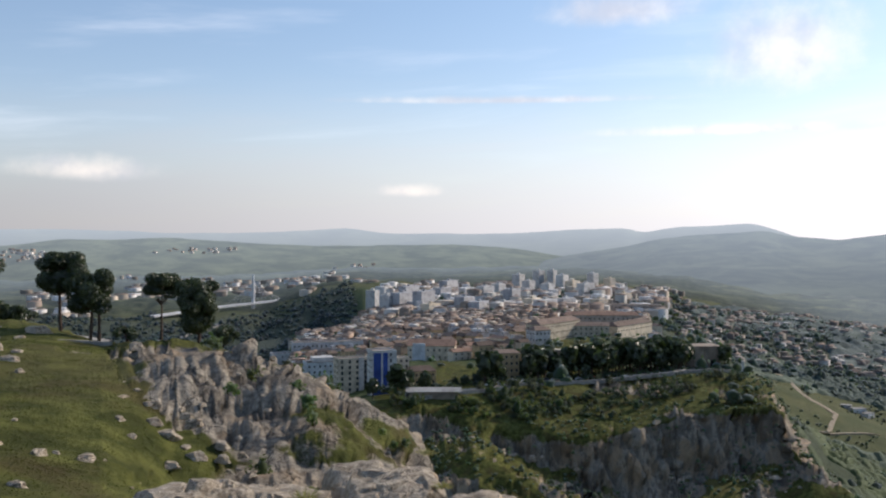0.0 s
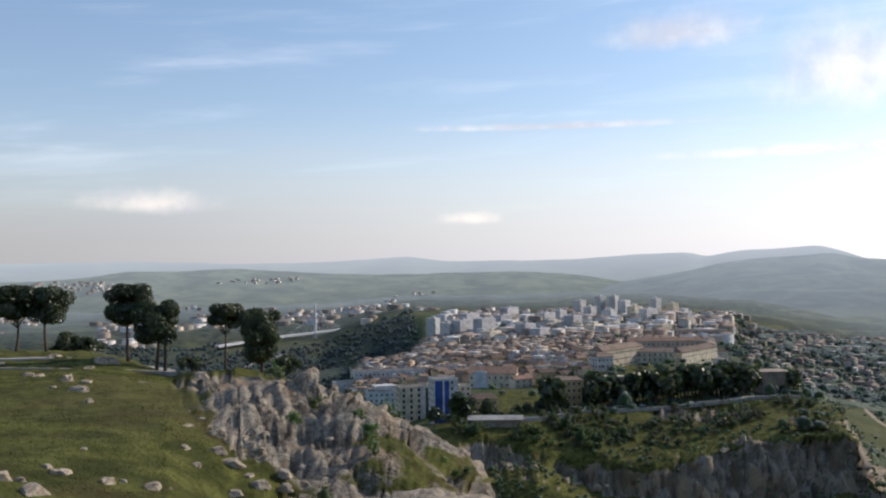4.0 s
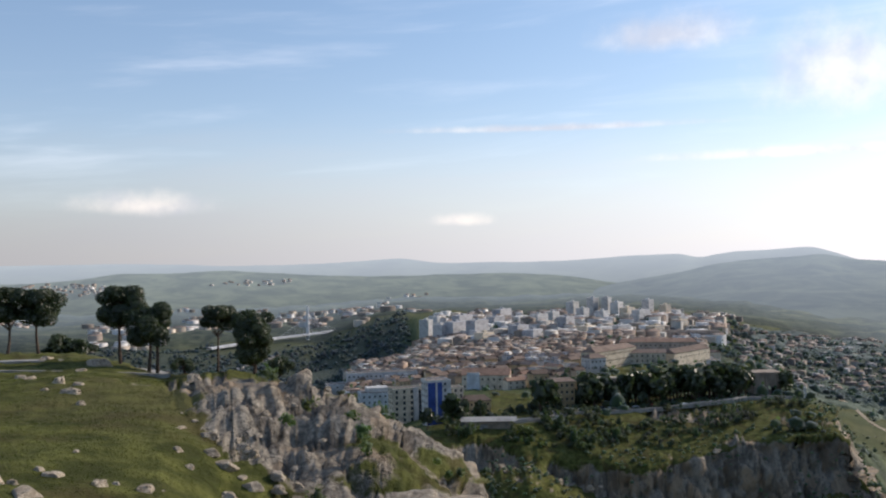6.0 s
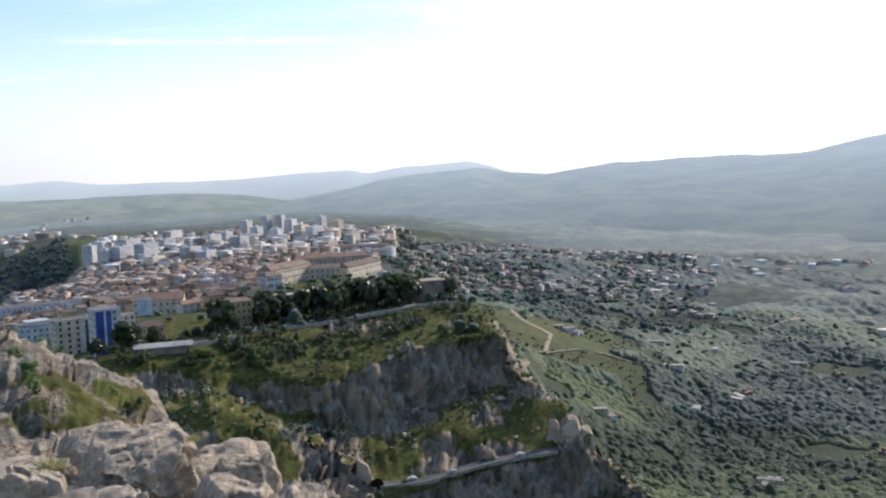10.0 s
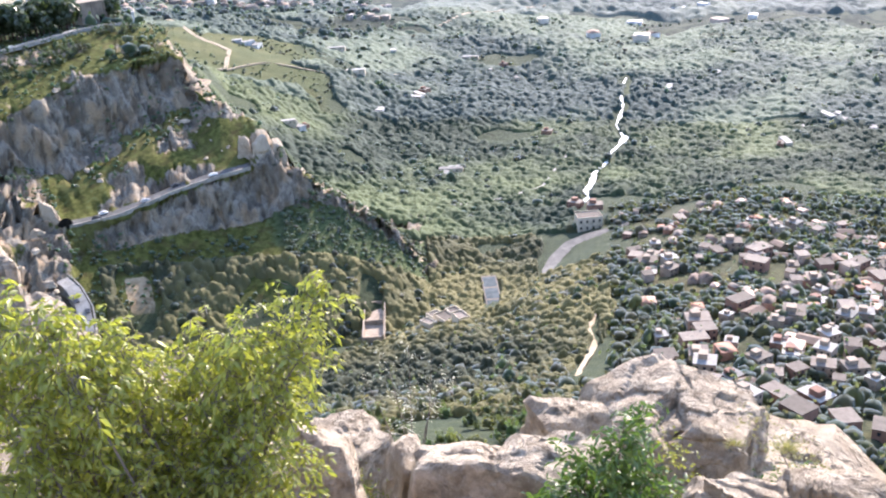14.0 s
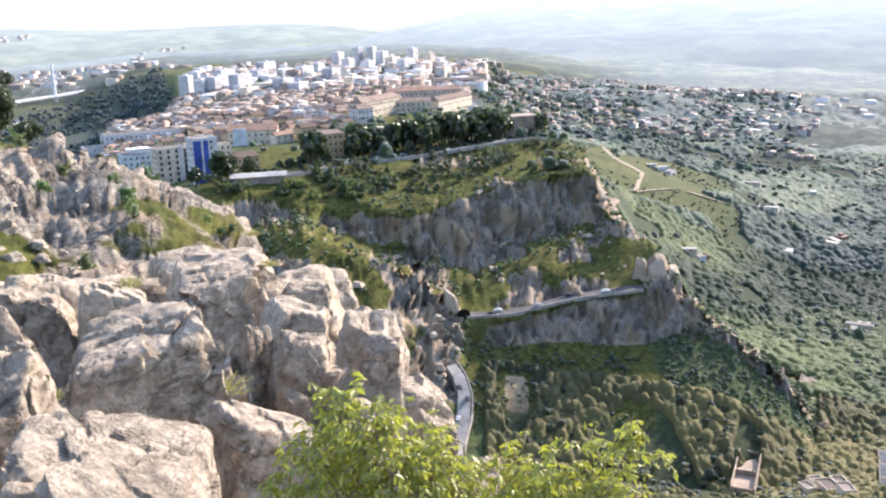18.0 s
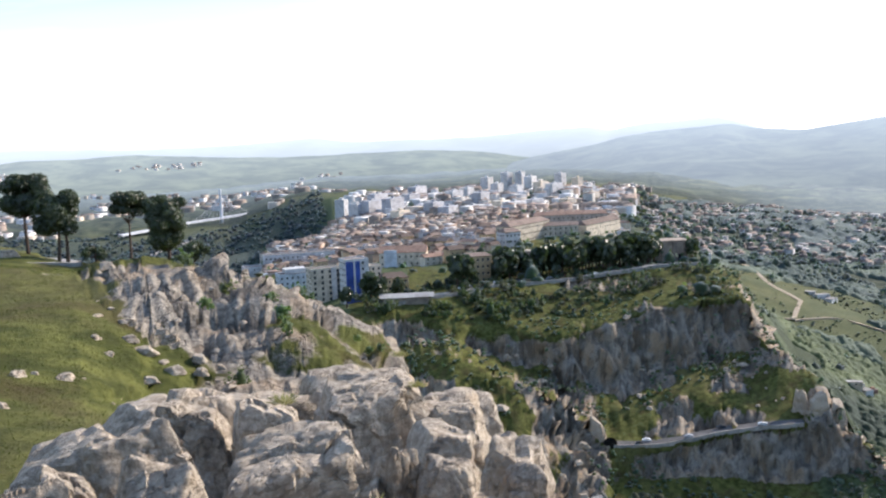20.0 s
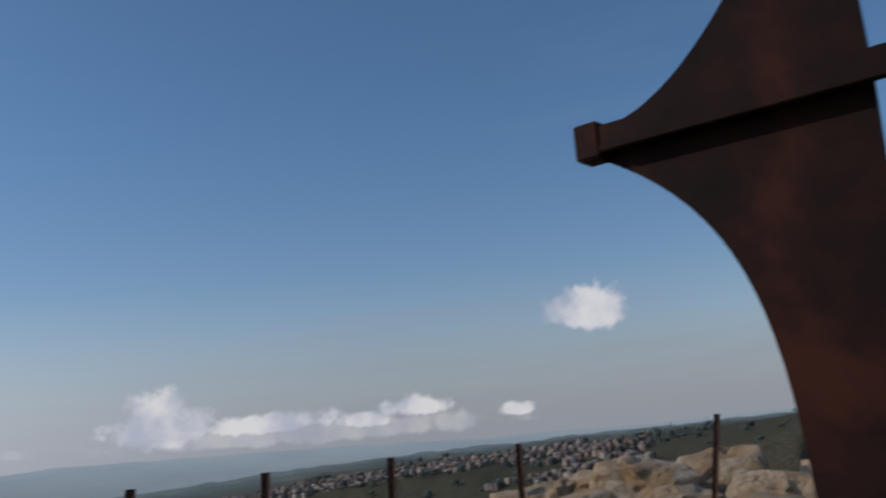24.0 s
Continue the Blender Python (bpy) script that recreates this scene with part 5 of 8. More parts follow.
def feathery(name, at, tips, mat, label, category, seed, fans=150):
    """A shrub of crooked forking branches; every tip bears fans of drooping pinnate leaves: leaflets in pairs along an arching stalk."""
    rng = np.random.default_rng(seed)
    thing = holder(name, Matrix.Translation(at), label, category)
    fork = [Vector((x, y, z)) for x, y, z in ((-0.35, 0.0, 0.55), (0.0, 0.05, 0.62), (0.34, 0.02, 0.50))]
    hubs = []
    for f in fork:
        line = [f * q + Vector(rng.normal(size=3) * 0.03) * math.sin(q * 3.1) for q in np.linspace(0, 1, 7)]
        piece("stem", mesh_of("stem", *tube(line, [0.034 - 0.014 * q for q in np.linspace(0, 1, 7)], 7), M_STEM, True), thing)
        hubs.append(line[-1])
    pos, way, size, stalks = [], [], [], []
    for tip in tips:
        tip = Vector(tip)
        hub = min(hubs, key=lambda h: (h - tip).length)
        bend = Vector(rng.normal(size=3) * 0.07)
        line = [hub.lerp(tip, q) + bend * math.sin(q * 3.1) + Vector((0, 0, 0.06 * math.sin(q * 3.1))) for q in np.linspace(0, 1, 9)]
        piece("branch", mesh_of("branch", *tube(line, [0.011 - 0.009 * q for q in np.linspace(0, 1, 9)], 6), M_STEM, True), thing)
        for _ in range(fans):
            q = 1.0 - 0.5 * rng.uniform() ** 1.6
            ball_r = Vector(rng.normal(size=3) * 0.042)
            base = hub.lerp(tip, q) + bend * math.sin(q * 3.1) + Vector((0, 0, 0.06 * math.sin(q * 3.1) + 0.02)) + ball_r
            out = Vector(rng.normal(size=3) * (1, 1, 0.6) + np.array([0, 0, 0.55])).normalized()
            long = rng.uniform(0.035, 0.085)
            pts = [base + out * long * u - Vector((0, 0, long * 0.5 * u * u)) for u in np.linspace(0, 1, 4)]
            stalks.append(tube(pts, 0.0014, 3))
            side = out.cross(Vector((0, 0, 1))).normalized()
            for k in range(1, 4):
                u = k / 3
                p = base + out * long * u - Vector((0, 0, long * 0.5 * u * u))
                ahead = (out - Vector((0, 0, u))).normalized()
                for sgn in (-1, 0, 1) if k == 3 else (-1, 1):
                    w = side * sgn * 0.9 + ahead * 0.75 - Vector((0, 0, 0.35)) + Vector(rng.normal(size=3) * 0.25)
                    pos.append(p)
                    way.append(w)
                    size.append(0.021 + 0.015 * rng.uniform())
    tagged(piece("brushwood", mesh_of("brushwood", *merged(stalks), M_STEM), thing), kind="stuff")
    v, f = leaf_blades(np.array([p[:] for p in pos]), np.array([w[:] for w in way]), np.array(size), 0.40, rng)
    tagged(piece("foliage", mesh_of("foliage", v, f, mat), thing), kind="stuff")
    return thing


def spray_tips(centre_az, foot_d, rows):
    """Tips from azimuth, distance and height under the eye, relative to the shrub's foot."""
    foot = on_ground(centre_az, foot_d)
    return foot, [polar(a, d, u) - foot for a, d, u in rows]


foot, tips = spray_tips(-13.0, 2.75, [(-7.8, 2.39, -1.15), (-12.0, 2.64, -1.34), (-5.8, 2.54, -1.30), (-9.1, 2.43, -1.33), (-13.4, 2.67, -1.55), (-17.6, 2.57, -1.40), (-20.7, 2.46, -1.36), (-16.4, 2.71, -1.59),
                                      (-23.5, 2.6, -1.39), (-25.8, 2.5, -1.26), (-24.4, 2.39, -1.40), (-21.0, 2.64, -1.58), (-17.9, 2.53, -1.61), (-22.6, 2.43, -1.60), (-11.0, 2.67, -1.69), (-6.9, 2.57, -1.56),
                                      (-4.2, 2.47, -1.61), (-7.9, 2.71, -1.83), (-14.2, 2.6, -1.80), (-18.8, 2.5, -1.79), (-23.2, 2.39, -1.79), (-10.8, 2.64, -1.90), (-15.6, 2.53, -1.93), (-20.0, 2.43, -1.91),
                                      (-1.6, 2.43, -1.38), (-3.2, 2.43, -1.27), (-5.5, 2.44, -1.13), (-8.3, 2.44, -1.19), (-12.4, 2.45, -1.30), (-2.0, 2.6, -1.75)])
feathery("leafy_shrub", foot, [t - Vector((0, 0, 0.06)) for t in tips], M_FRESH, "bright yellow-green shrub with drooping feathery leaves among boulders", "shrub", 3)
foot, tips = spray_tips(-46.2, 5.6, [(-46.8, 5.5, -3.55), (-44.5, 5.4, -3.8), (-48.8, 5.6, -3.85), (-43.2, 5.3, -4.0), (-49.5, 5.4, -4.1), (-46.0, 5.2, -3.95), (-47.5, 5.1, -4.15),
                                     (-44.0, 5.1, -4.2), (-42.2, 5.4, -4.15)])
shrub("green_bush", foot, [t - Vector((0, 0, 0.2)) for t in tips], 0.080, 520, M_DEEP, "dark green leafy bush growing between two boulders", "bush", 4, 0.012, 0.3, 0.09)
foot, tips = spray_tips(-31.0, 9.5, [(-31.5, 9.4, -5.25), (-29.8, 9.4, -5.4), (-33.0, 9.5, -5.5), (-28.2, 9.6, -5.7), (-34.4, 9.6, -5.8), (-30.5, 9.0, -5.8)])
shrub("pale_flower_bush", foot, tips, 0.035, 70, M_PALE, "pale flowering bush with whitish umbels below the ledge", "bush", 6, 0.01, -0.2, 0.08)
for k, (a0, d0, w0) in enumerate([(-27.5, 7.0, 0.5), (-52.5, 7.2, 0.55), (-58.5, 8.0, 0.6), (-61.5, 7.0, 0.5), (-30.0, 6.6, 0.4), (-146.5, 15.5, 0.7), (-151.5, 16.0, 0.8), (-156.5, 17.0, 0.7), (-162.0, 18.0, 0.5), (-169.0, 24.0, 0.9)]):
    foot, tips = spray_tips(a0, d0, [(a0 + q, d0 + 0.15 * q, float(on_ground(a0, d0).z) - EYE + w0 * (0.8 + 0.25 * (q % 2))) for q in (-3.5, -1.5, 0.0, 1.6, 3.4)])
    shrub("low_bush", foot, tips, 0.05, 130, (M_DEEP, M_FRESH, M_DRY)[k % 3], "low green scrub bush between pale boulders", "bush", 40 + k, 0.008, 0.2, 0.1)


def tuft_mesh(seed, n=130, h=0.3, r=0.16):
    rng = np.random.default_rng(seed)
    p = np.column_stack([rng.normal(size=(n, 2)) * r * 0.5, np.zeros(n)])
    w = np.column_stack([p[:, :2] * 2.2 + rng.normal(size=(n, 2)) * 0.08, np.full(n, h)])
    v, f = leaf_blades(p, w, h, 0.06, rng)
    return v, f


TUFTS = [tagged(new("grass_tuft", mesh_of("grass_tuft", *tuft_mesh(80 + k), M_DRY)), "tuft of yellowish grass growing in a rock cleft", "grass",
                "tufts among the boulders") for k in range(3)]
spots = [(6.0, 11.0, -3.7), (3.5, 8.0, -3.35), (8.5, 12.2, -3.4), (5.2, 9.6, -3.95), (0.2, 18.8, -5.05), (-1.5, 17.6, -5.2), (-6.8, 16.0, -6.2), (1.2, 21.0, -4.9), (13.8, 9.2, -3.6), (-3.2, 18.0, -5.6),
         (7.4, 15.0, -5.3), (-9.5, 12.0, -5.6), (-54.0, 8.0, -5.6), (-57.5, 7.6, -5.3), (-34.0, 6.9, -5.2), (18.6, 12.0, -4.6), (-24.0, 7.0, -5.1)]
for k, (a0, d0, u0) in enumerate(spots):
    m = Matrix.LocRotScale(polar(a0, d0, u0), Euler((0, 0, k * 1.7)), Vector((1, 1, 1)) * (0.45 + 0.45 * ((k * 37) % 10) / 10))
    if k < 3:
        TUFTS[k].matrix_basis = m
    else:
        copy_thing(TUFTS[k % 3], m)

# meadow grass: blades by the thousand
rng = np.random.default_rng(9)
az, d, at = scatter(40000, 9, 32, 26, 104, 91, lambda a, d, x, y: (a > 21 - (88 - d) * 0.2) | (d < 44))
v, f = leaf_blades(at[:, :3] - (0, 0, 0.03), np.column_stack([rng.normal(size=(len(at), 2)) * 0.6, np.ones(len(at))]), 0.15, 0.18, rng)
M_MEADOW = leaf_material("meadow_grass", (0.026, 0.050, 0.008), (0.105, 0.125, 0.026), (0.09, 0.115, 0.018), 0.012)
tagged(new("meadow_grass", mesh_of("meadow_grass", v, f, M_MEADOW)), "lush green spring grass on the meadow", "grass", kind="stuff")

# ---- wire fence and steel monument ----
M_RUST = material("rusty_iron", (0.030, 0.018, 0.014), (0.085, 0.045, 0.032), 18.0, (0.12, 0.05, 0.028), 4.0, 0.75, 0.4, 40.0)
M_WIRE = material("dark_wire", (0.035, 0.026, 0.022), (0.075, 0.055, 0.045), 60.0, None, 1, 0.6, 0.0, metal=0.6)
# rust red darkened almost to black, so its shade is in the colour
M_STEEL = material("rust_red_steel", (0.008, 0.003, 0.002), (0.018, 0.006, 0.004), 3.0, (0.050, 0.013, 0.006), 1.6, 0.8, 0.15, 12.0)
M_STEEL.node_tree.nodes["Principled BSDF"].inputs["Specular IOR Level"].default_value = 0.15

# place of each post's head (x, y, height under the eye) and its lean, metres a metre
POSTS = [(1.218, 0.327, -0.232, 0.061, -0.110), (3.349, -0.639, -0.301, -0.009, -0.078), (4.403, -2.106, -0.104, 0.070, 0.201), (4.782, -3.347, -0.182, 0.104, 0.181),
         (4.652, -4.197, -0.189, 0.033, 0.044), (4.577, -5.482, -0.243, 0.093, 0.091), (4.543, -6.813, -0.241, 0.052, 0.040), (4.243, -8.170, -0.235, 0.033, 0.019),
         (4.220, -10.769, -0.254, 0.021, 0.009), (2.398, -12.519, -0.111, 0.151, 0.039)]
fence = holder("wire_fence", Matrix.Translation((1.24, 0.30, EYE - 1.65)), "sagging barbed-wire fence on dark rusty iron posts", "fence")
heads = []
for x, y, up, lx, ly in POSTS:
    foot_z = float(height(x, y)[0]) - 0.25
    top = Vector((x, y, EYE + up))
    tall = top.z - foot_z
    bm = bmesh.new()
    for b in (box_bm(-0.030, 0.030, -0.030, -0.022, 0, tall), box_bm(-0.030, -0.022, -0.022, 0.030, 0, tall)):
        tmp = bpy.data.meshes.new("tmp")
        b.to_mesh(tmp)
        b.free()
        bm.from_mesh(tmp)
        bpy.data.meshes.remove(tmp)
    turn = Matrix.Rotation(math.atan2(y, x) + 1.9, 3, "Z")
    for v in bm.verts:
        v.co = turn @ v.co + Vector((lx, ly, 0)) * (tall - v.co.z)
    m = Matrix.Translation((x, y, foot_z))
    part("post", bm, M_RUST, fence, m=fence.matrix_basis.inverted() @ m)
    heads.append(top)


def barbed(a, b, sag, seed):
    rng = np.random.default_rng(seed)
    n = 18
    line = [a.lerp(b, k / n) - Vector((0, 0, sag * 4 * (k / n) * (1 - k / n))) + Vector(rng.normal(size=3) * 0.006) for k in range(n + 1)]
    chunks = [tube(line, 0.0028, 5)]
    length = sum((line[k + 1] - line[k]).length for k in range(n))
    for s in np.arange(0.06, length, 0.125):
        f = s / length * n
        k = min(int(f), n - 1)
        p = line[k].lerp(line[k + 1], f - k)
        along = (line[k + 1] - line[k]).normalized()
        for _ in range(2):
            o = Vector(rng.normal(size=3))
            o = (o - along * o.dot(along)).normalized() * 0.017
            chunks.append(tube([p - o, p + o], 0.0018, 3))
        chunks.append(tube([p - along * 0.008, p + along * 0.008], 0.0055, 5))
    v, f = merged(chunks)
    return mesh_of("barbed_wire", [Vector(q) - fence.matrix_basis.translation for q in v], f, M_WIRE)


for k in range(len(heads) - 1):
    a, b = heads[k], heads[k + 1]
    down = Vector((0, 0, 1))
    far = k > 5
    piece("barbed_wire", barbed(a - down * 0.17, b - down * 0.17, (0.03, 0.02, 0.08, 0.06, 0.04, 0.03, 0.03, 0.03, 0.03)[k], 200 + k), fence)
    if not far:
        piece("barbed_wire", barbed(a - down * 0.62, b - down * 0.60, 0.05, 220 + k), fence)
        piece("barbed_wire", barbed(a - down * 0.18, a.lerp(b, 0.42) - down * 0.66, 0.03, 240 + k), fence)
        piece("barbed_wire", barbed(b - down * 0.19, a.lerp(b, 0.62) - down * 0.66, 0.02, 260 + k), fence)
piece("barbed_wire", barbed(heads[0] - Vector((0, 0, 0.17)), heads[0] + Vector((-0.05, 0.07, -0.5)), 0.02, 290), fence)
piece("barbed_wire", barbed(heads[0] - Vector((0, 0, 0.20)), heads[1] - Vector((0, 0, 0.20)), 0.05, 291), fence)

# a steel sign of two curved fins on a beam; s runs along the beam from its tip
tip, along = Vector((0.80, -4.57, EYE)), Vector((-1.21, 0.18, 0)).normalized()
frame_m = Matrix.Translation((tip.x, tip.y, EYE - 1.6)) @ Matrix(((along.x, -along.y, 0, 0), (along.y, along.x, 0, 0), (0, 0, 1, 0), (0, 0, 0, 1)))
monument = holder("steel_monument", frame_m, "rust-red steel monument with concave curved fins on a beam", "monument")


def fin(outline, y0, y1, name):
    bm = bmesh.new()
    a = [bm.verts.new((s, y0, z + 1.6)) for s, z in outline]
    b = [bm.verts.new((s, y1, z + 1.6)) for s, z in outline]
    bm.faces.new(a)
    bm.faces.new(b[::-1])
    for k in range(len(a)):
        bm.faces.new((a[k - 1], a[k], b[k], b[k - 1]))
    bmesh.ops.recalc_face_normals(bm, faces=bm.faces)
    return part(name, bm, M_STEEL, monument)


upper = [(0.10 + 0.98 * q, 1.175 + 0.98 * q ** 1.83) for q in np.linspace(0, 1, 22)]
fin(upper + [(1.13, 2.15), (1.16, 1.1), (0.10, 1.1)], 0.0, 0.035, "upper_fin")
lower = [(0.08 + 0.69 * (1 - math.exp(-2.6 * 2.62 * q ** 1.6)), 1.035 - 2.62 * q ** 1.6) for q in np.linspace(0, 1, 30)]
fin([(0.08, 1.1)] + lower + [(1.12, -1.6), (1.16, 1.1)], 0.0, 0.035, "lower_fin")
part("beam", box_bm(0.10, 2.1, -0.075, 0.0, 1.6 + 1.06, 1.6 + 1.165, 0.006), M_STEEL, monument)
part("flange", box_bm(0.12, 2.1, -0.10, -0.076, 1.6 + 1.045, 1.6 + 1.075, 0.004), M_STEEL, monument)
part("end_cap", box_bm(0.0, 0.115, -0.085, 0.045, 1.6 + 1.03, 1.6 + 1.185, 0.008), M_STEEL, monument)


# ---- pines on the meadow ----
M_TRUNK = material("pine_bark", (0.05, 0.035, 0.028), (0.14, 0.10, 0.075), 6.0, None, 1, 0.95, 0.6)


def tree(name, at, tall, clumps, leaves, leaf, label, category, trunks=((0, 0),), mat=None, bare=0.5, r=0.16, seed=1, group=""):
    """A tapered, slightly crooked trunk with limbs to each clump, and a crown of leaf sprays."""
    rng = np.random.default_rng(seed)
    thing = holder(name, Matrix.Translation(at), label, category, group)
    centres = np.array([c[:3] for c in clumps], float)
    radii = np.array([c[3] for c in clumps], float)[:, None]
    for tx, ty in trunks:
        top = Vector((tx * 0.5 + centres[:, 0].mean() * 0.6, ty * 0.5 + centres[:, 1].mean() * 0.6, tall * 0.86))
        base = Vector((tx, ty, -0.4))
        wob = Vector(rng.normal(size=3) * 0.22)
        spine = [base.lerp(top, s) + wob * math.sin(s * 3.14) for s in np.linspace(0, 1, 9)]
        piece("trunk", mesh_of("trunk", *tube(spine, [r * (1.25 - s) for s in np.linspace(0, 1, 9)], 8), M_TRUNK, True), thing)
        for k in range(len(centres)):
            c = Vector(centres[k])
            if rng.uniform() < 1.0 / len(trunks) + 0.1:
                s = min(0.95, max(bare, (c.z - 0.6) / (tall * 0.86) - 0.12))
                start = base.lerp(top, s) + wob * math.sin(s * 3.14)
                mid = start.lerp(c, 0.5) + Vector((0, 0, -0.15))
                piece("limb", mesh_of("limb", *tube([start, mid, c], [r * 0.4, r * 0.26, r * 0.1], 5), M_TRUNK, True), thing)
    v, f, _ = leaf_shell(leaves, centres, radii * (1, 1, 0.75), leaf, rng, 0.6, 1.4)
    piece("crown", mesh_of("crown", v, f, mat or M_PINE), thing)
    return thing


def canopy(rng, n, cx, cz, wide, high, r):
    out = []
    for _ in range(n):
        a, q = rng.uniform(0, 6.28), math.sqrt(rng.uniform())
        z = rng.uniform(-1, 1)
        k = math.sqrt(max(0.0, 1 - z * z * 0.7))
        out.append((cx + math.cos(a) * q * wide * k, math.sin(a) * q * wide * k, cz + z * high, r * rng.uniform(0.7, 1.25)))
    return out


rng = np.random.default_rng(17)
PINE = "tall dark-green pine with a rounded crown on bare trunks"
ROW = "pines along the meadow"
tree("pine_tree", on_ground(14.6, 91), 6.8, canopy(rng, 30, 0, 3.9, 1.5, 2.3, 0.95), 21000, 0.10, "dark bushy pine with crown almost to the ground", "tree", seed=1, group=ROW, bare=0.2)
tree("pine_tree", on_ground(16.7, 99), 7.3, canopy(rng, 16, 0, 6.0, 1.9, 0.8, 0.75), 10500, 0.095, "slender umbrella pine with a flat open crown", "tree", seed=2, group=ROW, r=0.13)
tree("pine_tree", on_ground(20.3, 98), 7.4, canopy(rng, 30, -0.3, 4.8, 2.1, 1.8, 1.05), 22000, 0.10, "pair of leaning pine trunks under one dense crown", "tree", ((-0.5, 0), (0.3, 0.2)), seed=3, group=ROW)
tree("pine_tree", on_ground(22.1, 101), 8.0, canopy(rng, 28, 0.3, 5.8, 2.1, 1.5, 1.05), 20000, 0.10, PINE, "tree", seed=4, group=ROW)
tree("pine_tree", on_ground(26.4, 118), 7.4, canopy(rng, 20, 0, 5.3, 2.1, 1.5, 1.05), 15000, 0.11, PINE, "tree", seed=5, group=ROW)
tree("pine_tree", on_ground(28.0, 119), 7.8, canopy(rng, 20, 0, 5.4, 2.2, 1.6, 1.05), 15000, 0.11, PINE, "tree", seed=6, group=ROW)
tree("pine_tree", on_ground(29.8, 121), 7.6, canopy(rng, 20, 0, 5.2, 2.4, 1.6, 1.05), 15000, 0.11, PINE, "tree", seed=7, group=ROW)
tree("round_tree", on_ground(25.4, 126), 4.2, canopy(rng, 14, 0, 2.7, 1.9, 1.1, 0.75), 2600, 0.17, "small round dark tree beside the meadow path", "tree", seed=8, group=ROW, bare=0.3)
tree("round_tree", on_ground(24.2, 124), 3.0, canopy(rng, 12, 0, 1.7, 1.8, 0.7, 0.7), 2200, 0.17, "low round dark tree beside the meadow path", "tree", seed=9, group=ROW, bare=0.3)
tree("round_tree", on_ground(13.2, 85), 2.2, canopy(rng, 9, 0, 1.2, 1.1, 0.5, 0.5), 1500, 0.14, "low dark shrub on the crag's brow", "tree", seed=10, group=ROW, bare=0.3)
tree("round_tree", on_ground(18.6, 94), 1.5, canopy(rng, 9, 0, 0.8, 1.1, 0.35, 0.4), 1300, 0.12, "low dark shrub beside the path wall", "tree", seed=11, group=ROW, bare=0.3)

# ---- woods ----
rng = np.random.default_rng(31)


def clear_of(az, d):
    """True away from roads, river, village and clearings; their margins are ragged."""
    x, y = -np.sin(np.radians(az)) * d, np.cos(np.radians(az)) * d
    az, d = az + 0.45 * fractal(x, y, 0 * x, 1 / 9.0, 3, 68), d + 7 * fractal(x, y, 0 * x, 1 / 12.0, 3, 69)
    river = (np.abs(az - np.interp(d, [520, 545, 604, 645, 668, 700, 842], [-43.2, -43.4, -44.7, -45.5, -45.9, -45.4, -45.9])) < 0.28) & (d > 512) & (d < 850)
    village = (az < -45.5) & (az > -63.5) & (d > 185) & (d < 480)
    left_road = (np.abs(az + 11.2) < 1.0) & (d > 345) & (d < 412)
    pool = (np.abs(az + 37.2) < 0.55) & (d > 360) & (d < 410)
    ruin = (np.abs(az + 29.3) < 0.62) & (d > 336) & (d < 394)
    bend = (az < -40.4) & (az > -45.6) & (d > 396) & (d < 462)
    bare = (az < -13.6) & (az > -15.7) & (d > 370) & (d < 402)
    track = (np.abs(az - np.interp(d, [222, 240, 268, 285, 300], [-42.6, -43.0, -44.0, -43.6, -43.9])) < 0.34) & (d > 215) & (d < 304)
    return ~(river | village | left_road | pool | ruin | bend | bare | track)


def clumped(az, d, x, y, scale, cut, seed):
    return fractal(x, y, 0 * x, scale, 3, seed) > cut


def gorge(az, d, x, y):
    a = az + 2.2 * fractal(x, y, 0 * x, 1 / 24.0, 3, 71)
    return clear_of(az, d) & (az < -12.6) & ~((a < np.interp(d, [230, 300, 440], [-43.8, -45.4, -46.6])) & (d > 190)) & ~((az > -33) & (az < -12) & (d > 404))


closed_canopy("gorge_wood", -50, -12, 190, 470, lambda az, d, x, y: gorge(az, d, x, y) & clumped(az, d, x, y, 1 / 30, -0.75, 5), 4.2, 5.0, "mixed olive and dark green wood filling the gorge slope", ((0.037, 0.042, 0.022), (0.138, 0.122, 0.047)), 64)
_, _, a = scatter(2300, -48, -12.6, 200, 430, 101, lambda az, d, x, y: gorge(az, d, x, y) & (clumped(az, d, x, y, 1 / 26, -0.1, 25) | (d < 260)), (2.6, 6.6))
woods("gorge_trees", a, "taller trees standing out of the gorge wood", seed=1, greens=((0.044, 0.056, 0.029), (0.140, 0.135, 0.054)), far=True)
_, _, a = scatter(3000, -66, -45, 180, 500, 102, lambda az, d, x, y: clumped(az, d, x, y, 1 / 30, -0.55, 6), (2.8, 7.5))
woods("village_trees", a, "garden trees between the hillside houses", seed=2, greens=((0.046, 0.060, 0.030), (0.130, 0.132, 0.052)), far=True)
def field_gap(az, d):
    x, y = -np.sin(np.radians(az)) * d, np.cos(np.radians(az)) * d
    a, r = az + 3.4 * fractal(x, y, 0 * x, 1 / 55.0, 3, 66), d + 80 * fractal(x, y, 0 * x, 1 / 50.0, 3, 67)
    return (a > -26.8) & (a < -18.4) & (r > 700) & (r < 935)


def spur_gap(az, d, x, y):
    a = az + 1.6 * fractal(x, y, 0 * x, 1 / 45.0, 3, 70)
    return (a < -66) & (a > -77) & clumped(az, d, x, y, 1 / 55, -0.12, 78)


def valley(az, d, x, y):
    return clear_of(az, d) & ((az < -24) | (d > 600)) & ~field_gap(az, d) & ~spur_gap(az, d, x, y) & ~((az < -45) & (d < 505))


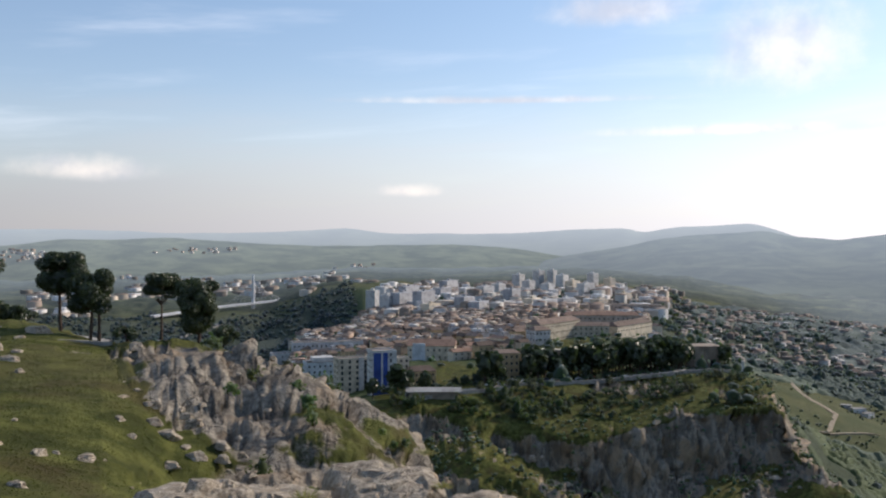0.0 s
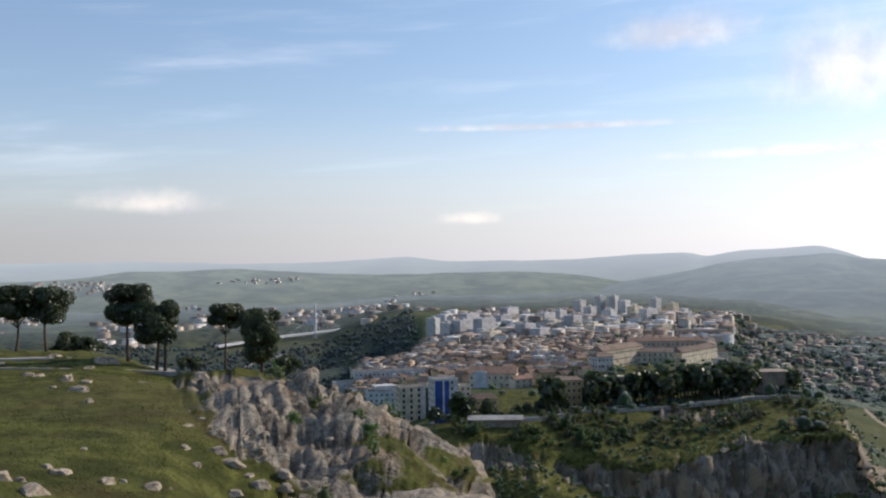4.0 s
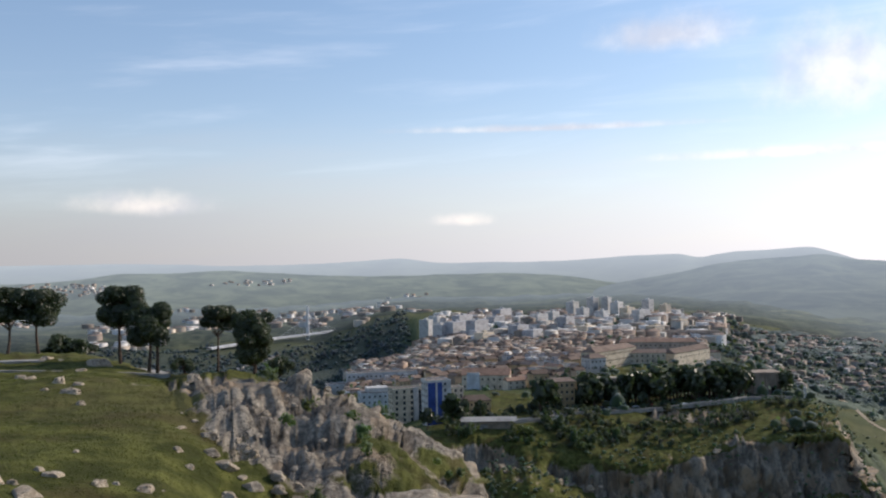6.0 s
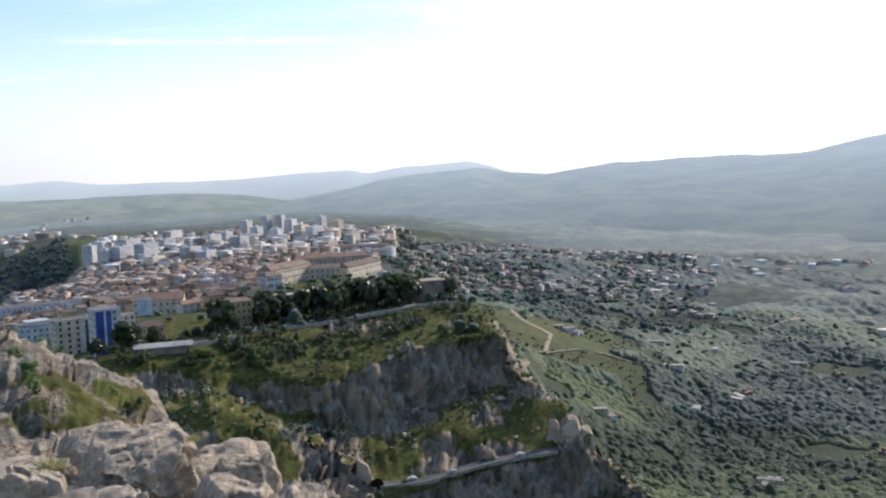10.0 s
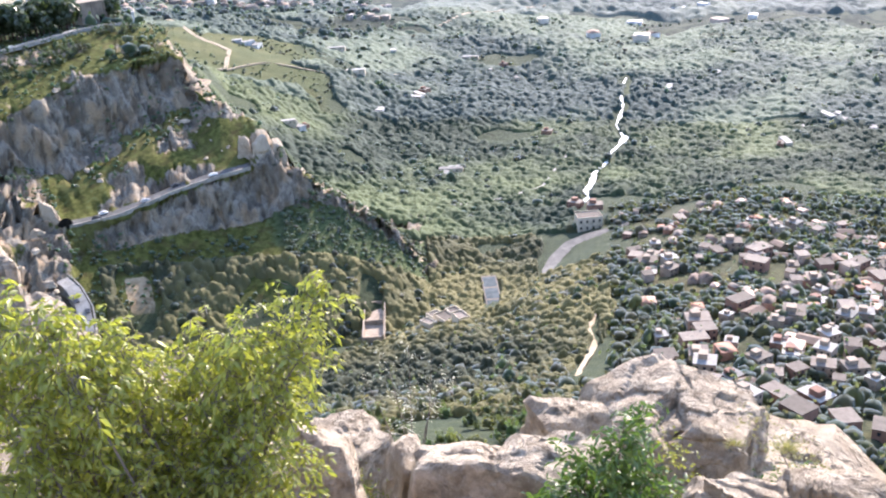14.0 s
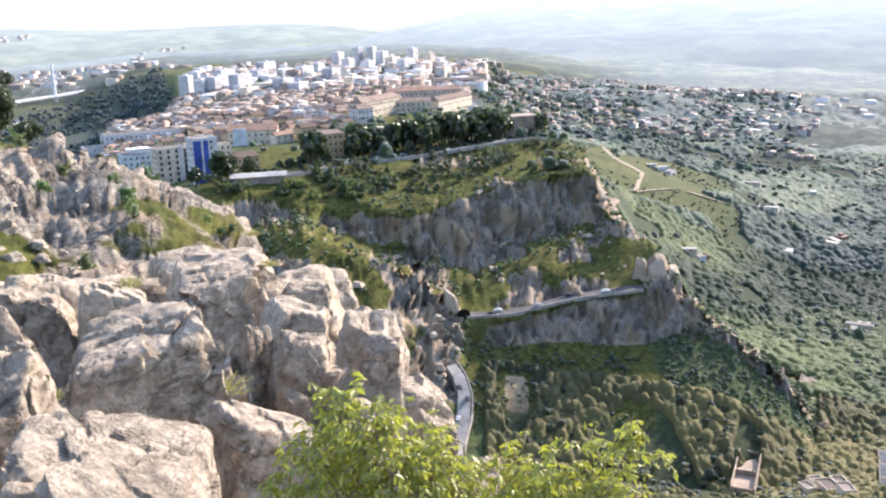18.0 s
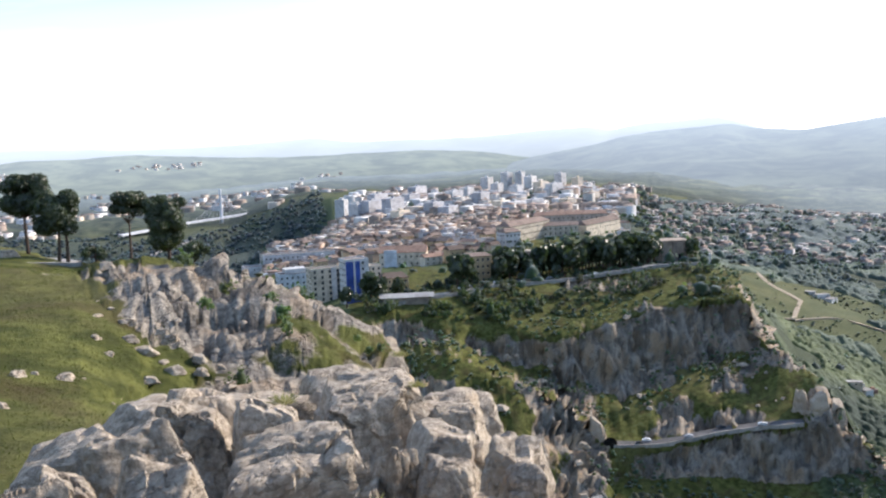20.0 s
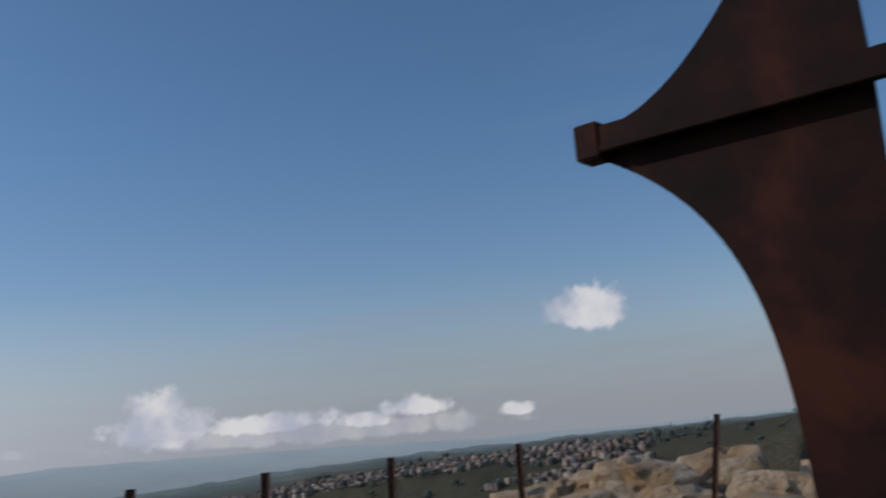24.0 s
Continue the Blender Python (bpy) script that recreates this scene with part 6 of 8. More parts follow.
GREEN = ((0.022, 0.037, 0.022), (0.090, 0.112, 0.046))
closed_canopy("valley_wood", -80, -20, 458, 722, lambda az, d, x, y: valley(az, d, x, y) & clumped(az, d, x, y, 1 / 60, -0.55, 7), 4.8, 4.2, "dense green woodland and orchards on the valley floor", GREEN, 61)
# haze is put into the paler, bluer greens of these farther woods
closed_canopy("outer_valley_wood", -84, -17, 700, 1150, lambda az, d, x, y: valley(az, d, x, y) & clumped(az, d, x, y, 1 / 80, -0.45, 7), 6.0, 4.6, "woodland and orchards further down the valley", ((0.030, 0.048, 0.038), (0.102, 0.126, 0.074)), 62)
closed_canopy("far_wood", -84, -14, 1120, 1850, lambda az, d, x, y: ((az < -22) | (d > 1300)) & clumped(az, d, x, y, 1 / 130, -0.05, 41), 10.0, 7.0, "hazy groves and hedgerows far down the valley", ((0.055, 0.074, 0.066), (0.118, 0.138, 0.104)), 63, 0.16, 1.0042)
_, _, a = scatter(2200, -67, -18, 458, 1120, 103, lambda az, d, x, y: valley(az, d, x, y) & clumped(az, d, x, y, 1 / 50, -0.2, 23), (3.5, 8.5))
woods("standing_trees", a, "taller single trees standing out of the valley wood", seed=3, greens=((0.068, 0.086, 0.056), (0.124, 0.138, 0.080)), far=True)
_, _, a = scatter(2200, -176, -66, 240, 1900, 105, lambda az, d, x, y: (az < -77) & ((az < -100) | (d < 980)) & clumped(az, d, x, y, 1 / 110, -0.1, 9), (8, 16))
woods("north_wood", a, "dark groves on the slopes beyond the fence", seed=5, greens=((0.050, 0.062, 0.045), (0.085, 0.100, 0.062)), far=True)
_, _, a = scatter(420, -88, -76, 470, 860, 114, lambda az, d, x, y: clumped(az, d, x, y, 1 / 60, -0.5, 17), (6, 11))
woods("spur_wood", a, "dark wood on the shaded flank of the spur", seed=14, greens=((0.045, 0.058, 0.040), (0.080, 0.095, 0.058)), far=True)
_, _, a = scatter(1100, -64, -12, 62, 205, 118, lambda az, d, x, y: clumped(az, d, x, y, 1 / 12, -0.25, 35) & ((az > -46) | (d < 180)), (1.4, 3.6))
woods("slope_scrub", a, "olive scrub on the steep slope under the lookout", "shrubs", seed=18, greens=((0.060, 0.076, 0.028), (0.150, 0.155, 0.052)))
_, _, a = scatter(700, -28.5, -18, 690, 945, 122, lambda az, d, x, y: field_gap(az, d) & (clumped(az, d, x, y, 1 / 28, 0.1, 43) | (az < -26)), (1.6, 4.6))
woods("field_trees", a, "olive trees and bushes dotted over the pale field", seed=22, greens=((0.050, 0.066, 0.036), (0.105, 0.118, 0.056)), far=True)
# scrub on the cliffs and terraces
_, _, a = scatter(3600, -24, 3, 372, 590, 106, lambda az, d, x, y: clumped(az, d, x, y, 1 / 22, 0.12, 10) & ~((d < 453) & (az < -11.2) & (d > 418)) & ~((d > 550) & (az > -5)), (1.4, 3.6))
woods("cliff_scrub", a, "dark shrubs and small trees on the cliff terraces", "shrubs", seed=6, greens=((0.055, 0.080, 0.032), (0.120, 0.155, 0.055)), far=True)
_, _, a = scatter(520, -33, -24, 405, 450, 107, None, (1.6, 3.6))
woods("spur_scrub", a, "low dark scrub on the rocky spur", "shrubs", seed=7, greens=((0.075, 0.092, 0.050), (0.140, 0.155, 0.075)), far=True)
_, _, a = scatter(260, -7.5, 3.2, 480, 506, 108, lambda az, d, x, y: clumped(az, d, x, y, 1 / 14, 0.05, 11), (3, 6))
woods("rim_shrubs", a, "shrubs on the grassy bank under the boulevard", "shrubs", seed=8)
_, _, a = scatter(46, 1.5, 14, 46, 90, 109, lambda az, d, x, y: clumped(az, d, x, y, 1 / 5, 0.15, 12), (0.5, 1.2))
woods("crag_scrub", a, "small dark shrubs rooted in the crag", "shrubs", seed=9, greens=((0.052, 0.079, 0.026), (0.124, 0.155, 0.046)))
_, _, a = scatter(1000, -17.5, -2, 480, 572, 116, lambda az, d, x, y: (d > np.interp(az, [-17, -11, -2], [522, 500, 480])) & clumped(az, d, x, y, 1 / 16, 0.06, 31), (1.6, 4.4))
woods("bank_scrub", a, "dark thickets on the steep bank over the cliff", "shrubs", seed=16, greens=((0.048, 0.062, 0.030), (0.105, 0.120, 0.052)))
_, _, a = scatter(420, -22, -11, 376, 446, 117, lambda az, d, x, y: clumped(az, d, x, y, 1 / 12, 0.0, 33) & ~((d > 417) & (az < -11.2)), (1.6, 4.0))
woods("foot_scrub", a, "green shrubs clinging to the lower cliff", "shrubs", seed=17, greens=((0.050, 0.068, 0.030), (0.110, 0.125, 0.050)), far=True)
_, _, a = scatter(300, -12.5, 3.8, 505, 660, 119, lambda az, d, x, y: ((az > -3.2) & (az < 3.4) & (d > 505) & (d < 548) | (az < -3.8) & (d > 582) & (d < 640)) & clumped(az, d, x, y, 1 / 25, -0.8, 37), (4, 8))
woods("garden_trees", a, "dark garden trees behind the cliff-top boulevard", seed=19, greens=((0.030, 0.044, 0.022), (0.070, 0.085, 0.040)))
_, _, a = scatter(120, 4.8, 10.2, 600, 735, 120, lambda az, d, x, y: (d > 640) | (az > 8.6), (5, 9))
woods("clinic_trees", a, "dark trees in front of the white clinic", seed=20, greens=((0.034, 0.050, 0.028), (0.075, 0.092, 0.048)), far=True)
_, _, a = scatter(2000, -31, -11, 940, 1600, 121, lambda az, d, x, y: clumped(az, d, x, y, 1 / 90, -0.3, 39) & ((az < -13) | (d > 1200)), (6, 13))
woods("suburb_trees", a, "dark groves between the suburb's houses", seed=21, greens=((0.050, 0.068, 0.052), (0.090, 0.110, 0.076)), far=True)
# trees of the town
_, _, a = scatter(1500, -18, 12, 520, 1280, 110, lambda az, d, x, y: clumped(az, d, x, y, 1 / 45, 0.02, 13) & (az < ravine_edge(d)), (8, 13))
woods("town_trees", a, "dark trees between the houses of the town", seed=10, greens=((0.049, 0.074, 0.032), (0.093, 0.124, 0.046)), far=True)
_, _, a = scatter(5200, 2.2, 30, 680, 1900, 111, lambda az, d, x, y: clumped(az, d, x, y, 1 / 150, -0.55, 14) & (az > ravine_edge(d) + 0.2), (7, 14))
# blue cast in these dark greens imitates haze in the ravine
woods("ravine_wood", a, "dark wood in the ravine under the bridge", seed=11, greens=((0.030, 0.044, 0.040), (0.062, 0.080, 0.066)), far=True)
_, _, a = scatter(420, -14, 4, 1050, 1800, 112, lambda az, d, x, y: clumped(az, d, x, y, 1 / 120, 0.1, 15), (9, 16))
# greens lightened to stand in for haze
woods("upper_town_trees", a, "dark groves between the apartment blocks", seed=12, greens=((0.070, 0.105, 0.070), (0.093, 0.132, 0.078)), far=True)

# roadside trees of the boulevard, one by one
rng = np.random.default_rng(23)
proto = []
for k in range(3):
    v, f, _ = leaf_shell(260, *[np.array(q) for q in ([[0, 0, 3.6], [0.9, 0.3, 4.4], [-0.8, -0.4, 4.6], [0.1, 0.7, 5.6], [0.2, -0.6, 5.9]], [[1.7], [1.4], [1.4], [1.3], [1.1]])], 0.75, np.random.default_rng(300 + k), 0.5)
    t = holder("roadside_tree", Matrix(), "dark green tree along the cliff-top boulevard", "tree", "trees along the boulevard")
    piece("trunk", mesh_of("trunk", *tube([(0, 0, -0.5), (0.1, 0, 1.6), (0, 0.1, 4)], [0.28, 0.22, 0.1], 6), M_TRUNK), t)
    piece("crown", mesh_of("crown", v, f, M_PINE), t)
    proto.append(t)
rows = [(float(a), 11.0 + 24 * rng.uniform()) for a in np.arange(-4.4, -14.4, -0.2)] + [(float(a), 9 + 10 * rng.uniform()) for a in (-13.6, -13.9, -14.2, -12.9, 2.9, 2.3, 1.2, -2.4, -2.8, -3.3, 4.4, -16.4)]
for k, (a0, off) in enumerate(rows):
    d0 = float(line_at(LINES[14], a0)[0]) + off
    s = 1.1 + 0.8 * rng.uniform()
    m = facing(a0, d0, rng.uniform(0, 360), -0.3, s)
    if k < 3:
        proto[k].matrix_basis = m
    else:
        copy_thing(proto[k % 3], m)


# ---- roads, river ----
M_ASPHALT = material("asphalt", (0.055, 0.055, 0.056), (0.10, 0.098, 0.096), 2.0, (0.13, 0.125, 0.12), 0.2, 0.8, 0.1, space="World")
M_PALEROAD = material("pale_road", (0.20, 0.19, 0.175), (0.31, 0.295, 0.27), 1.0, (0.38, 0.36, 0.33), 0.15, 0.85, 0.1, space="World")
M_TRACK = material("dirt_track", (0.26, 0.21, 0.14), (0.38, 0.31, 0.22), 1.0, (0.42, 0.36, 0.27), 0.2, 0.95, 0.2, space="World")
M_PARAPET = material("parapet_stone", (0.25, 0.235, 0.205), (0.38, 0.355, 0.315), 2.0, (0.20, 0.185, 0.16), 0.4, 0.9, 0.2, space="World")
# near-white patches paint sun glint, along with foam, into the colour
M_WATER = material("sun_glint_water", (0.16, 0.20, 0.22), (0.86, 0.88, 0.90), 0.45, (0.12, 0.15, 0.16), 0.12, 0.28, 0.9, 1.2, space="World")


def ribbon(name, path, width, mat, label, category, lift=0.25, thick=0.5, level=None, kind="structure"):
    """A road-like strip over the ground along azimuth and distance."""
    pts = []
    for (a0, d0), (a1, d1) in zip(path[:-1], path[1:]):
        n = max(3, int(abs(radians(a1 - a0)) * d0 / 6 + abs(d1 - d0) / 6))
        pts += [on_ground(a0 + (a1 - a0) * k / n, d0 + (d1 - d0) * k / n) for k in range(n)]
    pts.append(on_ground(*path[-1]))
    z = np.array([p.z for p in pts])
    z = np.convolve(np.pad(z, 3, mode="edge"), np.ones(7) / 7, "valid") + lift
    verts, faces = [], []
    for i, p in enumerate(pts):
        t = pts[min(i + 1, len(pts) - 1)] - pts[max(i - 1, 0)]
        s = Vector((-t.y, t.x, 0)).normalized() * (width[i * (len(width) - 1) // max(1, len(pts) - 1)] if isinstance(width, list) else width) / 2
        for q, dz in ((s, 0), (-s, 0), (-s, -thick), (s, -thick)):
            verts.append((p.x + q.x, p.y + q.y, z[i] + dz))
    for i in range(len(pts) - 1):
        for k in range(4):
            a, b = i * 4 + k, i * 4 + (k + 1) % 4
            faces.append((a, b, b + 4, a + 4))
    return tagged(new(name, mesh_of(name, verts, faces, mat)), label, category, kind=kind), [Vector((p.x, p.y, q)) for p, q in zip(pts, z)]


def rim(line, az0, az1, off, step=0.4):
    return [(float(a), float(line_at(LINES[line], a)[0]) + off) for a in np.arange(az0, az1, -step)]


_, boulevard = ribbon("road_boulevard", rim(14, 3.2, -17.0, 5.0), 7.5, M_PALEROAD, "pale cliff-top boulevard along the rim", "road", 0.5, 1.2)
ribbon("parapet_boulevard", rim(14, 3.2, -17.0, -1.0), 0.8, M_PARAPET, "low pale stone parapet along the cliff rim", "parapet", 1.5, 2.2)
_, corniche = ribbon("road_corniche", rim(10, -11.4, -22.7, 4.6), 6.4, M_ASPHALT, "grey corniche road cut into the cliff face", "road", 0.35, 1.0)
ribbon("parapet_corniche", rim(10, -11.4, -22.7, 0.9), 0.6, M_PARAPET, "pale stone parapet along the corniche road", "parapet", 0.95, 1.9)
_, lane = ribbon("road_gorge", [(-10.5, 393), (-11.0, 388), (-11.3, 380), (-11.25, 371), (-11.0, 362), (-10.7, 352), (-10.6, 345)], 5.4, M_PALEROAD, "pale curving road descending into the gorge", "road", 2.2, 5.0)
ribbon("parapet_gorge", [(-10.9, 396), (-11.5, 389), (-11.85, 380), (-11.8, 371), (-11.5, 362), (-11.2, 352)], 0.6, M_PARAPET, "low stone wall along the gorge road", "parapet", 3.0, 5.0)
ribbon("road_bend", [(-46.4, 462), (-45.0, 452), (-43.6, 447), (-42.4, 440), (-41.5, 424), (-41.0, 405), (-41.1, 396)], 6.5, M_ASPHALT, "pale road curving round the wooded knoll", "road", 0.5, 1.0)
ribbon("track_wood", [(-43.9, 300), (-43.6, 285), (-44.0, 268), (-43.0, 240), (-42.6, 222)], [2.4, 1.2, 2.2, 1.4, 1.8, 2.6], M_TRACK, "sandy footpath through the trees", "path", 0.4, 0.8)
ribbon("track_field", [(-18.6, 1000), (-20.6, 860), (-22.4, 790), (-22.0, 727), (-20.6, 700)], 3.4, M_TRACK, "pale dirt track across the field", "path", 0.6, 1.0)
ribbon("track_farm", [(-22.0, 727), (-24.7, 768), (-27.2, 775), (-29.3, 782), (-30.6, 815), (-32.4, 840)], 3.0, M_TRACK, "pale dirt track to the valley farms", "path", 0.8, 1.2)
ribbon("track_loop", [(-34.5, 1030), (-36.5, 1100), (-39.0, 1170), (-41.5, 1180), (-42.0, 1230)], 6.0, M_TRACK, "pale farm road on the far slope", "path", 1.5, 2.0)
ribbon("track_meadow", [(30, 108), (26, 106), (23, 103), (19.6, 100)], 1.6, M_PALEROAD, "pale footpath across the meadow", "path", 0.06, 0.3)
ribbon("path_wall", [(30, 95), (28, 94.5), (23.1, 92), (19.4, 90)], 0.35, M_PARAPET, "low stone kerb wall along the meadow path", "wall", 0.16, 0.7)
ribbon("water_river", [(-45.9, 842), (-45.5, 800), (-45.7, 750), (-45.4, 700), (-45.9, 668), (-45.5, 645), (-44.9, 622), (-44.7, 604), (-44.0, 585), (-43.8, 560), (-43.4, 545), (-43.7, 533), (-43.2, 520)],
       [1.5, 2.2, 1.6, 3, 5, 2, 2.4, 4, 2.4, 3], M_WATER, "glittering white river winding through the wood", "river", 0.6, 1.2)
ribbon("water_far_river", [(-46.0, 1190), (-47.6, 1205), (-49.0, 1190), (-50.0, 1215), (-50.6, 1260)], 9.0, M_WATER, "far glittering bend of the river", "river", 1.5, 2.0)
ribbon("canal_wall", [(-33.6, 517), (-36.5, 528), (-38.5, 540), (-40.6, 560), (-40.9, 568), (-42.5, 628)], 1.6, M_PARAPET, "pale wall of a canal beside the wood", "wall", 1.2, 2.0)

# tunnel mouth over the gorge road; near-black colour stands in for shade inside
M_DARK = material("opening_shade", (0.012, 0.011, 0.010), (0.03, 0.028, 0.025), 1.0, None, 1, 1.0, 0.0)


def tunnel(az, d, turn, w, h, label):
    t = holder("tunnel_mouth", facing(az, d, turn, 0.2), label, "tunnel")
    bm = bmesh.new()
    n = 10
    ring = [(w / 2 * math.cos(math.pi * k / n), h * 0.45 + h * 0.55 * math.sin(math.pi * k / n)) for k in range(n + 1)]
    inner = [(w / 2, 0)] + ring + [(-w / 2, 0)]
    bm = bmesh.new()
    bm.faces.new([bm.verts.new((x, 2.2, z)) for x, z in inner])
    bmesh.ops.solidify(bm, geom=bm.faces[:], thickness=0.2)
    part("bore", bm, M_DARK, t, "near-black plate for the shade inside the tunnel")
    return t


tunnel(-11.5, 419, 20, 7.0, 6.0, "dark arched tunnel mouth above the gorge road")

for az, d, top, w, h, depth, seed in ((-23.5, 449, -120, 12, 24, 9, 901), (-24.4, 452, -124, 9, 22, 8, 902), (-22.4, 456, -121, 10, 18, 7, 903), (-10.7, 424, -128, 9, 22, 8, 904)):
    boulder(az, d, top, w, h, depth, 20, seed, 5, "tall grey limestone buttress beside the corniche road")

# ---- cars ----
M_GLASS = material("car_glass", (0.015, 0.018, 0.02), (0.03, 0.035, 0.04), 1.0, None, 1, 0.12, 0.0)
M_TYRE = material("tyre", (0.012, 0.012, 0.012), (0.03, 0.03, 0.03), 8.0, None, 1, 0.9, 0.0)
PAINTS = [material("car_paint_" + n, c, tuple(x * 1.1 for x in c), 0.7, None, 1, 0.3, 0.0) for n, c in
          (("white", (0.7, 0.7, 0.68)), ("silver", (0.42, 0.43, 0.44)), ("dark", (0.04, 0.045, 0.055)), ("red", (0.35, 0.04, 0.03)))]


def car_thing(paint, colour):
    t = holder("car", Matrix(), colour + " car on the road", "car", "cars on the roads")
    profile = [(-2.05, 0.35), (-2.1, 0.75), (-1.95, 0.95), (-1.15, 1.02), (-0.55, 1.42), (0.75, 1.45), (1.45, 1.05), (2.0, 0.95), (2.1, 0.7), (2.08, 0.35)]
    bm = bmesh.new()
    a = [bm.verts.new((x, -0.82, z)) for x, z in profile]
    b = [bm.verts.new((x, 0.82, z)) for x, z in profile]
    bm.faces.new(a)
    bm.faces.new(b[::-1])
    for k in range(len(a)):
        bm.faces.new((a[k - 1], b[k - 1], b[k], a[k]))
    bmesh.ops.recalc_face_normals(bm, faces=bm.faces)
    part("body", bm, paint, t)
    part("side_glass", box_bm(-0.6, 0.85, -0.835, 0.835, 1.06, 1.36, 0.04), M_GLASS, t, "dark side windows")
    wheel = None
    for x in (-1.35, 1.35):
        for y in (-0.74, 0.74):
            bm = bmesh.new()
            bmesh.ops.create_cone(bm, cap_ends=True, segments=12, radius1=0.33, radius2=0.33, depth=0.22, matrix=Matrix.Translation((x, y, 0.33)) @ Euler((radians(90), 0, 0)).to_matrix().to_4x4())
            wheel = part("wheel", bm, M_TYRE, t)
            bm = bmesh.new()
            bmesh.ops.create_cone(bm, cap_ends=True, segments=10, radius1=0.2, radius2=0.2, depth=0.25, matrix=Matrix.Translation((x, y, 0.33)) @ Euler((radians(90), 0, 0)).to_matrix().to_4x4())
            part("rim", bm, PAINTS[1], wheel, "silver wheel rim")
    return t


CARS = [car_thing(p, n) for p, n in zip(PAINTS, ("white", "silver-grey", "dark", "red"))]
used = [False] * 4


def park(line, f, side, k):
    i = int(f * (len(line) - 2))
    p, q = line[i], line[i + 1]
    t = (q - p).normalized()
    s = Vector((-t.y, t.x, 0))
    at = p.lerp(q, f * (len(line) - 2) - i) + s * side
    m = Matrix.LocRotScale((at.x, at.y, at.z + 0.02), Euler((0, 0, math.atan2(t.y, t.x) + (0 if side > 0 else math.pi))), None)
    if used[k]:
        copy_thing(CARS[k], m)
    else:
        CARS[k].matrix_basis = m
        used[k] = True


for n, f in enumerate((0.16, 0.2, 0.42, 0.6, 0.8)):
    park(corniche, f, 1.8 if n % 2 else -1.8, (2, 0, 1, 2, 0)[n])
for n, f in enumerate((0.3, 0.42, 0.62)):
    park(lane, f, 1.7 if n % 2 else -1.7, (2, 2, 1)[n])
for n, f in enumerate((0.02, 0.05, 0.08, 0.11, 0.30, 0.33, 0.36, 0.385, 0.41, 0.44, 0.47, 0.50, 0.53, 0.57, 0.62, 0.70)):
    park(boulevard, f, 3.4 if n % 3 else -2.0, (0, 1, 2, 0, 0, 1, 3, 0)[n % 8])

# ---- buildings ----
def paint(name, c, spread=0.12):
    return material("wall_" + name, tuple(x * 0.86 for x in c), tuple(min(0.85, x * 1.08) for x in c), 0.5, tuple(x * 0.6 for x in c), 0.16, 0.88, 0.1, vary=spread)


W_WHITE, W_CREAM, W_OCHRE, W_PINK = paint("white", (0.56, 0.55, 0.53)), paint("cream", (0.60, 0.52, 0.40)), paint("ochre", (0.52, 0.38, 0.22)), paint("pink", (0.46, 0.36, 0.29))
W_GREY, W_BLUE, W_BRICK, W_STONE = paint("grey", (0.42, 0.42, 0.43)), paint("blue", (0.05, 0.09, 0.30)), paint("brick", (0.27, 0.155, 0.115)), paint("stone", (0.33, 0.265, 0.205))
W_PALEBLUE = paint("pale_blue", (0.56, 0.59, 0.61))
R_TILE, R_FLAT = paint("roof_tile", (0.19, 0.140, 0.110), 0.4), paint("roof_flat", (0.19, 0.160, 0.134), 0.4)
R_RED, R_METAL = paint("roof_red", (0.31, 0.20, 0.145)), paint("roof_metal", (0.30, 0.287, 0.265), 0.4)
M_PANE = material("window_pane", (0.02, 0.024, 0.03), (0.05, 0.055, 0.065), 0.6, None, 1, 0.2, 0.0)
WINDOWS = {}


def window_mesh(w, h):
    key = (round(w, 2), round(h, 2))
    if key not in WINDOWS:
        WINDOWS[key] = box_mesh("window", -w / 2, w / 2, -0.04, 0.10, 0, h, M_PANE)
    return WINDOWS[key]


SILLS = {}


def sill(window, w):
    if w not in SILLS:
        SILLS[w] = box_mesh("sill", -w / 2 - 0.12, w / 2 + 0.12, -0.22, 0.02, -0.16, -0.004, W_CREAM)
    return piece("sill", SILLS[w], window)


def roof_prism(w, d, z, rise, over=0.4, hip=0.0):
    x, y = w / 2 + over, d / 2 + over
    v = [(-x, -y, z), (x, -y, z), (x, y, z), (-x, y, z), (-x + hip, 0, z + rise), (x - hip, 0, z + rise), (-x, -y, z - 0.25), (x, -y, z - 0.25), (x, y, z - 0.25), (-x, y, z - 0.25)]
    f = [(0, 1, 5, 4), (2, 3, 4, 5), (1, 2, 5), (3, 0, 4), (6, 7, 1, 0), (7, 8, 2, 1), (8, 9, 3, 2), (9, 6, 0, 3), (9, 8, 7, 6)]
    return v, f


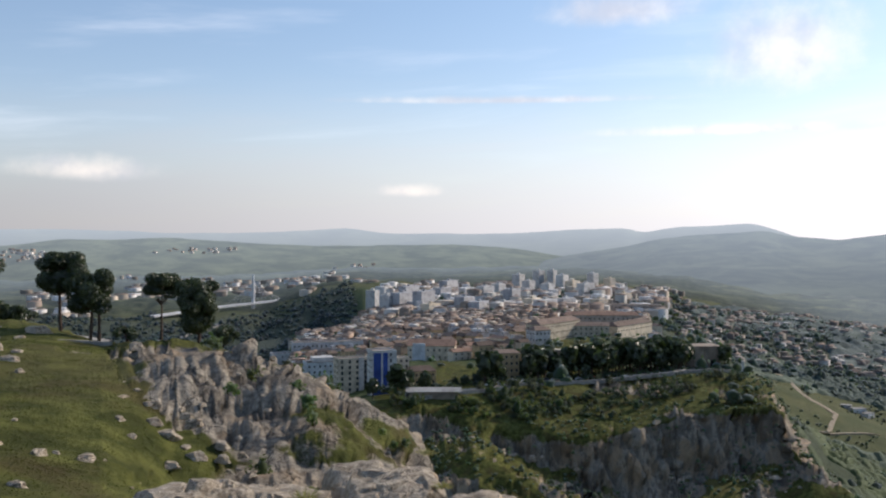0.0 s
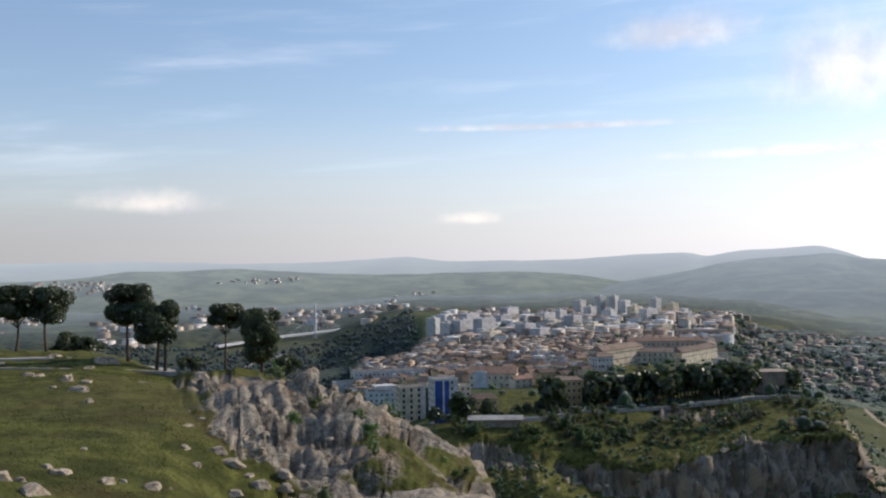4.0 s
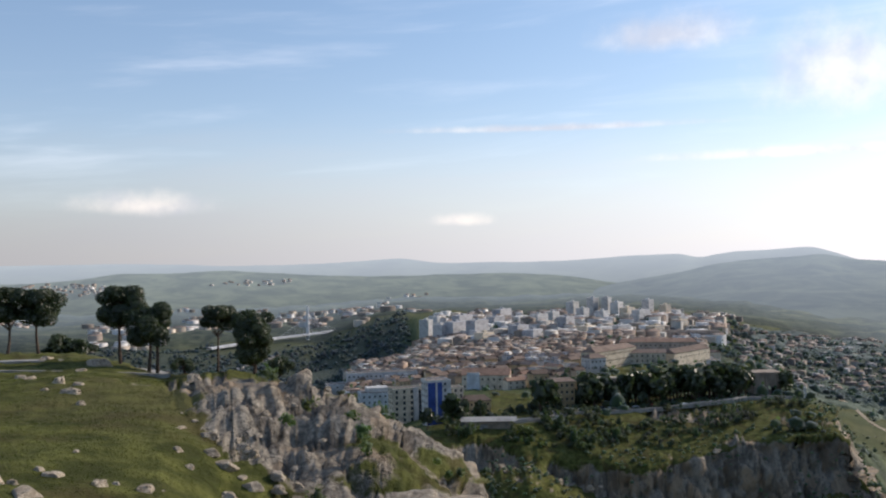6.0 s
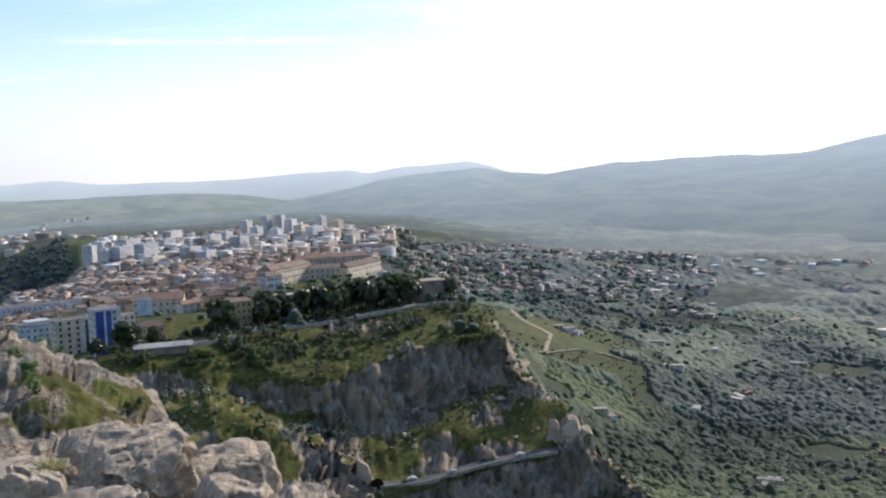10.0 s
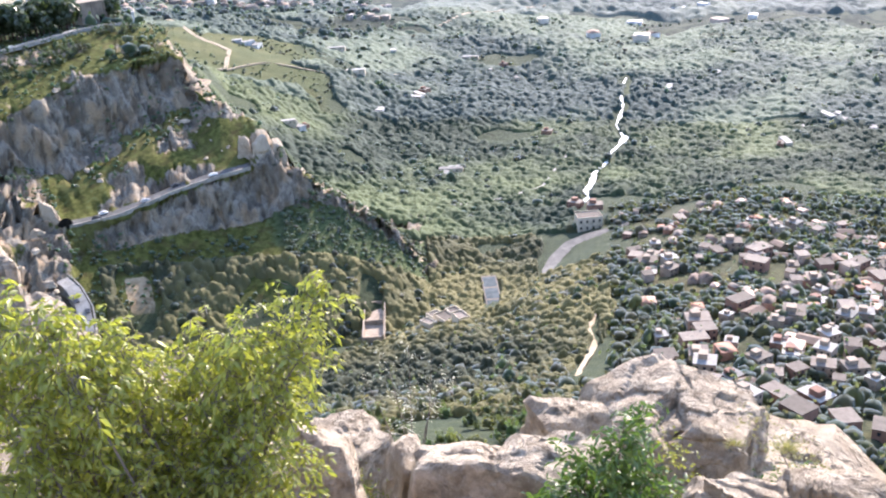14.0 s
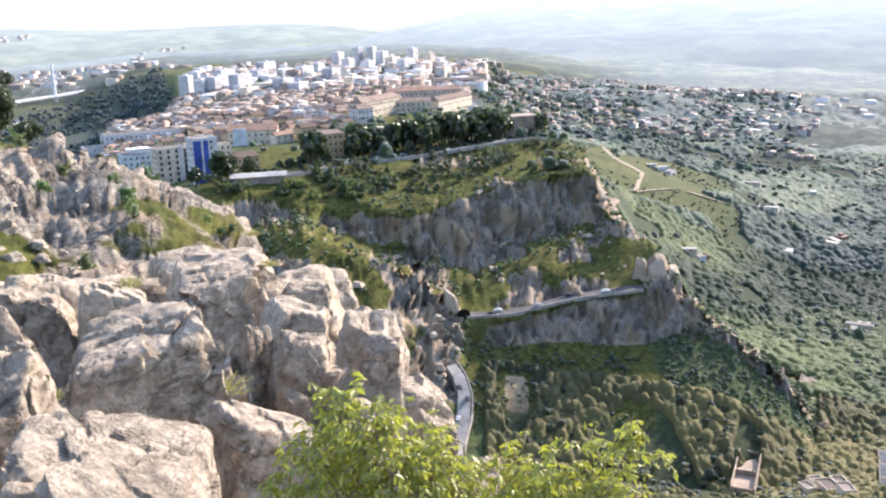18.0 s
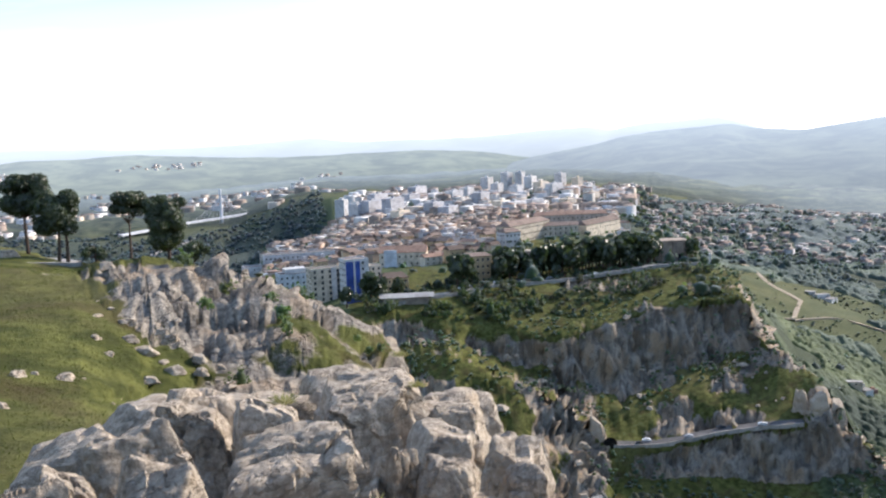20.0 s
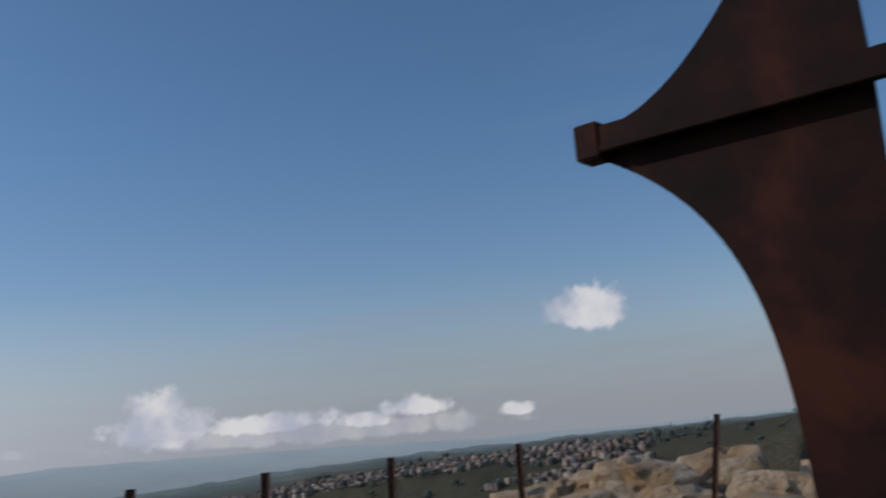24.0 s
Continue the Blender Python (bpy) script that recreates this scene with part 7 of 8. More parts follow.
def building(name, m, w, d, h, wall, label, category, floors, bays, roof="flat", roof_mat=None, rise=2.0, win=(1.1, 1.5), side_bays=0, group="", sink=4.0, base=0):
    t = holder(name, m, label, category, group)
    piece("wall", box_mesh("wall", -w / 2, w / 2, -d / 2, d / 2, -sink, h, wall), t)
    if roof == "flat":
        piece("roof", box_mesh("roof", -w / 2 + 0.25, w / 2 - 0.25, -d / 2 + 0.25, d / 2 - 0.25, h + 0.004, h + 0.12, roof_mat or R_FLAT), t)
        for x0, x1, y0, y1 in ((-w / 2, w / 2, -d / 2, -d / 2 + 0.24), (-w / 2, w / 2, d / 2 - 0.24, d / 2), (-w / 2, -w / 2 + 0.24, -d / 2 + 0.24, d / 2 - 0.24), (w / 2 - 0.24, w / 2, -d / 2 + 0.24, d / 2 - 0.24)):
            piece("parapet", box_mesh("parapet", x0, x1, y0, y1, h + 0.003, h + 0.7, wall), t)
    else:
        piece("roof", mesh_of("roof", *roof_prism(w, d, h + 0.26, rise, 0.5, rise * 1.2 if roof == "hip" else 0.0), roof_mat or R_TILE), t)
    fh = h / floors
    for k in range(base, floors):
        for b in range(bays):
            x = -w / 2 + w * (b + 0.5) / bays
            sill(piece("window", window_mesh(*win), t, m=Matrix.Translation((x, -d / 2, fh * k + fh * 0.3))), win[0])
        for b in range(side_bays):
            y = -d / 2 + d * (b + 0.5) / side_bays
            for sx in (-1, 1):
                sill(piece("window", window_mesh(*win), t, m=Matrix.Translation((sx * w / 2, y, fh * k + fh * 0.3)) @ Euler((0, 0, sx * radians(90))).to_matrix().to_4x4()), win[0])
    return t


def strip(t, name, x0, x1, y0, y1, z0, z1, mat, label=""):
    return piece(name, box_mesh(name, x0, x1, y0, y1, z0, z1, mat), t, label)


B = building
B("clinic_tower", facing(9.83, 764, 8, -1), 16, 14, 18, W_WHITE, "white plastered clinic tower above the crag", "building", 5, 3, side_bays=2, sink=30)
B("clinic_wing", facing(7.1, 775, 6, 3), 57, 14, 9.5, W_WHITE, "long white clinic wing with a row of windows", "building", 2, 16, roof_mat=R_FLAT, sink=30)
h3 = B("pale_blue_hall", facing(7.5, 625, 10), 21, 15, 11, W_PALEBLUE, "pale blue and white stepped hall", "building", 3, 6, side_bays=3)
strip(h3, "upper_storey", -6, 8, -5, 6, 11.8, 14.5, W_WHITE)
h4 = B("beige_block", facing(5.7, 558, 14), 18, 13, 19.5, W_CREAM, "beige office block with vertical window strips", "building", 6, 4, side_bays=3, win=(1.4, 1.9))
strip(h4, "stair_tower", 3.0, 6.0, -7.4, -6.5, 0, 20.5, W_WHITE, "white stair tower")
strip(h4, "dark_recess", 6.1, 8.6, -6.56, -6.4, 1.0, 18.8, M_PANE, "dark glazing strip on the wall face")
h5 = B("blue_block", facing(3.85, 530, 16), 13.5, 13, 24, W_WHITE, "white and cobalt-blue seven-storey block", "building", 7, 2, side_bays=3, win=(1.2, 1.6))
strip(h5, "blue_panel", -6.5, -2.2, -6.75, -6.52, 5.0, 23.4, W_BLUE, "cobalt-blue facade panel")
strip(h5, "blue_panel", -1.2, 1.6, -6.75, -6.52, 5.0, 23.4, W_BLUE, "cobalt-blue facade panel")
strip(h5, "white_mullion", -2.19, -1.21, -6.95, -6.52, 2.0, 24.2, W_WHITE)
strip(h5, "blue_plinth", -6.6, 6.6, -6.78, -6.53, 0.4, 3.4, W_BLUE, "blue ground-floor band")
B("cream_block", facing(2.65, 559, 14), 6.5, 11, 15, W_CREAM, "narrow cream apartment block", "building", 5, 2, side_bays=2)
B("ochre_house", facing(1.5, 552, 10), 16, 11, 8, W_OCHRE, "ochre house with a tiled roof", "house", 2, 5, "hip", R_TILE, 2.6)
h8 = holder("long_shed", facing(0.72, 496, 0), "long open shed under a pale curved roof", "shed")
strip(h8, "wall", -13, 13, -3.6, 3.6, -3, 2.6, W_STONE)
piece("roof", mesh_of("roof", *roof_prism(28, 9, 2.9, 1.7, 0.5), R_METAL), h8, "pale metal roof")
h9 = B("red_roofed_hall", facing(0.8, 673, -6), 33, 17, 10, W_CREAM, "large hall with a red tiled roof and pale gable", "building", 2, 8, "gable", R_RED, 4.0)
strip(h9, "gable_front", -13, -4, -9.4, -8.4, 0, 12.0, W_PALEBLUE, "pale blue gable front")
B("tan_block", facing(-3.55, 549, 12), 15, 12, 15.5, W_OCHRE, "tan four-storey building with dark windows", "building", 4, 5, side_bays=3, roof="hip", roof_mat=R_TILE, rise=1.6)
h11 = B("tan_wing", facing(-5.05, 570, 8), 13, 11, 12, W_OCHRE, "tan building with shaded balconies", "building", 3, 4, side_bays=3)
strip(h11, "balcony", -6.3, 6.3, -6.6, -5.52, 3.6, 4.6, W_OCHRE)
strip(h11, "balcony", -6.3, 6.3, -6.6, -5.52, 7.6, 8.6, W_OCHRE)
B("barracks_wing", facing(-6.5, 740, 58), 58, 13, 14, W_CREAM, "long sunlit cream barracks wing with a tiled roof", "building", 3, 20, "hip", R_TILE, 3.4, side_bays=3)
B("rear_barracks", facing(-9.3, 905, 6), 70, 14, 11, W_PINK, "rear wing of the barracks with a reddish roof", "building", 2, 16, "hip", R_RED, 3.0)
B("barracks_east", facing(-10.9, 800, 62), 60, 13, 12, W_CREAM, "side wing of the barracks closing the courtyard", "building", 2, 14, "hip", R_TILE, 3.2)
B("barracks_end", facing(-5.6, 690, 32), 13, 12, 13, W_WHITE, "white end pavilion of the barracks", "building", 3, 4, "hip", R_TILE, 2.6, side_bays=3)
B("courtyard_house", facing(-8.4, 760, 4), 36, 12, 8, W_CREAM, "low tiled house in the barracks courtyard", "house", 2, 9, "gable", R_TILE, 2.6)
h17 = holder("retaining_wall", facing(-8.6, 600, 2), "tall grey stone retaining wall below the barracks", "wall")
strip(h17, "wall", -30, 26, -2, 2, -4, 9.0, W_STONE)
strip(h17, "coping", -30.3, 26.3, -2.3, 2.3, 9.0, 9.6, W_CREAM)
for k in range(8):
    strip(h17, "buttress", -28 + k * 7.2, -26.4 + k * 7.2, -3.2, -2.003, -4, 7.6, W_STONE)
h18 = holder("old_fort", facing(-15.2, 604, 18), "square brown stone fort on the cliff's point", "fort")
strip(h18, "wall", -8, 8, -7, 7, -3, 12.5, W_STONE)
for x0, x1 in ((-8.2, -5.4), (-1.4, 1.4), (5.4, 8.2)):
    strip(h18, "pier", x0, x1, -7.6, -7.003, -3, 13.4, W_STONE)
strip(h18, "cornice", -8.6, 8.6, -7.9, 7.4, 12.6, 13.6, W_STONE)
# no opening here: a near-black slab paints the doorway's inner shade
strip(h18, "doorway", 2.2, 4.4, -7.1, -6.9, 0, 5.0, M_DARK, "near-black slab for the shade inside a doorway")
strip(h18, "terrace", -12, 16, -12, -7.7, -4, 0.6, M_PARAPET, "pale stone terrace")
B("long_brown_block", facing(-11.2, 1204, 2), 68, 16, 15, W_PINK, "long brown institutional block beyond the barracks", "building", 3, 14)
h20 = holder("chapel_spire", facing(-17.4, 760, 0), "small white domed chapel beyond the fort", "chapel")
strip(h20, "wall", -4, 4, -3, 3, -3, 5, W_WHITE)
strip(h20, "tower", -1.1, 1.1, -1.1, 1.1, 5, 13, W_WHITE)

# towers and slabs of the upper town
rng = np.random.default_rng(77)
TOWERS = [(4.39, 1330, 16, 14, 27, W_WHITE), (3.56, 1250, 14, 14, 24, W_WHITE), (2.6, 1260, 34, 14, 24, W_GREY), (1.3, 1245, 34, 14, 27, W_GREY), (0.2, 1400, 30, 14, 24, W_GREY),
          (-1.15, 1160, 26, 14, 18, W_GREY), (-0.2, 1560, 46, 14, 22, W_GREY), (-2.4, 1380, 26, 14, 22, W_WHITE), (-3.2, 1500, 20, 14, 28, W_WHITE), (-4.0, 1340, 30, 14, 20, W_GREY),
          (-4.4, 1640, 22, 14, 25, W_WHITE), (-5.0, 1580, 20, 14, 24, W_WHITE), (-5.6, 1640, 16, 14, 31, W_WHITE), (-6.15, 1420, 16, 14, 22, W_WHITE), (-6.4, 1640, 16, 12, 31, W_WHITE),
          (-7.0, 1620, 24, 14, 26, W_WHITE), (-7.6, 1520, 26, 14, 24, W_CREAM), (-3.5, 1200, 36, 14, 16, W_WHITE), (-2.0, 1120, 30, 14, 15, W_GREY), (-6.0, 1130, 30, 14, 16, W_WHITE),
          (-8.4, 1450, 30, 14, 20, W_WHITE), (-9.2, 1280, 24, 14, 18, W_CREAM), (-8.8, 1660, 16, 14, 30, W_WHITE), (-9.8, 1660, 14, 14, 24, W_CREAM), (-10.4, 1560, 26, 14, 16, W_WHITE),
          (-5.2, 1260, 28, 14, 16, W_CREAM), (0.9, 1120, 22, 13, 14, W_CREAM), (2.2, 1480, 40, 14, 18, W_GREY), (-7.2, 1230, 26, 14, 18, W_WHITE), (-10.6, 1380, 24, 14, 14, W_CREAM)]
for a0, d0, w0, p0, h0, mat in TOWERS:
    fl = max(4, int(h0 / 3))
    t = holder("apartment_block", facing(a0, d0, rng.uniform(52, 70)), "pale apartment block in the upper town", "building", "apartment blocks of the upper town")
    piece("wall", box_mesh("wall", -w0 / 2, w0 / 2, -p0 / 2, p0 / 2, -6, h0, mat), t)
    strip(t, "roof_house", -2, 2, -2, 2, h0 + 0.004, h0 + 2.6, mat)
    for k in range(fl):
        strip(t, "balcony", -w0 / 2 + 0.8, w0 / 2 - 0.8, -p0 / 2 - 0.04, -p0 / 2 + 0.3, 3.0 * k + 1.3, 3.0 * k + 2.2, W_GREY, "flush grey strip in place of a balcony")

# ---- houses: a few kinds, copied ----
def house_kind(k, w, d, h, wall, roof, rise, label, category, group, floors=2, bays=3, name="house"):
    kind = "flat" if roof is R_FLAT or roof is R_METAL else "gable"
    t = holder(name, Matrix(), label, category, group)
    piece("wall", box_mesh("wall", -w / 2, w / 2, -d / 2, d / 2, -5, h, wall), t)
    if kind == "flat":
        piece("roof", box_mesh("roof", -w / 2 - 0.2, w / 2 + 0.2, -d / 2 - 0.2, d / 2 + 0.2, h + 0.003, h + 0.25, roof), t)
        if k % 2:
            piece("roof_room", box_mesh("roof_room", -w * 0.3, w * 0.1, -d * 0.1, d * 0.35, h + 0.26, h + 2.5, wall), t)
    else:
        piece("roof", mesh_of("roof", *roof_prism(w, d, h + 0.25, rise, 0.4), roof), t)
    for f in range(floors):
        for b in range(bays):
            piece("window", window_mesh(1.0, 1.3), t, m=Matrix.Translation((-w / 2 + w * (b + 0.5) / bays, -d / 2, h / floors * (f + 0.3))))
    return t


def settle(kinds, places, turn, spread, smin=0.8, smax=1.25, seed=1):
    """Copies of house kinds at azimuths and distances; the first of each kind is the kind itself."""
    rng = np.random.default_rng(seed)
    fresh = [True] * len(kinds)
    for a0, d0 in places:
        k = int(rng.integers(0, len(kinds)))
        m = facing(float(a0), float(d0), turn + rng.uniform(-spread, spread) + 90 * int(rng.integers(0, 2)), 0.2, rng.uniform(smin, smax))
        if fresh[k]:
            kinds[k].matrix_basis, fresh[k] = m, False
            kinds[k].scale = m.to_scale()
        else:
            p, q, s = m.decompose()
            copy_thing(kinds[k], Matrix.LocRotScale(p, q, s) @ Matrix.Diagonal((1 / kinds[k].scale.x, 1 / kinds[k].scale.y, 1 / kinds[k].scale.z, 1)))
    for k, f in zip(kinds, fresh):
        if f:
            for c in list(k.children_recursive) + [k]:
                bpy.data.objects.remove(c)


def spaced(n, az0, az1, d0, d1, gap, seed, keep=None):
    az, d, at = scatter(n, az0, az1, d0, d1, seed, keep)
    out, kept = [], np.zeros((0, 2))
    for a0, d_, p in zip(az, d, at[:, :2]):
        if len(kept) == 0 or np.min(np.sum((kept - p) ** 2, 1)) > gap * gap:
            kept = np.vstack([kept, p])
            out.append((a0, d_))
    return out


def nearest(n, places):
    return sorted(places, key=lambda p: p[1])[:n]


MED = "houses of the old town"
medina = [house_kind(k, w, d, h, wl, rf, rs, lb, "house", MED, 2, 3) for k, (w, d, h, wl, rf, rs, lb) in enumerate([
    (11, 9, 7, W_CREAM, R_TILE, 2.4, "cream old-town house with a brown tiled roof"), (13, 9, 8, W_PINK, R_TILE, 2.2, "rose old-town house with a brown tiled roof"),
    (10, 10, 8, W_WHITE, R_FLAT, 0, "whitewashed old-town house with a flat roof"), (14, 8, 6, W_CREAM, R_RED, 2.2, "low old-town house with a red tiled roof"),
    (12, 10, 9, W_OCHRE, R_TILE, 2.6, "ochre old-town house with a tiled roof"), (9, 9, 9, W_GREY, R_FLAT, 0, "grey old-town house with a flat roof"),
    (10, 8, 7, W_STONE, R_TILE, 2.0, "stone old-town house with a tiled roof")])]
town_keep = lambda az, d, x, y: ~((az < -4.8) & (az > -12.3) & (d > 570) & (d < 930)) & ~((d < 700) & (az > -0.5) & (az < 9)) & ~((az < -3) & (az > -6.2) & (d < 600)) & (d > 640 - 0 * az)
settle(medina, nearest(150, spaced(3000, -12.5, 8.5, 600, 1120, 11.0, 401, town_keep)), 38, 16, 0.62, 0.98, seed=11)

VIL = "houses of the hillside village"
village = [house_kind(k, w, d, h, wl, rf, 1.2, lb, "house", VIL, fl, 3) for k, (w, d, h, wl, rf, fl, lb) in enumerate([
    (9, 8, 5.6, W_BRICK, R_FLAT, 2, "unfinished red-brick house with a pale flat roof"), (10, 8, 3.4, W_BRICK, R_METAL, 1, "low red-brick house with a pale sheet roof"),
    (8, 7, 6.2, W_PINK, R_FLAT, 2, "rose plastered house with a flat roof"), (11, 9, 6, W_STONE, R_FLAT, 2, "brown concrete house with a flat roof"),
    (9, 7, 3.2, W_STONE, R_TILE, 1, "small stone house with a tiled roof"), (8, 8, 6.4, W_STONE, R_METAL, 2, "brown plastered house with a pale flat roof"),
    (12, 8, 5.8, W_BRICK, R_FLAT, 2, "long red-brick house with a bare concrete roof")])]
edge = lambda az, d, x, y: (az < -46.2 - np.clip((400 - d) / 60, -1, 1.6)) & ((fractal(x, y, 0 * x, 1 / 50, 2, 61) > -0.35) | (az < -56)) & (d < 475 - 6 * np.clip(-52 - az, 0, 9))
settle(village, spaced(2600, -66, -45.6, 196, 480, 7.6, 402, lambda az, d, x, y: edge(az, d, x, y) & (fractal(x, y, 0 * x, 1 / 24, 2, 63) > -0.12))[:150], 20, 40, 0.42, 0.74, seed=12)

VAL = "farms on the valley floor"
farms = [house_kind(k, w, d, h, wl, rf, 1.6, lb, "house", VAL, 1, 2) for k, (w, d, h, wl, rf, lb) in enumerate([
    (14, 8, 4, W_WHITE, R_METAL, "white farm building with a bright roof"), (10, 8, 5, W_BRICK, R_FLAT, "red-brick farmhouse among the trees"), (20, 6, 3.6, W_CREAM, R_METAL, "long low farm shed with a pale roof")])]
spots = [(-33.3, 773), (-33.0, 765), (-33.7, 781), (-30.9, 728), (-35.0, 595), (-35.4, 602), (-34.7, 590), (-25.8, 643), (-26.2, 650), (-25.4, 648), (-25.0, 640), (-56.0, 702), (-57.9, 732), (-59.8, 704),
         (-54.9, 647), (-55.2, 655), (-57.3, 725), (-58.2, 715), (-39.3, 853), (-37.8, 867), (-29.6, 797), (-23.5, 846), (-24.0, 842), (-41.1, 678), (-22.9, 850), (-36.6, 905), (-38.6, 880), (-28.6, 880),
         (-32.0, 905), (-48.4, 800), (-51.2, 860), (-63.4, 840), (-64.6, 815), (-62.0, 770), (-42.8, 512), (-44.0, 498)]
settle(farms, spots, 0, 40, 0.5, 0.85, seed=13)
SPUR = "houses on the northern spur"
spur = [house_kind(k, w, d, h, wl, rf, 1.4, lb, "house", SPUR, 1, 2) for k, (w, d, h, wl, rf, lb) in enumerate([
    (8, 7, 4.5, W_BRICK, R_METAL, "brick house with a shining flat roof"), (8, 7, 5, W_STONE, R_FLAT, "brown concrete house with a flat roof"), (7, 7, 3.6, W_WHITE, R_METAL, "low white house with a shining roof")])]
settle(spur, spaced(500, -79, -66, 500, 800, 14, 403, lambda az, d, x, y: clumped(az, d, x, y, 1 / 55, 0.1, 78))[:30], 0, 40, 0.7, 1.1, seed=14)

# pool, ruin, clearing
pool = holder("water_works", facing(-37.2, 390, 4, 0.3), "long concrete basins of a waterworks among trees", "basin")
strip(pool, "basin_wall", -3.6, 3.6, -19, 19, -3, 0.9, R_FLAT)
M_BASIN = material("basin_water", (0.045, 0.06, 0.068), (0.085, 0.105, 0.115), 0.3, None, 1, 0.9, 0.1)
for k in range(3):
    piece("water", box_mesh("water", -3.0, 3.0, -18 + k * 12.4, -7.4 + k * 12.4, 0.6, 0.93, M_BASIN), pool, "pale blue water")
ruin = holder("ruined_hall", facing(-29.3, 372, -4, 0.3), "long roofless pale ruin among the trees", "ruin")
for x in (-4.5, 4.1):
    strip(ruin, "wall", x, x + 0.5, -27, 27, -3, 3.0, W_STONE)
for y in (-27, -12, 6, 26.5):
    strip(ruin, "cross_wall", -4.0, 4.1, y, y + 0.5, -3, 2.4, W_STONE)
strip(ruin, "floor", -4.0, 4.1, -26.4, 26.4, -3, 0.3, W_STONE)
for a0, d0, w0 in [(-34.0, 352, 9), (-34.6, 358, 7), (-33.4, 360, 8), (-32.8, 350, 6), (-35.0, 345, 7)]:
    t = B("workshop", facing(a0, d0, a0 * 7, 0.2), w0, w0 * 0.7, 3.4, W_CREAM, "low pale workshop in a forest clearing", "house", 1, 3)
t = B("roadside_villa", facing(-43.6, 466, 12, 0.2), 13, 10, 7, W_CREAM, "cream villa standing above the road bend", "house", 2, 4)

# ---- cable-stayed bridge ----
M_CONCRETE = material("bridge_concrete", (0.55, 0.55, 0.55), (0.70, 0.70, 0.70), 0.4, (0.5, 0.5, 0.5), 0.05, 0.8, 0.05)
bridge = holder("cable_bridge", Matrix(), "white cable-stayed bridge with one tall slender pylon", "bridge")
mast = polar(11.46, 2000, -86)
deck_z = EYE - 2000 * math.tan(radians(4.1))
ends = [polar(17.2, 1830, -1830 * math.tan(radians(4.75))), polar(13.4, 1950, -1950 * math.tan(radians(4.28))), polar(11.46, 2000, deck_z - EYE), polar(9.5, 2050, -2050 * math.tan(radians(3.9)))]
verts, faces = [], []
for i, p in enumerate(ends):
    t = (ends[min(i + 1, 3)] - ends[max(i - 1, 0)]).normalized()
    s = Vector((-t.y, t.x, 0)).normalized() * 7
    for q, dz in ((s, 0), (-s, 0), (-s, -3.4), (s, -3.4)):
        verts.append((p.x + q.x, p.y + q.y, p.z + dz))
for i in range(3):
    for k in range(4):
        a, b = i * 4 + k, i * 4 + (k + 1) % 4
        faces.append((a, b, b + 4, a + 4))
piece("deck", mesh_of("deck", verts, faces, M_CONCRETE), bridge)
foot = Vector((mast.x, mast.y, EYE - 190))
piece("pylon", mesh_of("pylon", *tube([foot, Vector((mast.x, mast.y, deck_z)), mast], [4.2, 3.6, 2.2], 8), M_CONCRETE), bridge)
for a0 in (10.3, 10.0):
    p = polar(a0, 2030, -2030 * math.tan(radians(4.0)))
    piece("pier", mesh_of("pier", *tube([Vector((p.x, p.y, EYE - 185)), p], 3.2, 8), M_CONCRETE), bridge)
M_STAY = material("stay_cable", (0.5, 0.5, 0.5), (0.6, 0.6, 0.6), 1, None, 1, 0.6, 0.0)
for k in range(1, 7):
    for e, n in ((ends[1], 7), (ends[3], 7)):
        piece("stay_cable", mesh_of("stay_cable", *tube([mast.lerp(foot, 0.02 + 0.03 * k), ends[2].lerp(e, k / n)], 0.25, 4), M_STAY), bridge)
ribbon("road_ramp", [(17.5, 1500), (16.4, 1640), (14.8, 1740), (13.2, 1820)], 12.0, M_PALEROAD, "pale approach road in the ravine", "road", 2.0, 4.0)

# ---- far quarters, one mesh each ----
def far_town(name, places, label, tints, seed, h=(4, 9), w=(9, 16)):
    rng = np.random.default_rng(seed)
    V, F, T = [], [], []
    for i, (x, y, z, _) in enumerate(places):
        a, c = rng.uniform(0, 1.57), np.array(tints[int(rng.integers(0, len(tints)))]) * rng.uniform(0.8, 1.15)
        sx, sy, sz = rng.uniform(*w) / 2, rng.uniform(*w) / 2 * 0.8, rng.uniform(*h)
        ca, sa = math.cos(a), math.sin(a)
        o = len(V)
        roof = rng.uniform() < 0.45
        rise = min(1.8, 0.42 * sy) if roof else 0.02
        for zz in (z - 4, z + sz):
            for px, py in ((-sx, -sy), (sx, -sy), (sx, sy), (-sx, sy)):
                V.append((x + px * ca - py * sa, y + px * sa + py * ca, zz))
                T.append(c)
        for k in range(4):
            F.append((o + k, o + (k + 1) % 4, o + 4 + (k + 1) % 4))
            F.append((o + k, o + 4 + (k + 1) % 4, o + 4 + k))
        top = len(V)
        cr = np.array(((0.15, 0.115, 0.095), (0.235, 0.175, 0.138), (0.19, 0.162, 0.140))[i % 3]) if roof else np.minimum(c * 1.1, 0.8)
        for px, py, pz in ((-sx, -sy, 0), (sx, -sy, 0), (sx, sy, 0), (-sx, sy, 0), (-sx, 0, rise), (sx, 0, rise)):
            V.append((x + px * ca - py * sa, y + px * sa + py * ca, z + sz + 0.02 + pz))
            T.append(cr)
        F += [(top, top + 1, top + 5), (top, top + 5, top + 4), (top + 2, top + 3, top + 4), (top + 2, top + 4, top + 5), (top + 1, top + 2, top + 5), (top + 3, top, top + 4)]
    return tagged(new(name, mesh_of(name, V, np.array(F), M_TINT, False, np.array(T))), label, "town", kind="stuff")


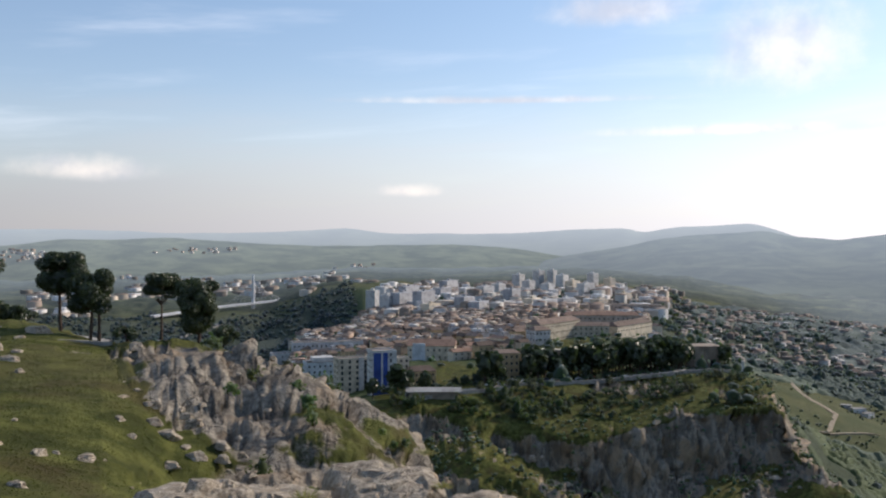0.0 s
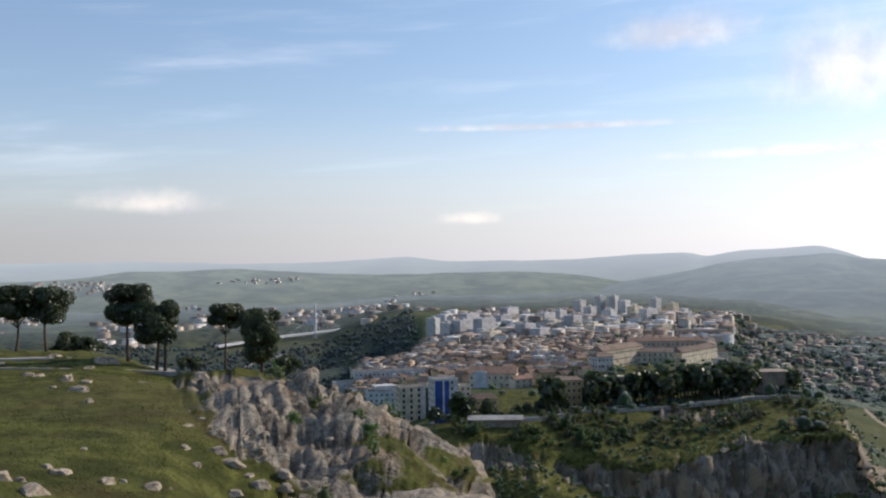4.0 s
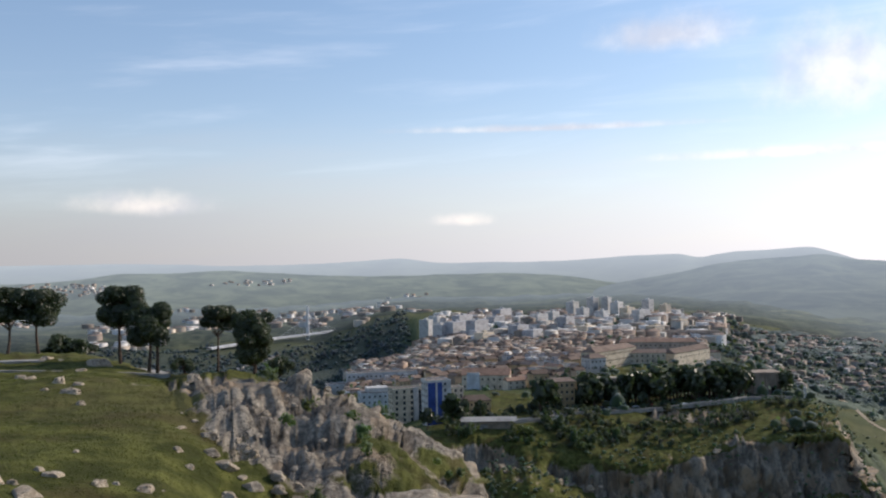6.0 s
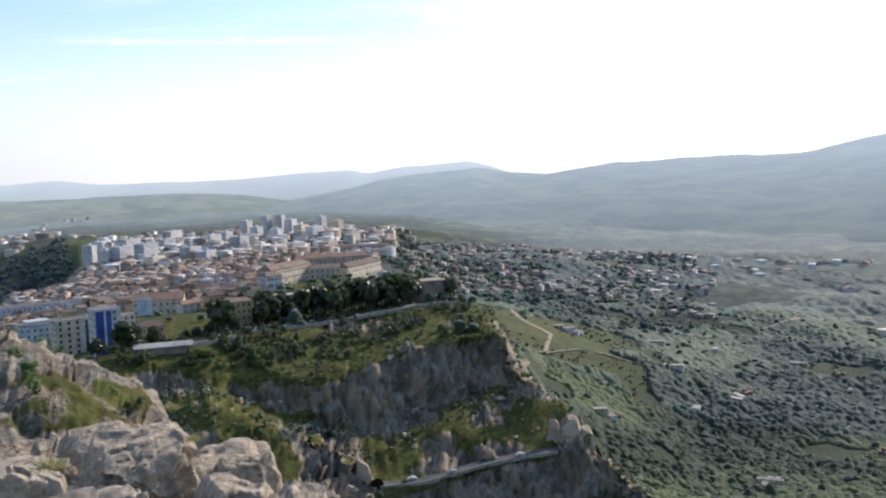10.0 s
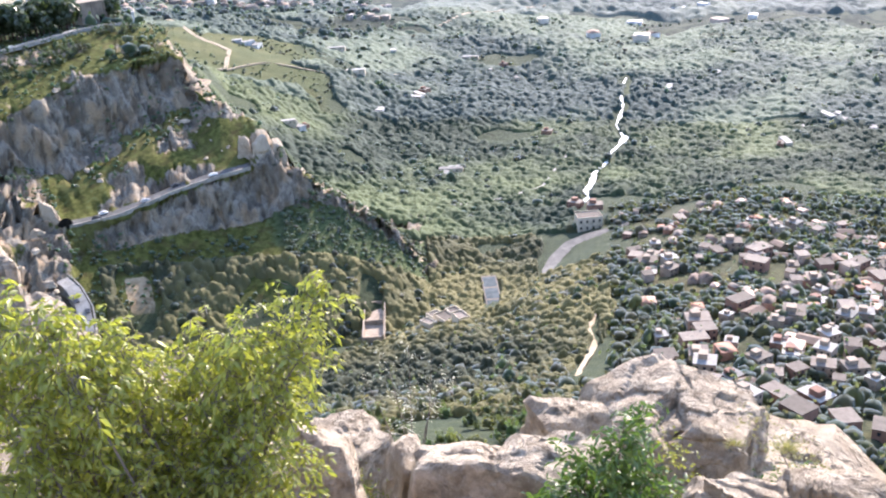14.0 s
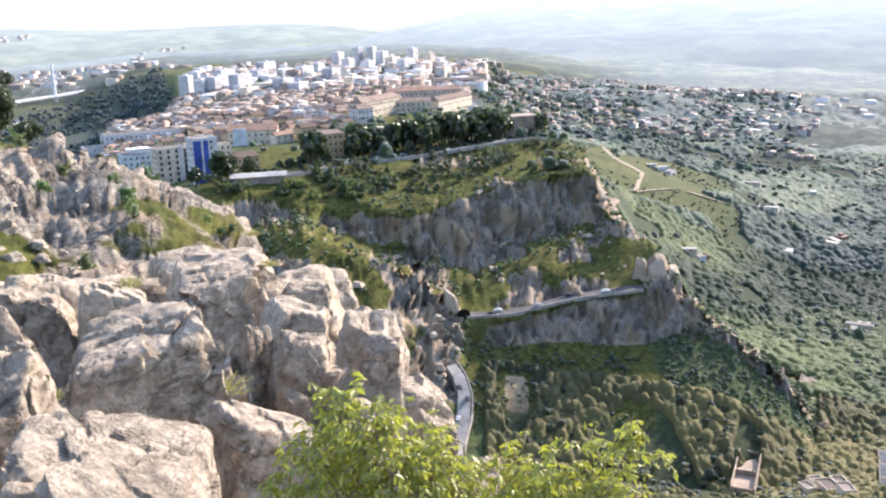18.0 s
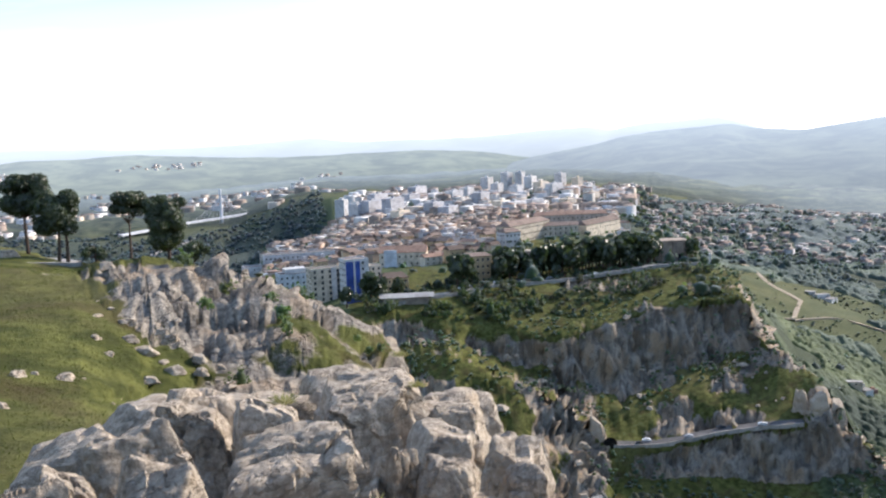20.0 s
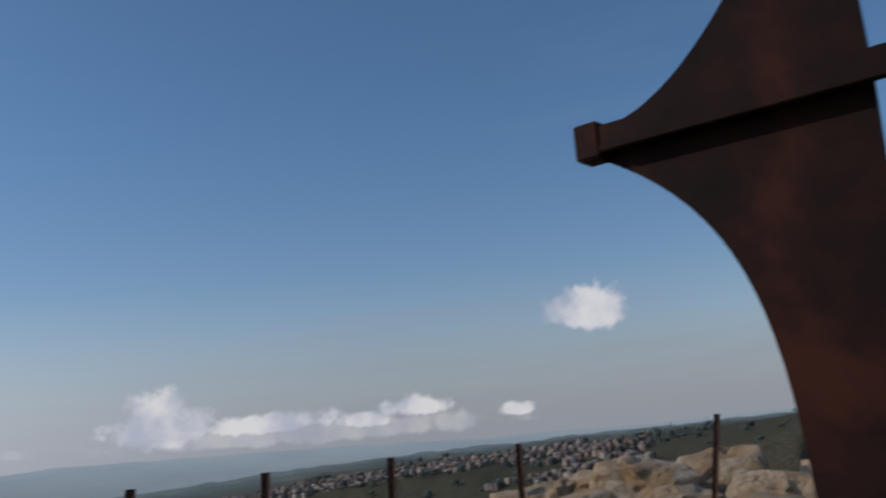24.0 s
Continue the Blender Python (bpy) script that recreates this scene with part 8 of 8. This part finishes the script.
PALE = [(0.60, 0.59, 0.58), (0.30, 0.26, 0.22), (0.54, 0.52, 0.48), (0.55, 0.48, 0.40), (0.50, 0.40, 0.33), (0.66, 0.64, 0.62)]
far_town("old_town_infill", scatter(3100, -12, 9.5, 640, 1280, 501, lambda az, d, x, y: town_keep(az, d, x, y) & ((d > 800) | (np.abs(az) > 7)) & (az < ravine_edge(d) - 0.3), (1, 2))[2], "packed roofs of the old town behind the first houses", [(0.42, 0.35, 0.28), (0.30, 0.24, 0.19), (0.52, 0.47, 0.40), (0.36, 0.26, 0.20), (0.46, 0.36, 0.28), (0.58, 0.56, 0.53)], 1, (4, 8), (6, 10.5))
far_town("upper_town", scatter(620, -13, 4, 1100, 1750, 502, None, (1, 2))[2], "pale houses of the upper town on the plateau", PALE, 2, (6, 14), (11, 20))
far_town("ravine_quarter", scatter(260, 3, 24, 1900, 2500, 503, lambda az, d, x, y: clumped(az, d, x, y, 1 / 200, -0.1, 71), (1, 2))[2], "pale sheds and houses beyond the ravine", PALE, 3, (5, 10), (14, 30))
far_town("plain_suburb", scatter(900, 6, 34, 2250, 3250, 511, lambda az, d, x, y: clumped(az, d, x, y, 1 / 260, 0.1, 76), (1, 2))[2], "pale suburbs scattered over the far plain", PALE, 10, (4, 9), (9, 22))
az, d, at = scatter(520, 4, 30, 3560, 4020, 512, lambda az, d, x, y: clumped(az, d, x, y, 1 / 330, 0.12, 79), (1, 2))
at[:, 2] = EYE - 200 + (200 - 4200 * math.tan(radians(0.3))) * ((d / 4200 - 0.76) / 0.24) ** 1.25
far_town("horizon_suburb", at, "white suburbs far off on the rolling plain", [(0.52, 0.48, 0.44), (0.45, 0.37, 0.31), (0.66, 0.62, 0.58)], 11, (2.5, 4.6), (9, 22))
far_town("slope_suburb", scatter(1100, -32, -10, 960, 1900, 504, lambda az, d, x, y: clumped(az, d, x, y, 1 / 120, -0.25 + 0.3 * (az < -24), 72) & ((az < -13) | (d > 1250)) & ((az > -20) | (d > 1050)), (1, 2))[2], "scattered suburb on the wooded slope", [(0.34, 0.31, 0.28), (0.20, 0.17, 0.15), (0.28, 0.24, 0.20), (0.42, 0.40, 0.38)], 4, (3, 6), (6, 12))
far_town("valley_hamlets", scatter(220, -64, -24, 1000, 1700, 505, lambda az, d, x, y: clumped(az, d, x, y, 1 / 160, 0.35, 73), (1, 2))[2], "small hamlets in the hazy valley", PALE, 5, (4, 8), (10, 20))
far_town("north_city", scatter(6400, -162, -100, 640, 1760, 506, lambda az, d, x, y: clumped(az, d, x, y, 1 / 150, -0.3, 74) & ((d > 900) | (az < -122)), (1, 2))[2], "dense brown quarters of the city beyond the fence", [(0.26, 0.215, 0.18), (0.19, 0.145, 0.12), (0.32, 0.28, 0.25), (0.14, 0.115, 0.10)], 6, (3, 6.5), (5, 9))
far_town("spur_village", scatter(300, -79, -65, 500, 830, 509, lambda az, d, x, y: clumped(az, d, x, y, 1 / 55, 0.05, 78), (1, 2))[2], "clustered pale houses on the northern spur", [(0.45, 0.36, 0.3), (0.36, 0.24, 0.18), (0.6, 0.56, 0.5)], 8, (2.6, 5), (5, 9))
far_town("village_sheds", scatter(60, -64, -46.5, 200, 470, 510, None, (1, 2))[2], "small brick sheds and walls between the village houses", [(0.36, 0.2, 0.14), (0.4, 0.3, 0.24)], 9, (2, 3.4), (3, 6))
far_town("valley_quarter", scatter(240, -100, -62, 1000, 1700, 507, lambda az, d, x, y: clumped(az, d, x, y, 1 / 150, 0.25, 75), (1, 2))[2], "pale hamlets on the northern valley floor", PALE, 7, (4, 8), (10, 22))
SLABS = "housing slabs beyond the fence"
slab = holder("housing_slab", Matrix(), "pale high-rise housing slab in the valley city", "building", SLABS)
strip(slab, "wall", -11, 11, -6, 6, -6, 27, W_CREAM)
for k in range(9):
    strip(slab, "balcony", -10.2, 10.2, -6.04, -5.7, 3.0 * k + 1.2, 3.0 * k + 2.2, M_PANE, "flush dark strip in place of a balcony")
settle([slab], spaced(260, -114, -101, 960, 1100, 22, 508)[:24], 20, 12, 0.5, 0.72, seed=15)
ribbon("road_city", [(-108, 1280), (-112, 1240), (-117, 1200), (-123, 1130), (-130, 1100)], 14.0, M_PALEROAD, "pale city highway beyond the fence", "road", 2.0, 3.0)
ribbon("road_city_link", [(-110, 1150), (-114, 1190), (-120, 1230), (-127, 1200)], 12.0, M_PALEROAD, "pale link road across the city", "road", 2.0, 3.0)
